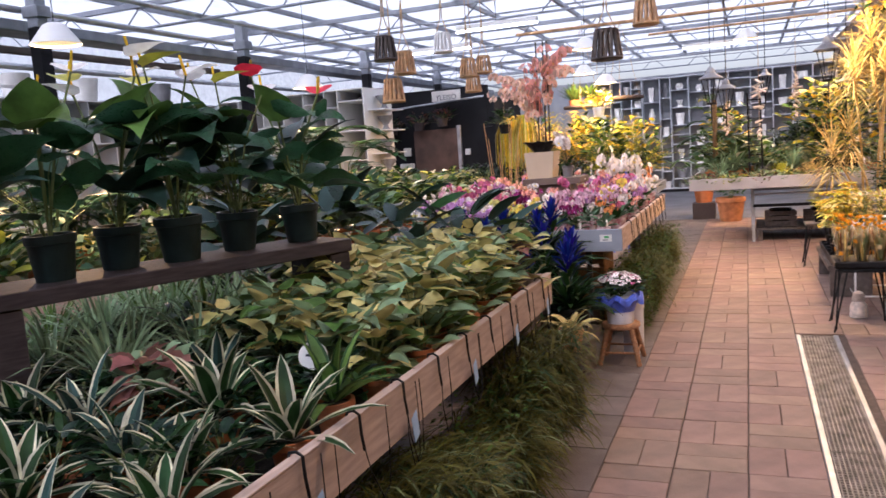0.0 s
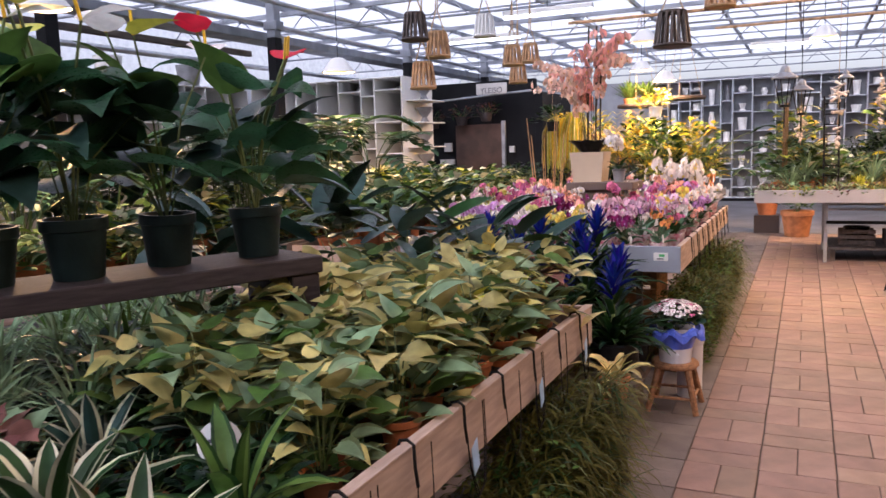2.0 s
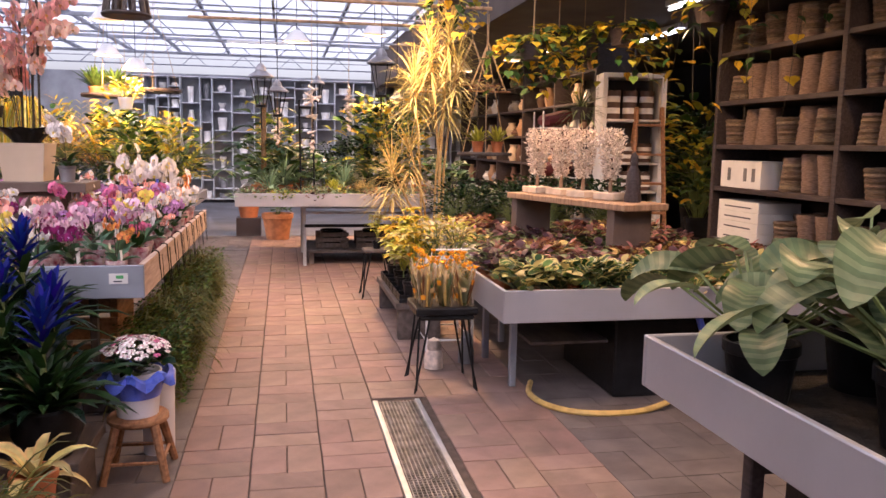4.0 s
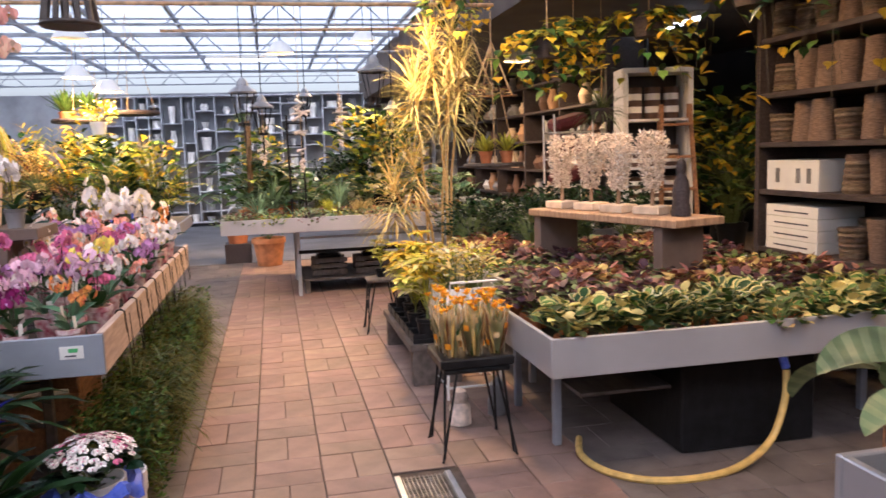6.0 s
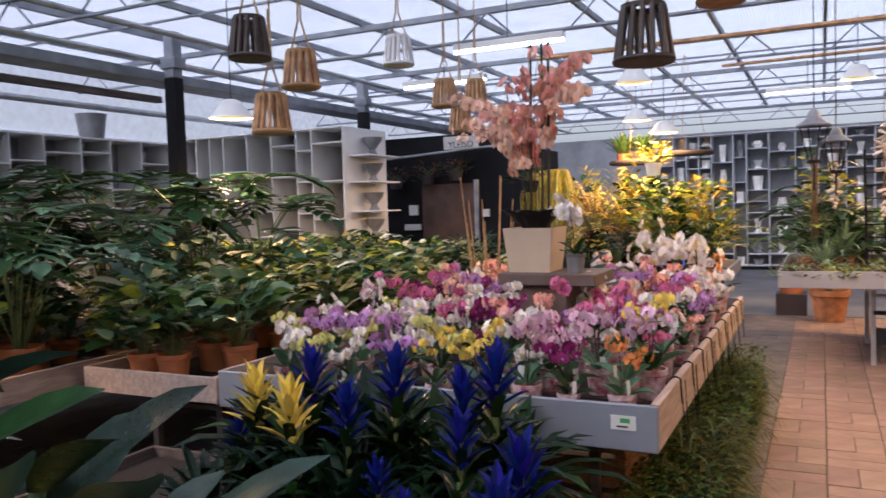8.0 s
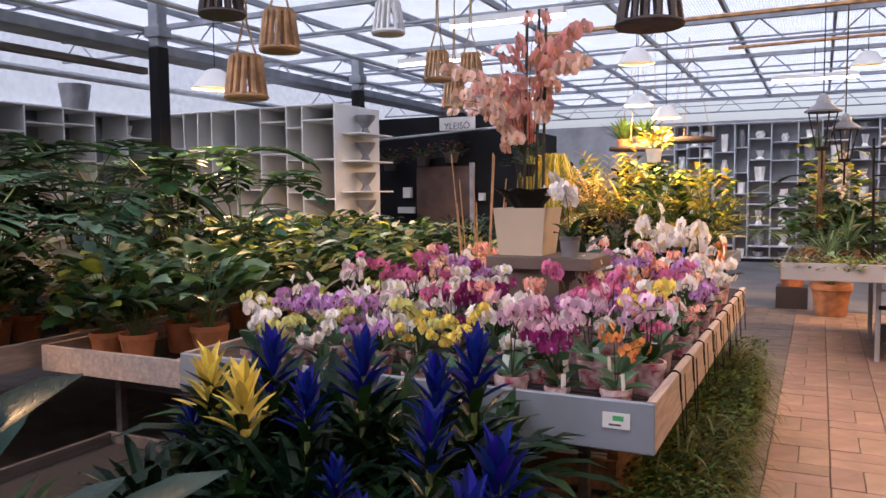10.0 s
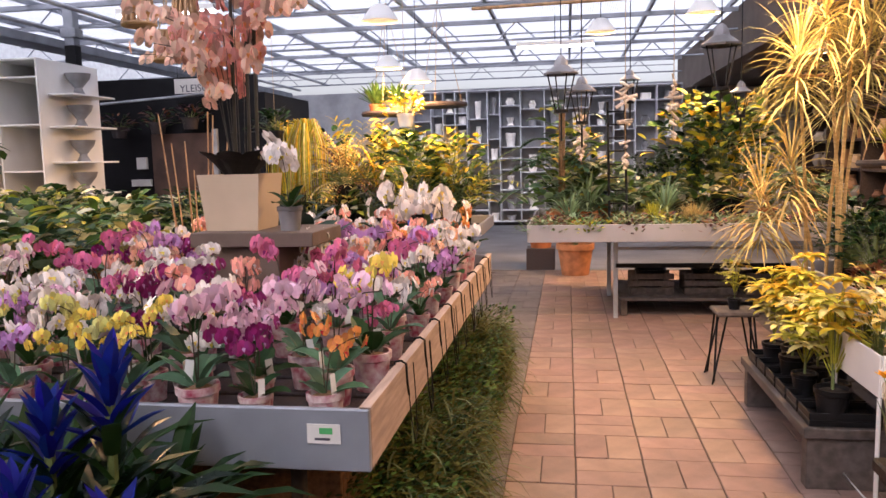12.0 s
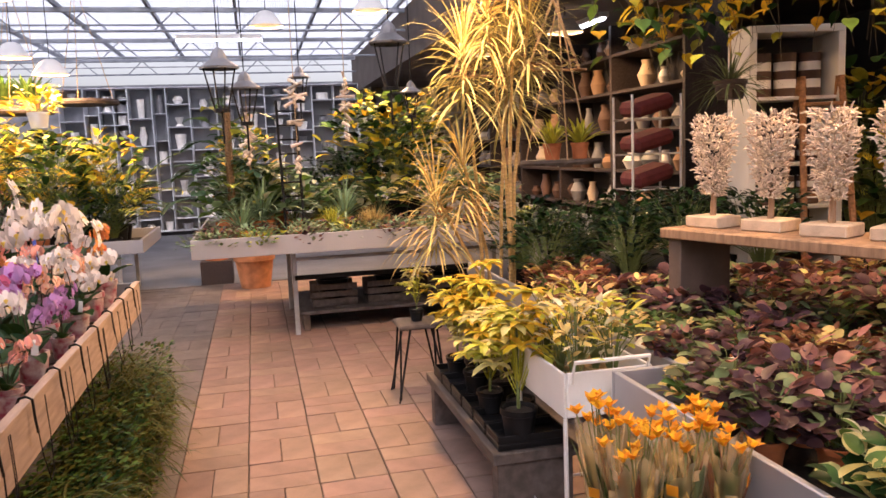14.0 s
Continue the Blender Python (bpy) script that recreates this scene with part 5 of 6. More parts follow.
sg = thing("hanging_sign", (-4.6, 14.2, 2.66), "grey hanging sign with dark capital letters", "sign")
part("board", Mesh().box((-0.3, -0.01, -0.08), (0.3, 0.01, 0.12), M_POTTERY_W), sg)
tx = bpy.data.curves.new("letters", 'FONT')
tx.body, tx.size, tx.extrude = "YLEISÖ", 0.14, 0.002
tx.align_x = 'CENTER'
tob = new("letters", tx)
tob.parent = sg
tob.matrix_basis = pose(0, -0.014, -0.06, 90)
tx.materials.append(M_INK)
for x in (-0.25, 0.25):
    part("cord", Mesh().tube([(x, 0, 0.12), (x, 0, ROOF + 0.08 - 2.66)], 0.004, M_BLACK, 4), sg)

# dark hanging plants on the booth
for x, z in ((-5.9, 2.0), (-5.3, 2.05), (-4.8, 2.1)):
    h = thing("wall_basket", (x, 14.4, z), "dark basket of reddish trailing leaves on the booth", "potted plant", "wall baskets")
    part("basket", pot_mesh(0.12, 0.16, M_DKWOOD), h)
    part("foliage", bush(60, 0.26, 0.26, 0.1, 0.04, [L_RUST, L_GREEN, L_PURPLE], int(-x * 10), "lance", z=0.1, drip=0.2), h)
    part("bracket", Mesh().box((-0.02, 0.08, 0.02), (0.02, 0.15, 0.06), M_BLACK), h)


# ---------------------------------------------------------------- hanging baskets, lanterns and lamps
def bamboo_lantern(x, y, z, r, hh, m, label):
    b = thing("bamboo_lantern", (x, y, z), label, "lantern", "hanging bamboo lanterns")
    part("bottom_ring", Mesh().lathe([(0.001, 0), (r, 0), (r + 0.008, 0.012), (r, 0.024), (0.001, 0.024)], m), b)
    part("top_ring", Mesh().lathe([(r * 0.5, hh - 0.02), (r * 0.72, hh - 0.02), (r * 0.74, hh), (r * 0.5, hh)], m), b)
    for k in range(13):
        an = k * 2 * math.pi / 13 + 0.1 * math.sin(k * 5)
        a2 = an + 0.12 * math.sin(k * 7)
        part("slat", Mesh().tube([(r * 0.93 * math.cos(an), r * 0.93 * math.sin(an), 0.02), (r * 0.68 * math.cos(a2), r * 0.68 * math.sin(a2), hh - 0.01)], 0.013, m, 5), b)
    part("rope", Mesh().tube([(-r * 0.6, 0, hh), (-r * 0.1, 0, hh + 0.16), (0, 0, min(hh + 0.45, ROOF + 0.08 - z))], 0.006, M_ROPE, 5), b)
    part("rope", Mesh().tube([(r * 0.6, 0, hh), (r * 0.1, 0, hh + 0.16), (0, 0, ROOF + 0.08 - z)], 0.006, M_ROPE, 5), b)


for x, y, z, m in ((-2.14, 6.23, 2.46, M_BAMBOO_DK), (-2.16, 6.69, 2.37, M_BAMBOO), (-2.19, 6.45, 2.1, M_BAMBOO), (-2.18, 8.61, 2.46, M_BAMBOO), (-2.2, 9.27, 2.55, M_BAMBOO), (-2.36, 9.29, 2.33, M_BAMBOO)):
    bamboo_lantern(x, y, z, 0.105, 0.22, m, "small hanging bamboo-slat lantern on jute rope")
bamboo_lantern(-0.22, 6.6, 2.29, 0.135, 0.26, M_BAMBOO_DK, "blackened bamboo-slat lantern on jute rope")
bamboo_lantern(0.08, 6.9, 2.58, 0.11, 0.22, M_BAMBOO, "small hanging bamboo-slat lantern on jute rope")
bamboo_lantern(-2.25, 8.0, 2.7, 0.11, 0.22, M_WHITE, "white painted slat lantern on rope")


def pendant(x, y, z, watts, color=(1.0, 0.60, 0.26), r=0.2, top=None):
    p = thing("pendant_lamp", (x, y, z), "white cone pendant lamp, switched on", "lamp", "pendant lamps")
    part("shade", Mesh().lathe([(r, 0), (r * 0.45, r * 0.75), (0.05, r * 0.85), (0.03, r * 0.85), (r * 0.42, r * 0.72), (r - 0.006, 0)], M_WHITE), p)
    part("bulb", Mesh().lathe([(0.001, 0.05), (0.04, 0.06), (0.045, 0.09), (0.02, 0.14)], M_BULB, n=12), p, "glowing warm bulb")
    part("cord", Mesh().tube([(0, 0, r * 0.85), (0, 0, (top or ROOF + 0.08) - z)], 0.005, M_BLACK, 4), p)
    lamp_light(x, y, z + 0.02, watts, color, r * 1.4)


for x, y, z, w in LAMPS:
    pendant(x, y, z, w, top=3.08 if x > 3.1 else None)
for x, y, z, ln in ((4.6, 8.6, 3.0, 1.2), (5.4, 11.0, 3.0, 1.2), (4.6, 13.5, 3.0, 1.2), (5.6, 6.8, 3.0, 1.2)):
    tl = thing("tube_light", (x, y, z), "white fluorescent batten on the ceiling, lit", "lamp", "tube lights")
    part("housing", Mesh().box((-0.06, -ln / 2, 0.02), (0.06, ln / 2, 0.079), M_WHITE), tl)
    part("tube", Mesh().tube([(0, -ln / 2, 0), (0, ln / 2, 0)], 0.018, M_TUBE, 8), tl)
for x, y in ((-2.4, 10.6), (-4.0, 12.4), (0.3, 16.5)):
    tl = thing("tube_light", (x, y, 3.3), "white fluorescent batten under the roof, lit", "lamp", "roof tube lights")
    part("housing", Mesh().box((-0.6, -0.05, 0.02), (0.6, 0.05, 0.08), M_WHITE), tl)
    part("tube", Mesh().tube([(-0.6, 0, 0), (0.6, 0, 0)], 0.018, M_TUBE, 8), tl)
    part("hanger", Mesh().tube([(0, 0, 0.08), (0, 0, ROOF - 3.3)], 0.006, M_BLACK, 4), tl)


def street_lantern(x, y, z, s, label):
    l = thing("coach_lantern", (x, y, z), label, "lantern", "hanging coach lanterns")
    for k in range(4):
        an = k * math.pi / 2 + 0.4
        part("bar", Mesh().tube([(0.05 * s * math.cos(an), 0.05 * s * math.sin(an), 0), (0.12 * s * math.cos(an), 0.12 * s * math.sin(an), 0.3 * s)], 0.007, M_BLACK, 5), l)
    part("roof", Mesh().lathe([(0.14 * s, 0.295 * s), (0.145 * s, 0.31 * s), (0.06 * s, 0.37 * s), (0.05 * s, 0.41 * s), (0.03 * s, 0.44 * s), (0.001, 0.46 * s)], M_GREYSTEEL if s < 1.2 else M_POTTERY, n=8), l)
    part("base", Mesh().lathe([(0.001, -0.02), (0.06 * s, -0.02), (0.06 * s, 0.01), (0.001, 0.01)], M_BLACK, n=8), l)
    part("rod", Mesh().tube([(0, 0, -0.25 * s), (0, 0, -0.02)], 0.01, M_BLACK, 5), l)
    part("cord", Mesh().tube([(0, 0, 0.44 * s), (0, 0, ROOF + 0.08 - z)], 0.005, M_BLACK, 4), l)


street_lantern(0.43, 11.25, 2.0, 1.1, "dark metal coach lantern on a cord")
street_lantern(0.62, 11.5, 1.9, 0.95, "brown metal coach lantern on a cord")
street_lantern(1.95, 11.9, 2.2, 1.35, "tall metal coach lantern with pale roof")
street_lantern(2.2, 12.2, 1.95, 0.75, "small metal coach lantern on a cord")
street_lantern(1.15, 12.6, 2.15, 0.75, "small metal coach lantern on a cord")

# hanging tray with two pots, in front of the shrubs
for k, (x0, x1, z) in enumerate(((-2.5, -1.72, 2.24), (-1.75, -0.95, 2.34))):
    tr = thing("hanging_tray", ((x0 + x1) / 2, 14.9 + 0.35, z), "round dark wooden tray hung from the roof", "tray", "hanging trays")
    rr = (x1 - x0) / 2
    part("disc", Mesh().lathe([(0.001, 0), (rr, 0), (rr + 0.01, 0.03), (rr, 0.06), (rr - 0.02, 0.03), (0.001, 0.03)], M_DKWOOD, n=24), tr)
    for an in (0.5, 2.6, 4.7):
        part("cord", Mesh().tube([(rr * 0.9 * math.cos(an), rr * 0.9 * math.sin(an), 0.04), (0, 0, ROOF + 0.08 - z)], 0.005, M_ROPE, 4), tr)
for x in (-2.28, -1.98):
    c = thing("potted_fern", (x, 15.25, 2.271), "bushy green plant in terracotta pot on the tray", "potted plant", "plants on the hanging tray")
    part("pot", pot_mesh(0.12, 0.14, M_TERRA), c)
    part("foliage", rosette(60, 0.46, 0.06, L_LIGHT, 0.1, (0.6, 1.45), 0.7, seed=int(-x * 100)), c)

# ---------------------------------------------------------------- succulent table
sc = random.Random(9)
for kx in range(9):
    for ky in range(3):
        x, y = 0.26 + 0.38 * kx + sc.uniform(-0.06, 0.06), 11.24 + 0.36 * ky + sc.uniform(-0.06, 0.06)
        nm = sc.choice(["echeveria", "sedum", "houseleek"])
        mm = {"echeveria": [L_SEDUM, L_SYNW], "sedum": [L_SEDUM, L_LIGHT, L_LIME], "houseleek": [L_PURPLE, L_SEDUM, L_PINK]}[nm]
        t = thing(nm, (x, y, 0.832), "low clump of %s succulents" % {"echeveria": "pale green", "sedum": "grey-green", "houseleek": "reddish"}[nm], "succulent", "succulents on the table")
        part("clump", bush(130, 0.22, 0.13, 0.055, 0.03, mm, sc.randrange(9999), "oval", False, 0.03, 0.2, 0.1, 2), t)
put("spider", 0.7, 12.3, 0.832, 1.7)
put("spider", 1.5, 12.4, 0.832, 1.5)
for x, y, s in ((2.1, 12.9, 1.0), (1.9, 13.3, 1.05), (2.35, 13.3, 0.95)):
    put("yellowbush", x, y, 0.832, s)
for x, y, s in ((0.35, 12.45, 1.0), (1.0, 12.45, 0.9), (1.25, 12.7, 0.8), (1.9, 12.5, 0.85), (2.6, 12.7, 1.0), (3.0, 12.5, 1.0)):
    put("philodendron", x, y, 0.832, s)
put("azalea", 1.7, 13.1, 0.832, 1.3)
put("monstera", 0.4, 12.75, 0.832, 0.8)
tm = thing("moss_pole_plant", (0.42, 12.4, 0.832), "climbing split-leaved plant on a brown moss pole", "potted plant")
part("pot", pot_mesh(0.12, 0.2, M_TERRA), tm)
part("pole", Mesh().tube([(0, 0, 0.15), (0.01, 0, 1.25)], 0.04, M_BARK, 8, 0.035), tm)
tmf, rg = Mesh(), random.Random(811)
for k in range(16):
    an, z = k * 2.4, 0.3 + 0.062 * k
    p = Vector((0.2 * math.cos(an), 0.2 * math.sin(an), z + 0.08))
    tmf.tube([(0.03 * math.cos(an), 0.03 * math.sin(an), z), p], 0.005, M_GSTEM, 4)
    if k % 2:
        split_leaf(tmf, p, way(an, 0.2), 0.26, 0.24, L_GREEN if k % 4 == 1 else L_LIGHT, 1.0, rg)
    else:
        leaf(tmf, p, way(an, 0.3), 0.24, 0.15, L_LIME if k % 4 else L_LIGHT, 1.3, 5, "heart", None, 0.3, 0, rg)
part("foliage", tmf, tm)
for hx, hy, hz, white in ((-1.6, 14.0, 2.02, True), (-3.35, 13.9, 1.85, False)):
    hp0 = thing("hanging_pot", (hx, hy, hz), "white hanging pot of yellow leaves" if white else "dark hanging pot with dense green shrub", "potted plant")
    part("pot", pot_mesh(0.11, 0.17, M_WHITE if white else M_BLACKPL), hp0)
    part("foliage", bush(90, 0.26, 0.34, 0.11, 0.05, [L_YELLOW, L_LIME] if white else [L_GREEN, L_DARK], 820 + white, "oval", z=0.12, drip=0.15), hp0)
    part("cord", Mesh().tube([(0, 0, 0.15), (0, 0, ROOF + 0.08 - hz)], 0.004, M_ROPE, 4), hp0)
put("yellowbush", 0.55, 13.2, 0.832, 0.85)
put("philodendron", 0.7, 12.6, 0.832, 1.1)
put("spider", 0.5, 12.0, 0.832, 1.2)
put("philodendron", 0.85, 13.1, 0.832, 1.2)
put("azalea", 1.4, 13.3, 0.832, 1.2)
put("philodendron", 1.35, 12.9, 0.832, 0.9)
tf = thing("brown_sedge", (1.72, 12.0, 0.832), "rounded tuft of brown ornamental grass", "grass")
part("tuft", rosette(260, 0.34, 0.006, L_STRAW, 0.02, (0.3, 1.5), 0.7, seed=510), tf)
tf2 = thing("gold_sedge", (1.35, 12.1, 0.832), "mound of golden ornamental grass", "grass")
part("tuft", rosette(200, 0.34, 0.008, L_LIME, 0.02, (0.2, 1.5), 1.1, seed=511), tf2)
ld = thing("small_ladder", (1.0, 12.15, 0.832), "small black decorative ladder", "ladder", turn=10)
for x in (-0.09, 0.09):
    part("rail", Mesh().tube([(x, 0, 0), (x, 0.1, 1.3)], 0.013, M_BLACK, 6), ld)
for k in range(9):
    part("rung", Mesh().tube([(-0.09, 0.01 + 0.01 * k, 0.12 + 0.135 * k), (0.09, 0.01 + 0.01 * k, 0.12 + 0.135 * k)], 0.009, M_BLACK, 5), ld)
for x, y, z0, z1, seed in ((1.05, 11.9, 1.45, 2.3, 1), (1.55, 12.2, 1.75, 2.35, 2), (0.62, 11.7, 1.5, 1.95, 3)):
    rg = random.Random(520 + seed)
    dr = thing("driftwood_garland", (x, y, z0), "hanging garland of pale driftwood and shells", "ornament", "hanging garlands")
    g = Mesh()
    for k in range(18):
        zz = (z1 - z0) * rg.random()
        d = way(rg.uniform(0, 6.28), rg.uniform(-0.9, 0.9)) * rg.uniform(0.04, 0.1) * (0.4 + zz / (z1 - z0))
        g.tube([Vector((0, 0, zz)) - d, Vector((0, 0, zz)) + d], 0.018, M_DRIED, 6, 0.008)
    part("driftwood", g, dr)
    part("cord", Mesh().tube([(0, 0, 0), (0, 0, ROOF + 0.08 - z0)], 0.004, M_ROPE, 4), dr)
sr = thing("table_shelf", (0, 0, 0), "dark lower rack under the succulent table", "shelf")
part("rail", Mesh().box((0.94, 11.56, 0.5), (3.2, 11.6, 0.54), M_BLACK), sr)
part("shelf_board", Mesh().box((0.98, 11.65, 0.16), (3.1, 12.8, 0.19), M_GRWOOD), sr)
part("foot", Mesh().box((1.0, 11.7, 0), (1.06, 12.7, 0.159), M_GRWOOD), sr)
part("foot", Mesh().box((3.0, 11.7, 0), (3.06, 12.7, 0.159), M_GRWOOD), sr)
for x, w in ((1.1, 0.42), (1.62, 0.5), (2.2, 0.5)):
    c = thing("slatted_crate", (x, 11.8, 0.191), "shallow grey slatted crate with stones", "crate", "crates under the table")
    for k in range(3):
        part("slat", Mesh().box((0, 0, 0.02 + 0.07 * k), (w, 0.015, 0.075 + 0.07 * k), M_GRWOOD), c)
    part("bottom", Mesh().box((0, 0.016, 0), (w, 0.4, 0.02), M_GRWOOD), c)
    part("back_slat", Mesh().box((0, 0.385, 0.021), (w, 0.4, 0.2), M_GRWOOD), c)
    part("bowl", Mesh().lathe([(0.001, 0.03), (0.12, 0.06), (0.16, 0.24), (0.15, 0.24), (0.1, 0.08)], M_BLACKPL, (w / 2, 0.2, 0)), c)
tp = thing("terracotta_pot", (0.58, 14.5, 0), "large terracotta pot with small shrub", "potted plant")
part("pot", pot_mesh(0.24, 0.42, M_TERRA2, 0.75, 0.05, 28), tp)
part("soil", soil_mesh(0.22, 0.37), tp)
part("foliage", bush(60, 0.25, 0.3, 0.13, 0.06, [L_GREEN, L_LIGHT], 530, "oval", z=0.36), tp)
tp2 = thing("terracotta_pot", (0.1, 15.1, 0), "terracotta pot on a dark box", "potted plant")
part("pot", Mesh().lathe([(0.001, 0.3), (0.14, 0.3), (0.19, 0.6), (0.17, 0.6), (0.13, 0.34)], M_TERRA), tp2)
part("box", Mesh().box((-0.2, -0.2, 0), (0.2, 0.2, 0.299), M_DKWOOD), tp2)
hs2 = thing("blue_trolley", (-0.75, 10.4, 0), "blue tubular plant trolley with black tyres", "trolley")
for x in (-0.1, 0.1):
    part("upright", Mesh().tube([(x, 0, 0.06), (x, 0, 1.2)], 0.014, M_BLUEFILM, 6), hs2)
for z in (0.35, 0.7, 1.18):
    part("crossbar", Mesh().tube([(-0.1, 0, z), (0.1, 0, z)], 0.012, M_BLUEFILM, 6), hs2)
for x in (-0.17, 0.17):
    w = Mesh().lathe([(0.06, -0.025), (0.1, -0.025), (0.11, 0), (0.1, 0.025), (0.06, 0.025)], M_BLACKPL)
    part("wheel", w, hs2).matrix_basis = pose(x, 0, 0.11, 0, 90, 0)
part("axle", Mesh().tube([(-0.17, 0, 0.11), (0.17, 0, 0.11)], 0.01, M_STEEL, 6), hs2)


# ---------------------------------------------------------------- right side furniture
def hairpin_stool(x, y, h, r, label, top_m):
    s = thing("hairpin_stool", (x, y, 0), label, "stool", "hairpin-leg stools")
    part("seat", Mesh().box((-r, -r, h - 0.03), (r, r, h), top_m, 0.01), s)
    for sx, sy in ((-1, -1), (1, -1), (1, 1), (-1, 1)):
        part("leg", Mesh().tube([(sx * (r - 0.07), sy * (r - 0.02), h - 0.031), (sx * (r + 0.02), sy * (r + 0.01), 0.02), (sx * (r + 0.025), sy * (r + 0.015), 0.008), (sx * (r + 0.01), sy * (r - 0.01), 0.02), (sx * (r - 0.02), sy * (r - 0.09), h - 0.031)], 0.007, M_BLACK, 6), s)
    return s


hairpin_stool(1.69, 6.46, 0.5, 0.18, "black square stool on hairpin legs", M_BLACK)
hairpin_stool(1.62, 9.5, 0.5, 0.14, "small dark stool on hairpin legs", M_GRWOOD)
put("schefflera", 1.62, 9.5, 0.502, 0.65)
tr0 = thing("flower_tray", (1.69, 6.46, 0.502), "dark plastic tray for wrapped flowers", "tray")
part("tray", Mesh().box((-0.2, -0.19, 0), (0.2, 0.19, 0.05), M_BLACKPL, 0.008), tr0)
rg = random.Random(44)
M_SLEEVE = glass_mat("printed_clear_sleeve", (0.95, 0.90, 0.78), 0.3)
for k in range(7):
    x, y = 1.69 - 0.125 + 0.125 * (k % 3), 6.46 - 0.11 + 0.115 * (k // 3)
    wb0 = thing("wrapped_flower", (x, y, 0.553), "golden flowers in a clear printed sleeve", "flowers", "wrapped golden flowers", turn=40 * k)
    sl_v, sl_f = [], []
    for j, (r, z) in enumerate(((0.042, 0.0), (0.05, 0.09), (0.062, 0.18), (0.072, 0.25))):
        for q in range(24):
            an = q * math.pi / 12
            rr = r * (1 + 0.02 * j * math.sin(an * 7 + k))
            sl_v.append((rr * math.cos(an), rr * math.sin(an), z + (0.02 * math.sin(an * 6 + k) if j == 3 else 0)))
            if j:
                a = (j - 1) * 24
                sl_f.append((a + q, a + (q + 1) % 24, a + 24 + (q + 1) % 24, a + 24 + q))
    sleeve = Mesh()
    sleeve.add(sl_v, sl_f, M_SLEEVE)
    part("sleeve", sleeve, wb0, "clear crinkled film")
    for q in range(6):
        an, z = q * 1.05 + k, 0.05 + 0.045 * (q % 4)
        part("print", Mesh().box((-0.016, -0.0008, 0), (0.016, 0.0008, 0.03), M_FILM if q % 2 else P_GOLD, 0.0003, pose((0.056 + 0.1 * (z - 0.09)) * math.cos(an), (0.056 + 0.1 * (z - 0.09)) * math.sin(an), z, 6, 0, math.degrees(an) + 90)), wb0)
    w = Mesh()
    for j in range(14):
        an = j * 2.4
        leaf(w, (0.02 * math.cos(an), 0.02 * math.sin(an), 0), way(an, rg.uniform(1.25, 1.5)), rg.uniform(0.16, 0.25), rg.uniform(0.018, 0.03), rg.choice([L_STRAW, L_GREEN, L_SEDUM, L_RUST]), rg.uniform(-0.2, 0.5), 5, "strap", None, 0.4, rg.uniform(-0.5, 0.5), rg)
    part("foliage", w, wb0)
    for j in range(8):
        an, rr = rg.uniform(0, 6.28), 0.075 * math.sqrt(rg.random())
        f, p = Mesh(), Vector((rr * math.cos(an), rr * math.sin(an), 0.25 + rg.uniform(-0.02, 0.09)))
        f.tube([(0, 0, 0.05), p], 0.002, M_GSTEM, 3)
        for q in range(6):
            leaf(f, p, way(q * 1.05 + j, rg.uniform(0.5, 1.1)), 0.036, 0.024, P_GOLD, 0.4, 2, "oval", None, 0.3, 0, rg)
        part("blossom", f, wb0)
dg = Mesh()
dg.lathe([(0.001, 0), (0.07, 0), (0.065, 0.1), (0.045, 0.13), (0.05, 0.16), (0.04, 0.2), (0.001, 0.22)], M_DRIED, (1.72, 6.85, 0), 12)
tagged(new("garden_figurine", dg.data("garden_figurine")), "small brown and white garden figurine on the pavers", "figurine")
dg = Mesh()
dg.lathe([(0.001, 0), (0.06, 0), (0.06, 0.08), (0.04, 0.15), (0.045, 0.19), (0.001, 0.24)], M_POTTERY, (1.98, 6.95, 0), 12)
tagged(new("garden_figurine", dg.data("garden_figurine")), "small grey garden figurine on the pavers", "figurine")

wt = thing("white_trolley", (1.74, 7.28, 0), "white steel wire trolley with tray of dried plants", "trolley")
part("side_panel", Mesh().box((0, 0, 0.56), (0.012, 0.54, 0.74), M_WHITE), wt)
part("side_panel", Mesh().box((0.36, 0, 0.56), (0.372, 0.54, 0.74), M_WHITE), wt)
part("end_panel", Mesh().box((0.013, 0, 0.56), (0.359, 0.012, 0.74), M_WHITE), wt)
part("end_panel", Mesh().box((0.013, 0.528, 0.56), (0.359, 0.54, 0.74), M_WHITE), wt)
part("floor_panel", Mesh().box((0.013, 0.013, 0.56), (0.359, 0.527, 0.572), M_WHITE), wt)
for x in (0.006, 0.366):
    for y in (0.006, 0.534):
        part("leg", Mesh().tube([(x, y, 0), (x, y, 0.559)], 0.009, M_WHITE, 6), wt)
part("handle", Mesh().tube([(0.03, -0.008, 0.7), (0.03, -0.04, 0.79), (0.34, -0.04, 0.79), (0.34, -0.008, 0.7)], 0.009, M_WHITE, 6), wt)
part("lower_frame", Mesh().tube([(0.006, 0.006, 0.08), (0.366, 0.006, 0.08), (0.366, 0.534, 0.08), (0.006, 0.534, 0.08), (0.006, 0.006, 0.08)], 0.008, M_WHITE, 6), wt)
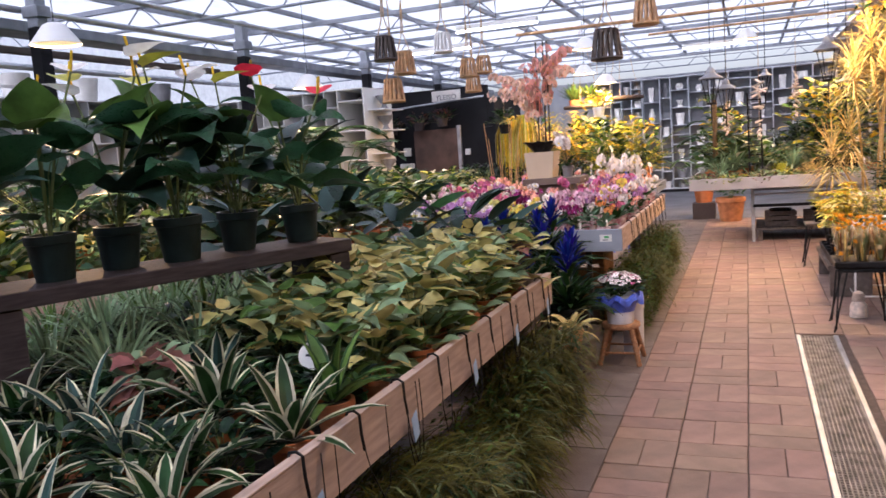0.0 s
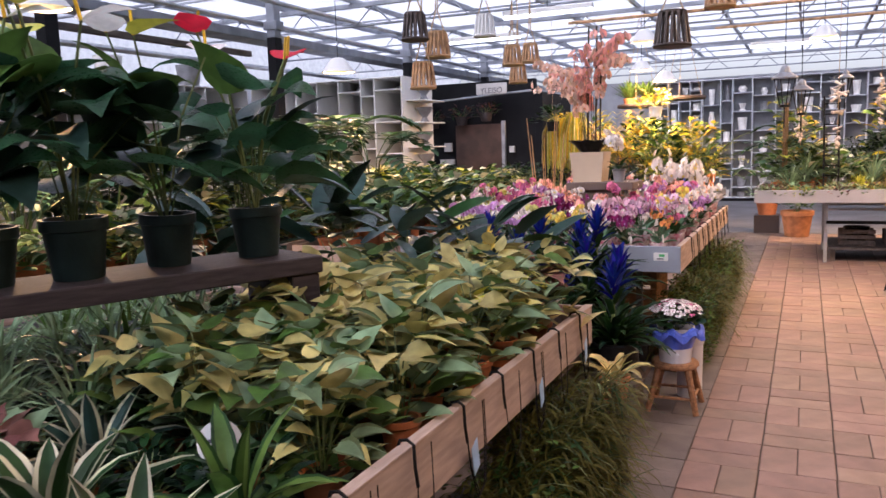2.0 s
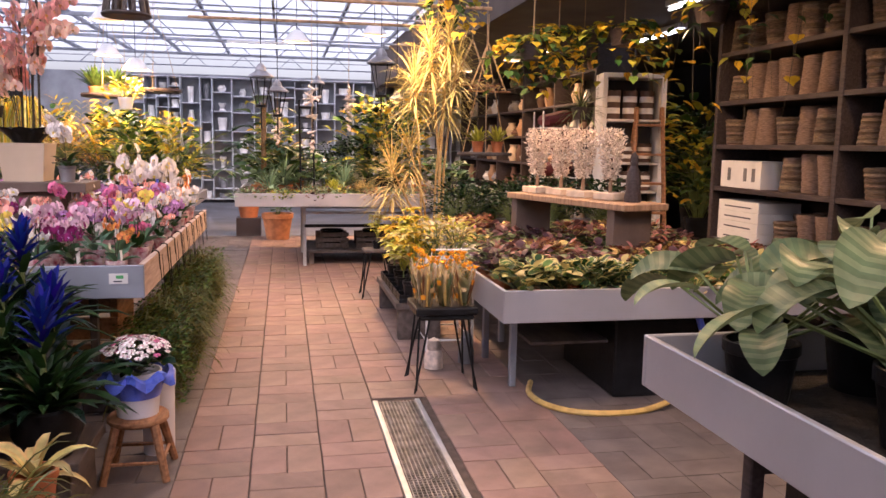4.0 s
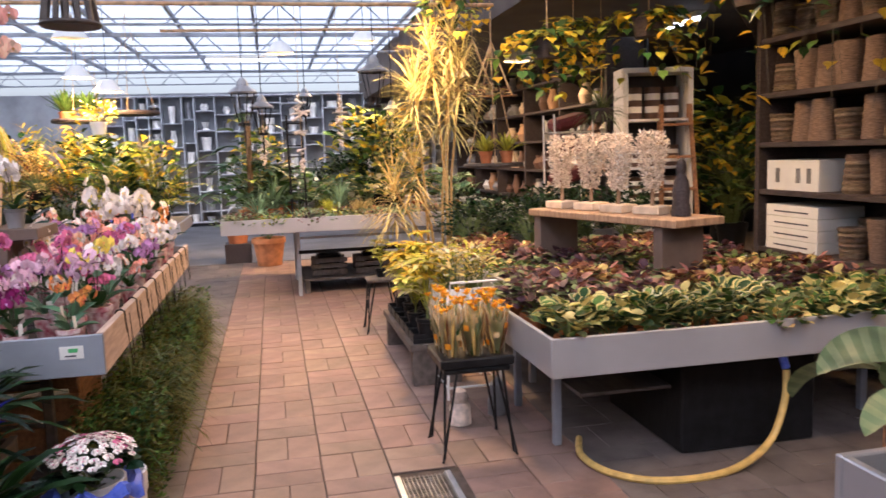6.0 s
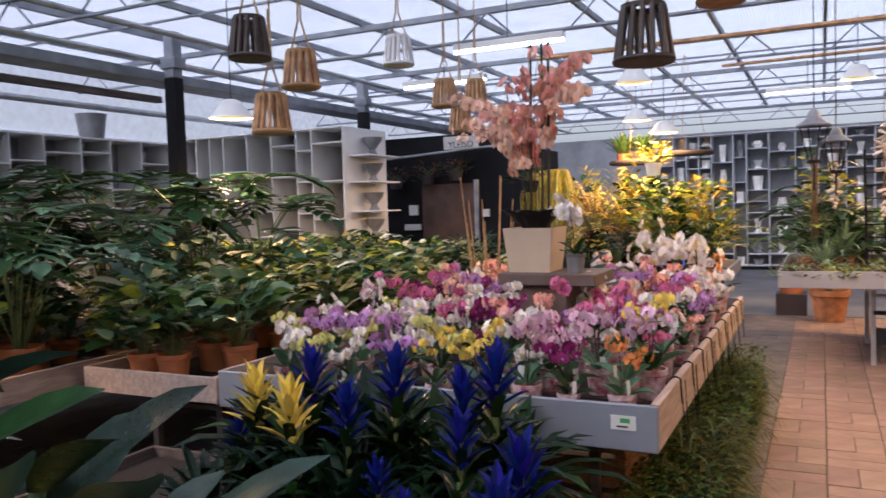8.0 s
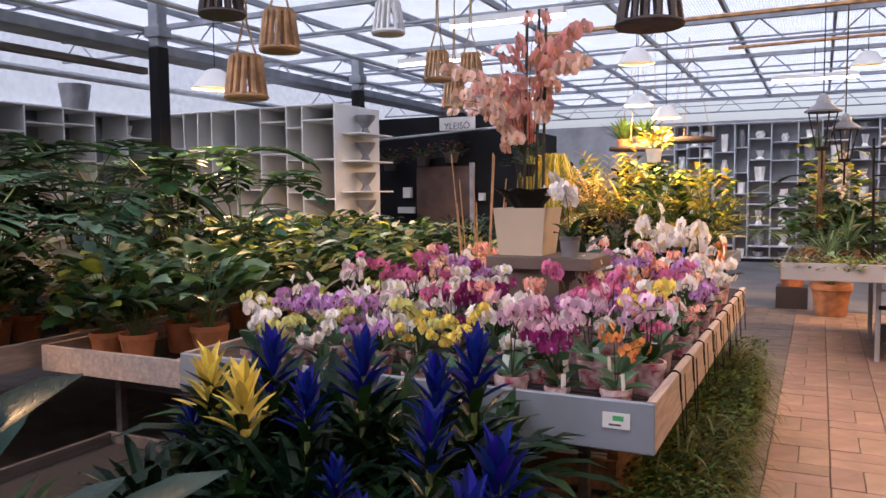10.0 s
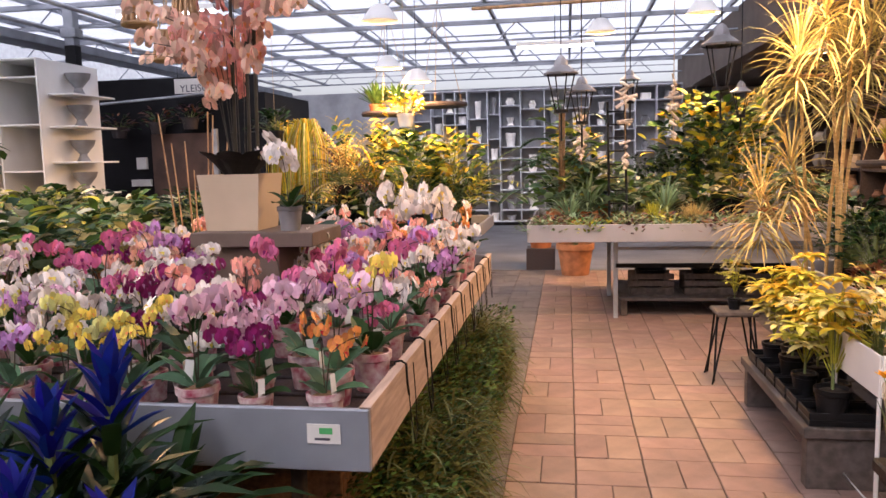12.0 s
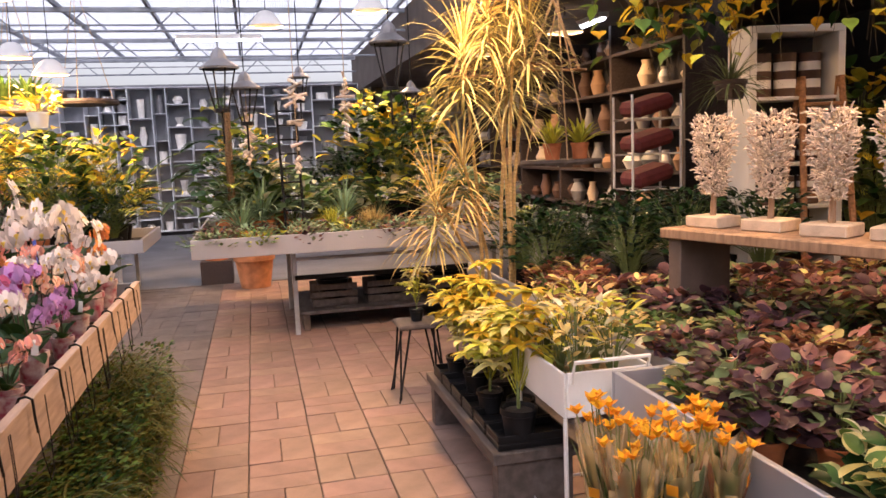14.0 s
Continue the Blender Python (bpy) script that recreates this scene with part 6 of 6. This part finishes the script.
for x in (1.84, 2.0):
    for y in (7.4, 7.56, 7.72):
        dp = thing("dried_plant", (x, y, 0.573), "straw-yellow wilting plant in clear pot", "potted plant", "straw-yellow plants in the trolley")
        part("pot", pot_mesh(0.055, 0.1, M_FILM), dp)
        part("foliage", bush(60, 0.13, 0.34, 0.07, 0.025, [L_STRAW, L_LIME, L_CREAM], int(x * 100 + y * 7), "lance", z=0.08, base=0.3), dp)

rb = thing("low_plant_bench", (0, 0, 0), "weathered low bench with trays of scheffleras", "bench")
part("top", Mesh().box((1.56, 7.64, 0.25), (1.95, 8.98, 0.3), M_GRWOOD), rb)
for y in (7.66, 8.88):
    part("leg", Mesh().box((1.58, y, 0), (1.93, y + 0.08, 0.249), M_GRWOOD), rb)
for k in range(6):
    tb = thing("nursery_tray", (1.75, 7.76 + 0.21 * k, 0.301), "black plastic nursery tray on low bench", "tray", "nursery trays")
    part("base", Mesh().box((-0.16, -0.095, 0), (0.16, 0.095, 0.03), M_BLACKPL, 0.004), tb)
    for a, b in (((-0.16, -0.095), (0.16, -0.085)), ((-0.16, 0.085), (0.16, 0.095)), ((-0.16, -0.084), (-0.15, 0.084)), ((0.15, -0.084), (0.16, 0.084))):
        part("rim", Mesh().box((*a, 0.031), (*b, 0.065), M_BLACKPL, 0.002), tb)

# console with four twig trees and a small statue
co = thing("console_table", (2.58, 8.06, 0.0), "brown wooden console standing on the bench", "table", turn=-73)
part("top", Mesh().box((0, -0.0, 1.13), (1.5, 0.42, 1.18), M_CONSOLE, 0.006), co)
part("leg_panel", Mesh().box((0.03, 0.03, 0.62), (0.11, 0.39, 1.129), M_GREYPAINT), co)
part("leg_panel", Mesh().box((1.28, 0.03, 0.62), (1.36, 0.39, 1.129), M_GREYPAINT), co)
CM = pose(2.58, 8.06, 0, 0, 0, -73)
for k, (u, v) in enumerate(((0.16, 0.2), (0.47, 0.22), (0.78, 0.2), (1.06, 0.24))):
    p = CM @ Vector((u, v, 1.181))
    t = thing("twig_tree", p, "decorative tree of bleached twigs on a pale block", "ornament", "twig trees on the console", turn=-73 + 4 * k)
    part("block", Mesh().box((-0.10, -0.085, 0), (0.10, 0.085, 0.055), M_STONE, 0.006), t)
    part("trunk", Mesh().tube([(0, 0, 0.05), (0.005, 0, 0.2)], 0.016, M_CONSOLE, 7, 0.012), t)
    rg, g = random.Random(600 + k), Mesh()
    for j in range(820):
        an, zz = rg.uniform(0, 6.28), rg.random()
        rr = (0.05 + 0.062 * min(1, zz * 1.5)) * math.sqrt(rg.uniform(0.1, 1)) * (0.86 + 0.14 * math.sin(an * 5 + k)) * (1 - 0.5 * max(0, zz - 0.8))
        q = Vector((rr * math.cos(an), rr * math.sin(an), 0.15 + 0.38 * zz))
        d = way(an + rg.uniform(-1, 1), rg.uniform(-0.3, 1.2)) * rg.uniform(0.018, 0.036)
        g.tube([q, q + d * 0.5 + Vector((0, 0, 0.004)), q + d], 0.0055, M_DRIED, 4, 0.003)
    part("twig_crown", g, t)
p = CM @ Vector((1.3, 0.25, 1.181))
tagged(new("statuette", Mesh().lathe([(0.001, 0), (0.06, 0), (0.064, 0.03), (0.05, 0.09), (0.056, 0.15), (0.045, 0.22), (0.024, 0.265), (0.032, 0.30), (0.026, 0.34), (0.001, 0.37)], M_DKWOOD, p, 14).data("statuette")), "dark grey stone statuette on the console", "statuette")

# white shelf unit behind
ws = thing("display_cabinet", (3.95, 9.3, 0), "white open display cabinet with striped pots", "cabinet", turn=-10)
for x in (0, 0.62):
    part("side", Mesh().box((x, 0, 0), (x + 0.05, 0.35, 2.3), M_WHITE), ws)
part("back", Mesh().box((0.051, 0.33, 0), (0.619, 0.35, 2.3), M_WALL), ws)
part("top", Mesh().box((0, 0, 2.301), (0.67, 0.35, 2.35), M_WHITE), ws)
for z in (0.8, 1.1, 1.4, 1.85):
    part("shelf_board", Mesh().box((0.051, 0.01, z), (0.619, 0.328, z + 0.025), M_WHITE), ws)
WM = pose(3.95, 9.3, 0, 0, 0, -10)
for z in (1.126, 1.426, 1.876):
    for x in (0.15, 0.33, 0.51):
        p = WM @ Vector((x, 0.17, z))
        hh = 0.3 if z > 1.8 else 0.2
        v = Mesh().lathe([(0.001, 0)] + [(0.075, hh * k / 5) for k in range(6)] + [(0.06, hh)], M_POTTERY_W, n=14)
        red = v.slot(M_RUST)
        v.k = [red if (n // 14) % 2 else 0 for n in range(len(v.f))]
        tagged(new("striped_pot", v.data("pot")), "brown and white striped cylinder pot in cabinet", "pot", "striped pots").matrix_world = pose(*p)

# dark shelving with rattan baskets; its face looks along -x
bs = thing("basket_shelf", (4.5, 8.05, 0), "tall dark wooden shelving stacked with rattan pots", "shelving")
ZS = (0.35, 0.79, 1.25, 1.62, 2.0, 2.42, 2.84)
for y in (0.0, -1.6, -3.2):
    part("upright", Mesh().box((0, y - 0.05, 0), (0.55, y, 3.05), M_DKWOOD), bs)
part("back_panel", Mesh().box((0.55, -3.25, 0), (0.58, 0, 3.05), M_DKWOOD), bs)
for z in ZS:
    part("shelf_board", Mesh().box((0.005, -1.599, z - 0.04), (0.549, -0.051, z), M_DKWOOD), bs)
    part("shelf_board", Mesh().box((0.005, -3.199, z - 0.04), (0.549, -1.651, z), M_DKWOOD), bs)
rg = random.Random(77)


def rattan_profile(r, h):
    prof = [(0.001, 0), (r * 0.78, 0)]
    for k in range(1, 13):
        prof += [(r * (0.78 + 0.22 * k / 12) + (0.006 if k % 2 else -0.002), h * k / 12)]
    return prof + [(r - 0.02, h), (r * 0.75, 0.03)]


RAT = [Mesh().lathe(rattan_profile(0.105, h), M_RATTAN, n=16).data("rattan_pot") for h in (0.3, 0.27, 0.22)]
for z in ZS[:-1]:
    y = 7.9
    if z in (0.79, 1.25):
        y = 7.1
    while y > 4.95:
        if not (6.3 < y < 6.52):
            b = tagged(new("rattan_pot", RAT[rg.randrange(3)]), "brown woven rattan plant pot on dark shelf", "basket", "rattan pots")
            if rg.random() < 0.6:
                top = max(v.co.z for v in b.data.vertices)
                b.matrix_world = pose(4.64 + rg.uniform(0, 0.06), y, z + 0.001 + top, 180, 0, rg.uniform(0, 360))
            else:
                b.matrix_world = pose(4.64 + rg.uniform(0, 0.06), y, z + 0.001, rg.uniform(-3, 3), 0, rg.uniform(0, 360))
            if rg.random() < 0.6:
                b2 = tagged(new("rattan_pot", RAT[rg.randrange(3)]), "brown woven rattan plant pot on dark shelf", "basket", "rattan pots")
                b2.matrix_world = pose(4.88, y + 0.08, z + 0.001, 0, 0, rg.uniform(0, 360))
        y -= 0.232
for z, hh, nn in ((0.791, 0.085, 4), (1.251, 0.23, 1)):
    for k in range(nn):
        c = thing("carton", (4.53, 7.33, z + k * (hh + 0.002)), "white printed carton on the dark shelf", "box", "white cartons")
        part("box", Mesh().box((0, 0, 0), (0.4, 0.6, hh), M_PAPER, 0.003), c)
        if nn == 4:
            part("print", Mesh().box((-0.0015, 0.1, 0.03), (-0.0002, 0.5, 0.042), M_INK, 0.0002), c)
        else:
            for yy in (0.08, 0.2, 0.44):
                part("print", Mesh().box((-0.0015, yy, 0.06), (-0.0002, yy + 0.05, 0.17), M_POTTERY, 0.0002), c)

# long pottery shelving of the covered shop, facing -x
ps = thing("pottery_shelf", (4.75, 19.5, 0), "long dark shelving of vases and ornaments", "shelving")
for k in range(6):
    part("upright", Mesh().box((0, -1.6 * k - 0.05, 0), (0.5, -1.6 * k, 2.95), M_DKWOOD), ps)
part("back_panel", Mesh().box((0.5, -8.1, 0), (0.53, 0, 2.95), M_WALL), ps)
for z in (0.4, 0.85, 1.3, 1.75, 2.2, 2.62):
    for k in range(5):
        part("shelf_board", Mesh().box((0.003, -1.6 * k - 1.599, z - 0.035), (0.499, -1.6 * k - 0.051, z), M_DKWOOD), ps)
    y = 19.3
    while y > 11.6:
        r, hh = rg.uniform(0.06, 0.13), rg.uniform(0.14, 0.34)
        pm = rg.choice([M_POTTERY_W, M_POTTERY, M_CARD, M_POTTERY, M_BEIGE, M_RUST])
        if (19.5 - y) % 1.6 > 0.2:
            tagged(new("vase", Mesh().lathe([(0.001, 0), (r * 0.6, 0), (r, hh * 0.45), (r * 0.5, hh * 0.85), (r * 0.62, hh), (r * 0.5, hh * 0.97)], pm, (4.93, y, z + 0.001), 12).data("vase")), "stoneware vase on the long dark shelf", "vase", "vases on the long shelf")
        y -= rg.uniform(0.26, 0.5)
# cushions on a wire rack
rk = thing("cushion_rack", (3.75, 10.6, 0), "white wire rack with dark red cushions", "rack")
for x in (0, 0.45):
    for y in (0, 0.35):
        part("upright", Mesh().tube([(x, y, 0), (x, y, 2.0)], 0.011, M_WHITE, 6), rk)
for k, z in enumerate((1.2, 1.5, 1.8)):
    part("wire_shelf", Mesh().tube([(0, 0, z), (0.45, 0, z), (0.45, 0.35, z), (0, 0.35, z), (0, 0, z)], 0.008, M_WHITE, 5), rk)
    part("cushion", Mesh().box((-0.2, -0.15, -0.065), (0.2, 0.15, 0.065), M_RED, 0.04, pose(0.225, 0.18, z + 0.12, 4, -14, 6)), rk, "dark red cushion")

# hanging tray with two small plants
ht = thing("hanging_board", (2.9, 10.1, 1.46), "dark round hanging board on ropes", "tray")
part("disc", Mesh().lathe([(0.001, 0), (0.3, 0), (0.31, 0.02), (0.3, 0.04), (0.001, 0.04)], M_GRWOOD, n=24), ht)
for an in (0.3, 2.4, 4.5):
    part("rope", Mesh().tube([(0.28 * math.cos(an), 0.28 * math.sin(an), 0.04), (0, 0, 1.2), (0, 0, 2.25)], 0.006, M_ROPE, 5), ht)
for x in (2.8, 3.02):
    c = thing("potted_fern", (x, 10.02, 1.501), "small yellow-green plant in orange pot", "potted plant", "plants on the hanging board")
    part("pot", pot_mesh(0.065, 0.12, M_TERRA), c)
    part("foliage", rosette(26, 0.24, 0.035, L_LIME, 0.1, (0.5, 1.4), 1.0, seed=int(x * 50)), c)
for x, y, z in ((2.5, 10.9, 2.2), (2.95, 11.0, 2.3), (3.02, 10.5, 2.2)):
    mc = thing("macrame_hanger", (x, y, z), "triangular jute macrame hanger with dried flowers", "hanger", "macrame hangers")
    for s in (-1, 1):
        part("rope", Mesh().tube([(0, 0, 0.55), (s * 0.22, 0, 0)], 0.012, M_ROPE, 5), mc)
    part("rod", Mesh().tube([(-0.28, 0, 0), (0.28, 0, 0)], 0.012, M_WOOD, 6), mc)
    part("cord", Mesh().tube([(0, 0, 0.55), (0, 0, (ROOF + 0.08 if x < 3 else 3.08) - z)], 0.006, M_ROPE, 4), mc)
    part("clump", bush(60, 0.22, 0.14, 0.08, 0.03, [L_RUST, L_PINK, L_STRAW], int(x * 33), "lance", False, -0.06), mc)

# tall cane dracaena
cd = thing("cane_dracaena", (2.18, 9.45, 0.0), "tall yellow-lit dracaena with bare canes", "potted plant")
part("pot", pot_mesh(0.2, 0.34, M_BLACKPL), cd)
part("soil", soil_mesh(0.18, 0.3), cd)
for k, (tx_, ty, tz, n, ln) in enumerate(((-0.03, 0.0, 2.55, 50, 0.48), (0.14, 0.1, 2.18, 56, 0.5), (-0.2, -0.02, 2.25, 50, 0.45), (-0.42, -0.05, 1.32, 46, 0.45), (0.16, 0.0, 2.75, 44, 0.45), (0.22, -0.08, 2.4, 40, 0.42), (-0.25, -0.1, 1.55, 40, 0.42))):
    bx, by = 0.1 * math.cos(k * 1.3), 0.08 * math.sin(k * 1.3)
    part("cane", Mesh().tube([(bx, by, 0.3), (bx + (tx_ - bx) * 0.25, by, 0.3 + (tz - 0.3) * 0.5), (tx_, ty, tz)], 0.014, M_CANE, 7, 0.010), cd)
    h, rg = Mesh(), random.Random(700 + k)
    for q in range(int(n * 2.4)):
        u = q / (n * 2.4)
        an = q * 2.4 + rg.uniform(-0.3, 0.3)
        leaf(h, (0.012 * math.cos(an), 0.012 * math.sin(an), -0.34 + 0.36 * u), way(an, -0.35 + 1.75 * u * u + rg.uniform(-0.2, 0.2)), ln * rg.uniform(0.65, 1.1), 0.0125, (L_GOLD if k % 3 else L_STRAW) if rg.random() < 0.8 else L_SYN, rg.uniform(0.9, 2.0), 5, "lance", None, 0.35, 0, rg)
    part("leaf_head", h, cd).matrix_basis = pose(tx_, ty, tz)

# hanging pothos above the console
for k, (x, y, z) in enumerate(((2.95, 8.6, 2.36), (3.3, 8.9, 2.5), (3.75, 8.4, 2.5), (2.3, 9.3, 2.95), (4.15, 7.6, 2.6), (3.4, 5.6, 2.5), (4.1, 6.6, 2.8))):
    po = thing("hanging_pothos", (x, y, z), "trailing yellow-green pothos in a dark hanging basket", "potted plant", "hanging pothos")
    part("basket", pot_mesh(0.14, 0.16, M_DKWOOD), po)
    rg, g = random.Random(740 + k), Mesh()
    for j in range(24 if k < 4 else 5):
        an, rr = rg.uniform(0, 6.28), rg.uniform(0.12, 0.46)
        ln = rg.uniform(0.1, 0.5) if k < 4 else rg.uniform(0.3, 1.0)
        pts = [Vector((0.08 * math.cos(an), 0.08 * math.sin(an), 0.15)), Vector((0.6 * rr * math.cos(an), 0.6 * rr * math.sin(an), 0.22)), Vector((rr * math.cos(an), rr * math.sin(an), 0.05)), Vector((rr * math.cos(an + 0.5), rr * 1.15 * math.sin(an + 0.5), -ln))]
        g.tube(pts, 0.0016, M_STEM, 3)
        for q in range(9):
            s = 0.3 + 2.7 * q / 9
            i = min(2, int(s))
            p = pts[i].lerp(pts[i + 1], s - i)
            leaf(g, p, way(an + rg.uniform(-1.6, 1.6), rg.uniform(-0.9, 0.2)), rg.uniform(0.07, 0.125), rg.uniform(0.06, 0.095), rg.choice([L_YELLOW, L_YELLOW, L_LIME, L_LIGHT, L_GREEN]), 0.7, 4, "heart", None, 0.25, 0, rg)
    part("vine_tangle", g, po)
    part("cord", Mesh().tube([(0, 0, 0.14), (0, 0, (ROOF + 0.08 if x < 3 else 3.08) - z)], 0.006, M_ROPE, 4), po)

# grey spiky plant under the pothos, potted shrubs by the stairs
for x, y, z, k in ((3.6, 9.0, 1.85, 0),):
    po = thing("hanging_tillandsia", (x, y, z), "grey-green spiky hanging plant", "potted plant")
    part("basket", pot_mesh(0.1, 0.12, M_DKWOOD), po)
    part("foliage", rosette(90, 0.36, 0.012, L_SEDUM, 0.08, (-0.4, 1.3), 1.5, seed=760), po)
    part("cord", Mesh().tube([(0, 0, 0.1), (0, 0, 3.08 - z)], 0.005, M_ROPE, 4), po)
for x, y, s in ((5.6, 10.2, 1.25), (5.3, 9.6, 1.0), (6.4, 10.0, 1.3)):
    put("yellowbush", x, y, 0.55, s)
pd = thing("plant_podium", (0, 0, 0), "brown board podium under large shrubs", "podium")
part("top", Mesh().box((4.9, 9.2, 0.5), (7.0, 10.8, 0.548), M_GRWOOD), pd)
for x in (4.95, 6.9):
    part("leg", Mesh().box((x, 9.3, 0), (x + 0.08, 10.7, 0.499), M_GRWOOD), pd)
sl = thing("step_ladder", (4.35, 8.9, 0), "brown wooden step ladder", "ladder", turn=-15)
for s in (-1, 1):
    part("rail", Mesh().tube([(s * 0.2, 0, 0), (s * 0.13, 0.3, 2.0)], 0.022, M_WOOD, 6), sl)
    part("rear_rail", Mesh().tube([(s * 0.2, 0.75, 0), (s * 0.13, 0.34, 2.0)], 0.018, M_WOOD, 6), sl)
for k in range(6):
    z = 0.3 + 0.3 * k
    part("tread", Mesh().box((-0.19 + 0.01 * k, 0.15 * z - 0.05, z), (0.19 - 0.01 * k, 0.15 * z + 0.07, z + 0.025), M_WOOD), sl)

# under the benches
db = thing("black_crate", (2.72, 6.02, 0), "large black plastic crate under the bench", "crate")
part("shell", Mesh().box((0, 0, 0), (0.8, 0.9, 0.5), M_BLACKPL, 0.01), db)
part("rim", Mesh().box((-0.015, -0.015, 0.5), (0.815, 0.915, 0.53), M_BLACKPL, 0.006), db)
ho = thing("garden_hose", (0, 0, 0), "yellow garden hose looping on the pavers", "hose")
hp = [(2.28, 6.35, 0.02), (2.2, 6.12, 0.02), (2.25, 5.88, 0.018), (2.45, 5.72, 0.018), (2.8, 5.72, 0.02), (3.08, 5.8, 0.1), (3.2, 5.84, 0.3), (3.22, 5.86, 0.48)]
pts = []
for i in range(len(hp) - 1):
    p0, p1, p2, p3 = [Vector(hp[max(0, min(len(hp) - 1, j))]) for j in (i - 1, i, i + 1, i + 2)]
    for k in range(6):
        t = k / 6
        pts.append(0.5 * ((2 * p1) + (p2 - p0) * t + (2 * p0 - 5 * p1 + 4 * p2 - p3) * t * t + (3 * p1 - p0 - 3 * p2 + p3) * t ** 3))
part("hose", Mesh().tube(pts, 0.019, M_HOSE, 8), ho)
part("nozzle", Mesh().tube([(3.22, 5.86, 0.47), (3.2, 5.87, 0.54)], 0.022, M_BLUEFILM, 8), ho, "blue hose coupling")
for x, y in ((2.35, 3.5), (2.3, 2.2)):
    bl = thing("black_block", (x, y, 0), "black block pedestal below the calathea bench", "pedestal", "black pedestals")
    part("block", Mesh().box((-0.13, -0.13, 0), (0.13, 0.13, 0.6), M_BLACKPL, 0.01), bl)
    part("cap", Mesh().box((-0.2, -0.2, 0.601), (0.2, 0.2, 0.66), M_BLACKPL, 0.01), bl)
for k, (x, y) in enumerate(((3.55, 5.2), (3.7, 5.5))):
    wb = thing("wire_basket", (x, y, 0), "brown wire basket under the tables", "basket", "wire baskets")
    for j in range(7):
        z = 0.03 + 0.07 * j
        part("hoop", Mesh().tube([(0.15 * math.cos(a * 0.5236), 0.15 * math.sin(a * 0.5236), z) for a in range(13)], 0.004, M_WOOD, 4), wb)
    for j in range(8):
        an = j * 0.785
        part("wire", Mesh().tube([(0.15 * math.cos(an), 0.15 * math.sin(an), 0), (0.15 * math.cos(an), 0.15 * math.sin(an), 0.46)], 0.004, M_WOOD, 4), wb)
rp = thing("brown_pot", (2.05, 2.05, 0.882), "glossy brown plastic pot on bench", "pot")
part("pot", pot_mesh(0.09, 0.17, M_TERRA), rp)

# ---------------------------------------------------------------- pavers, laid in pairs that turn by a right angle
SQ, GAP = 0.345, 0.005
PA = Mesh().box((-SQ / 2 + GAP, GAP / 2, -0.01), (SQ / 2 - GAP, SQ / 2 - GAP / 2, 0.0), M_PAVE, 0.004).data("paver")
rest, grey = Mesh(), Mesh()
near = []
pr = random.Random(12)
i0, i1, j0, j1 = -31, 22, -11, 43
for i in range(i0, i1):
    for j in range(j0, j1):
        cx, cy = 1.205 - SQ / 2 + SQ * i, 0.02 + SQ * (j + 0.5)
        if cy + SQ / 2 > 14.9:
            continue
        if 1.2 < cx < 1.52 and 0.1 < cy < 6.2:
            continue
        for s in (0, 1):
            if (i + j) % 2:
                a, b = (cx - SQ / 2, cy - SQ / 2 + s * SQ / 2), (cx + SQ / 2, cy + s * SQ / 2)
            else:
                a, b = (cx - SQ / 2 + s * SQ / 2, cy - SQ / 2), (cx + s * SQ / 2, cy + SQ / 2)
            if 0.2 < cx < 1.9 and 3.1 < cy < 13.6 and len(near) < 300:
                near.append((cx, cy, (i + j) % 2, s))
            else:
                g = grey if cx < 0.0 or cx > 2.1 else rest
                z = pr.uniform(-0.003, 0.001)
                e = GAP / 2
                g.add([(a[0] + e, a[1] + e, z), (b[0] - e, a[1] + e, z), (b[0] - e, b[1] - e, z), (a[0] + e, b[1] - e, z), (a[0], a[1], z - 0.008), (b[0], a[1], z - 0.008), (b[0], b[1], z - 0.008), (a[0], b[1], z - 0.008)],
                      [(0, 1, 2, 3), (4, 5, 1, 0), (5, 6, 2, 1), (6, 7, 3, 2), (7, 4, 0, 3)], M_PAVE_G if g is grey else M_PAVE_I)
tagged(part("pavers", rest, floor), kind="stuff")
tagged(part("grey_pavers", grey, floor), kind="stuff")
for cx, cy, flat, s in near:
    o = new("paver", PA)
    o.parent = floor
    o.matrix_basis = pose(cx, cy, pr.uniform(-0.003, 0.001), pr.uniform(-0.25, 0.25), pr.uniform(-0.25, 0.25), 0 if flat else 90) @ Matrix.Translation((0, -SQ / 2 if s == 0 else 0, 0))
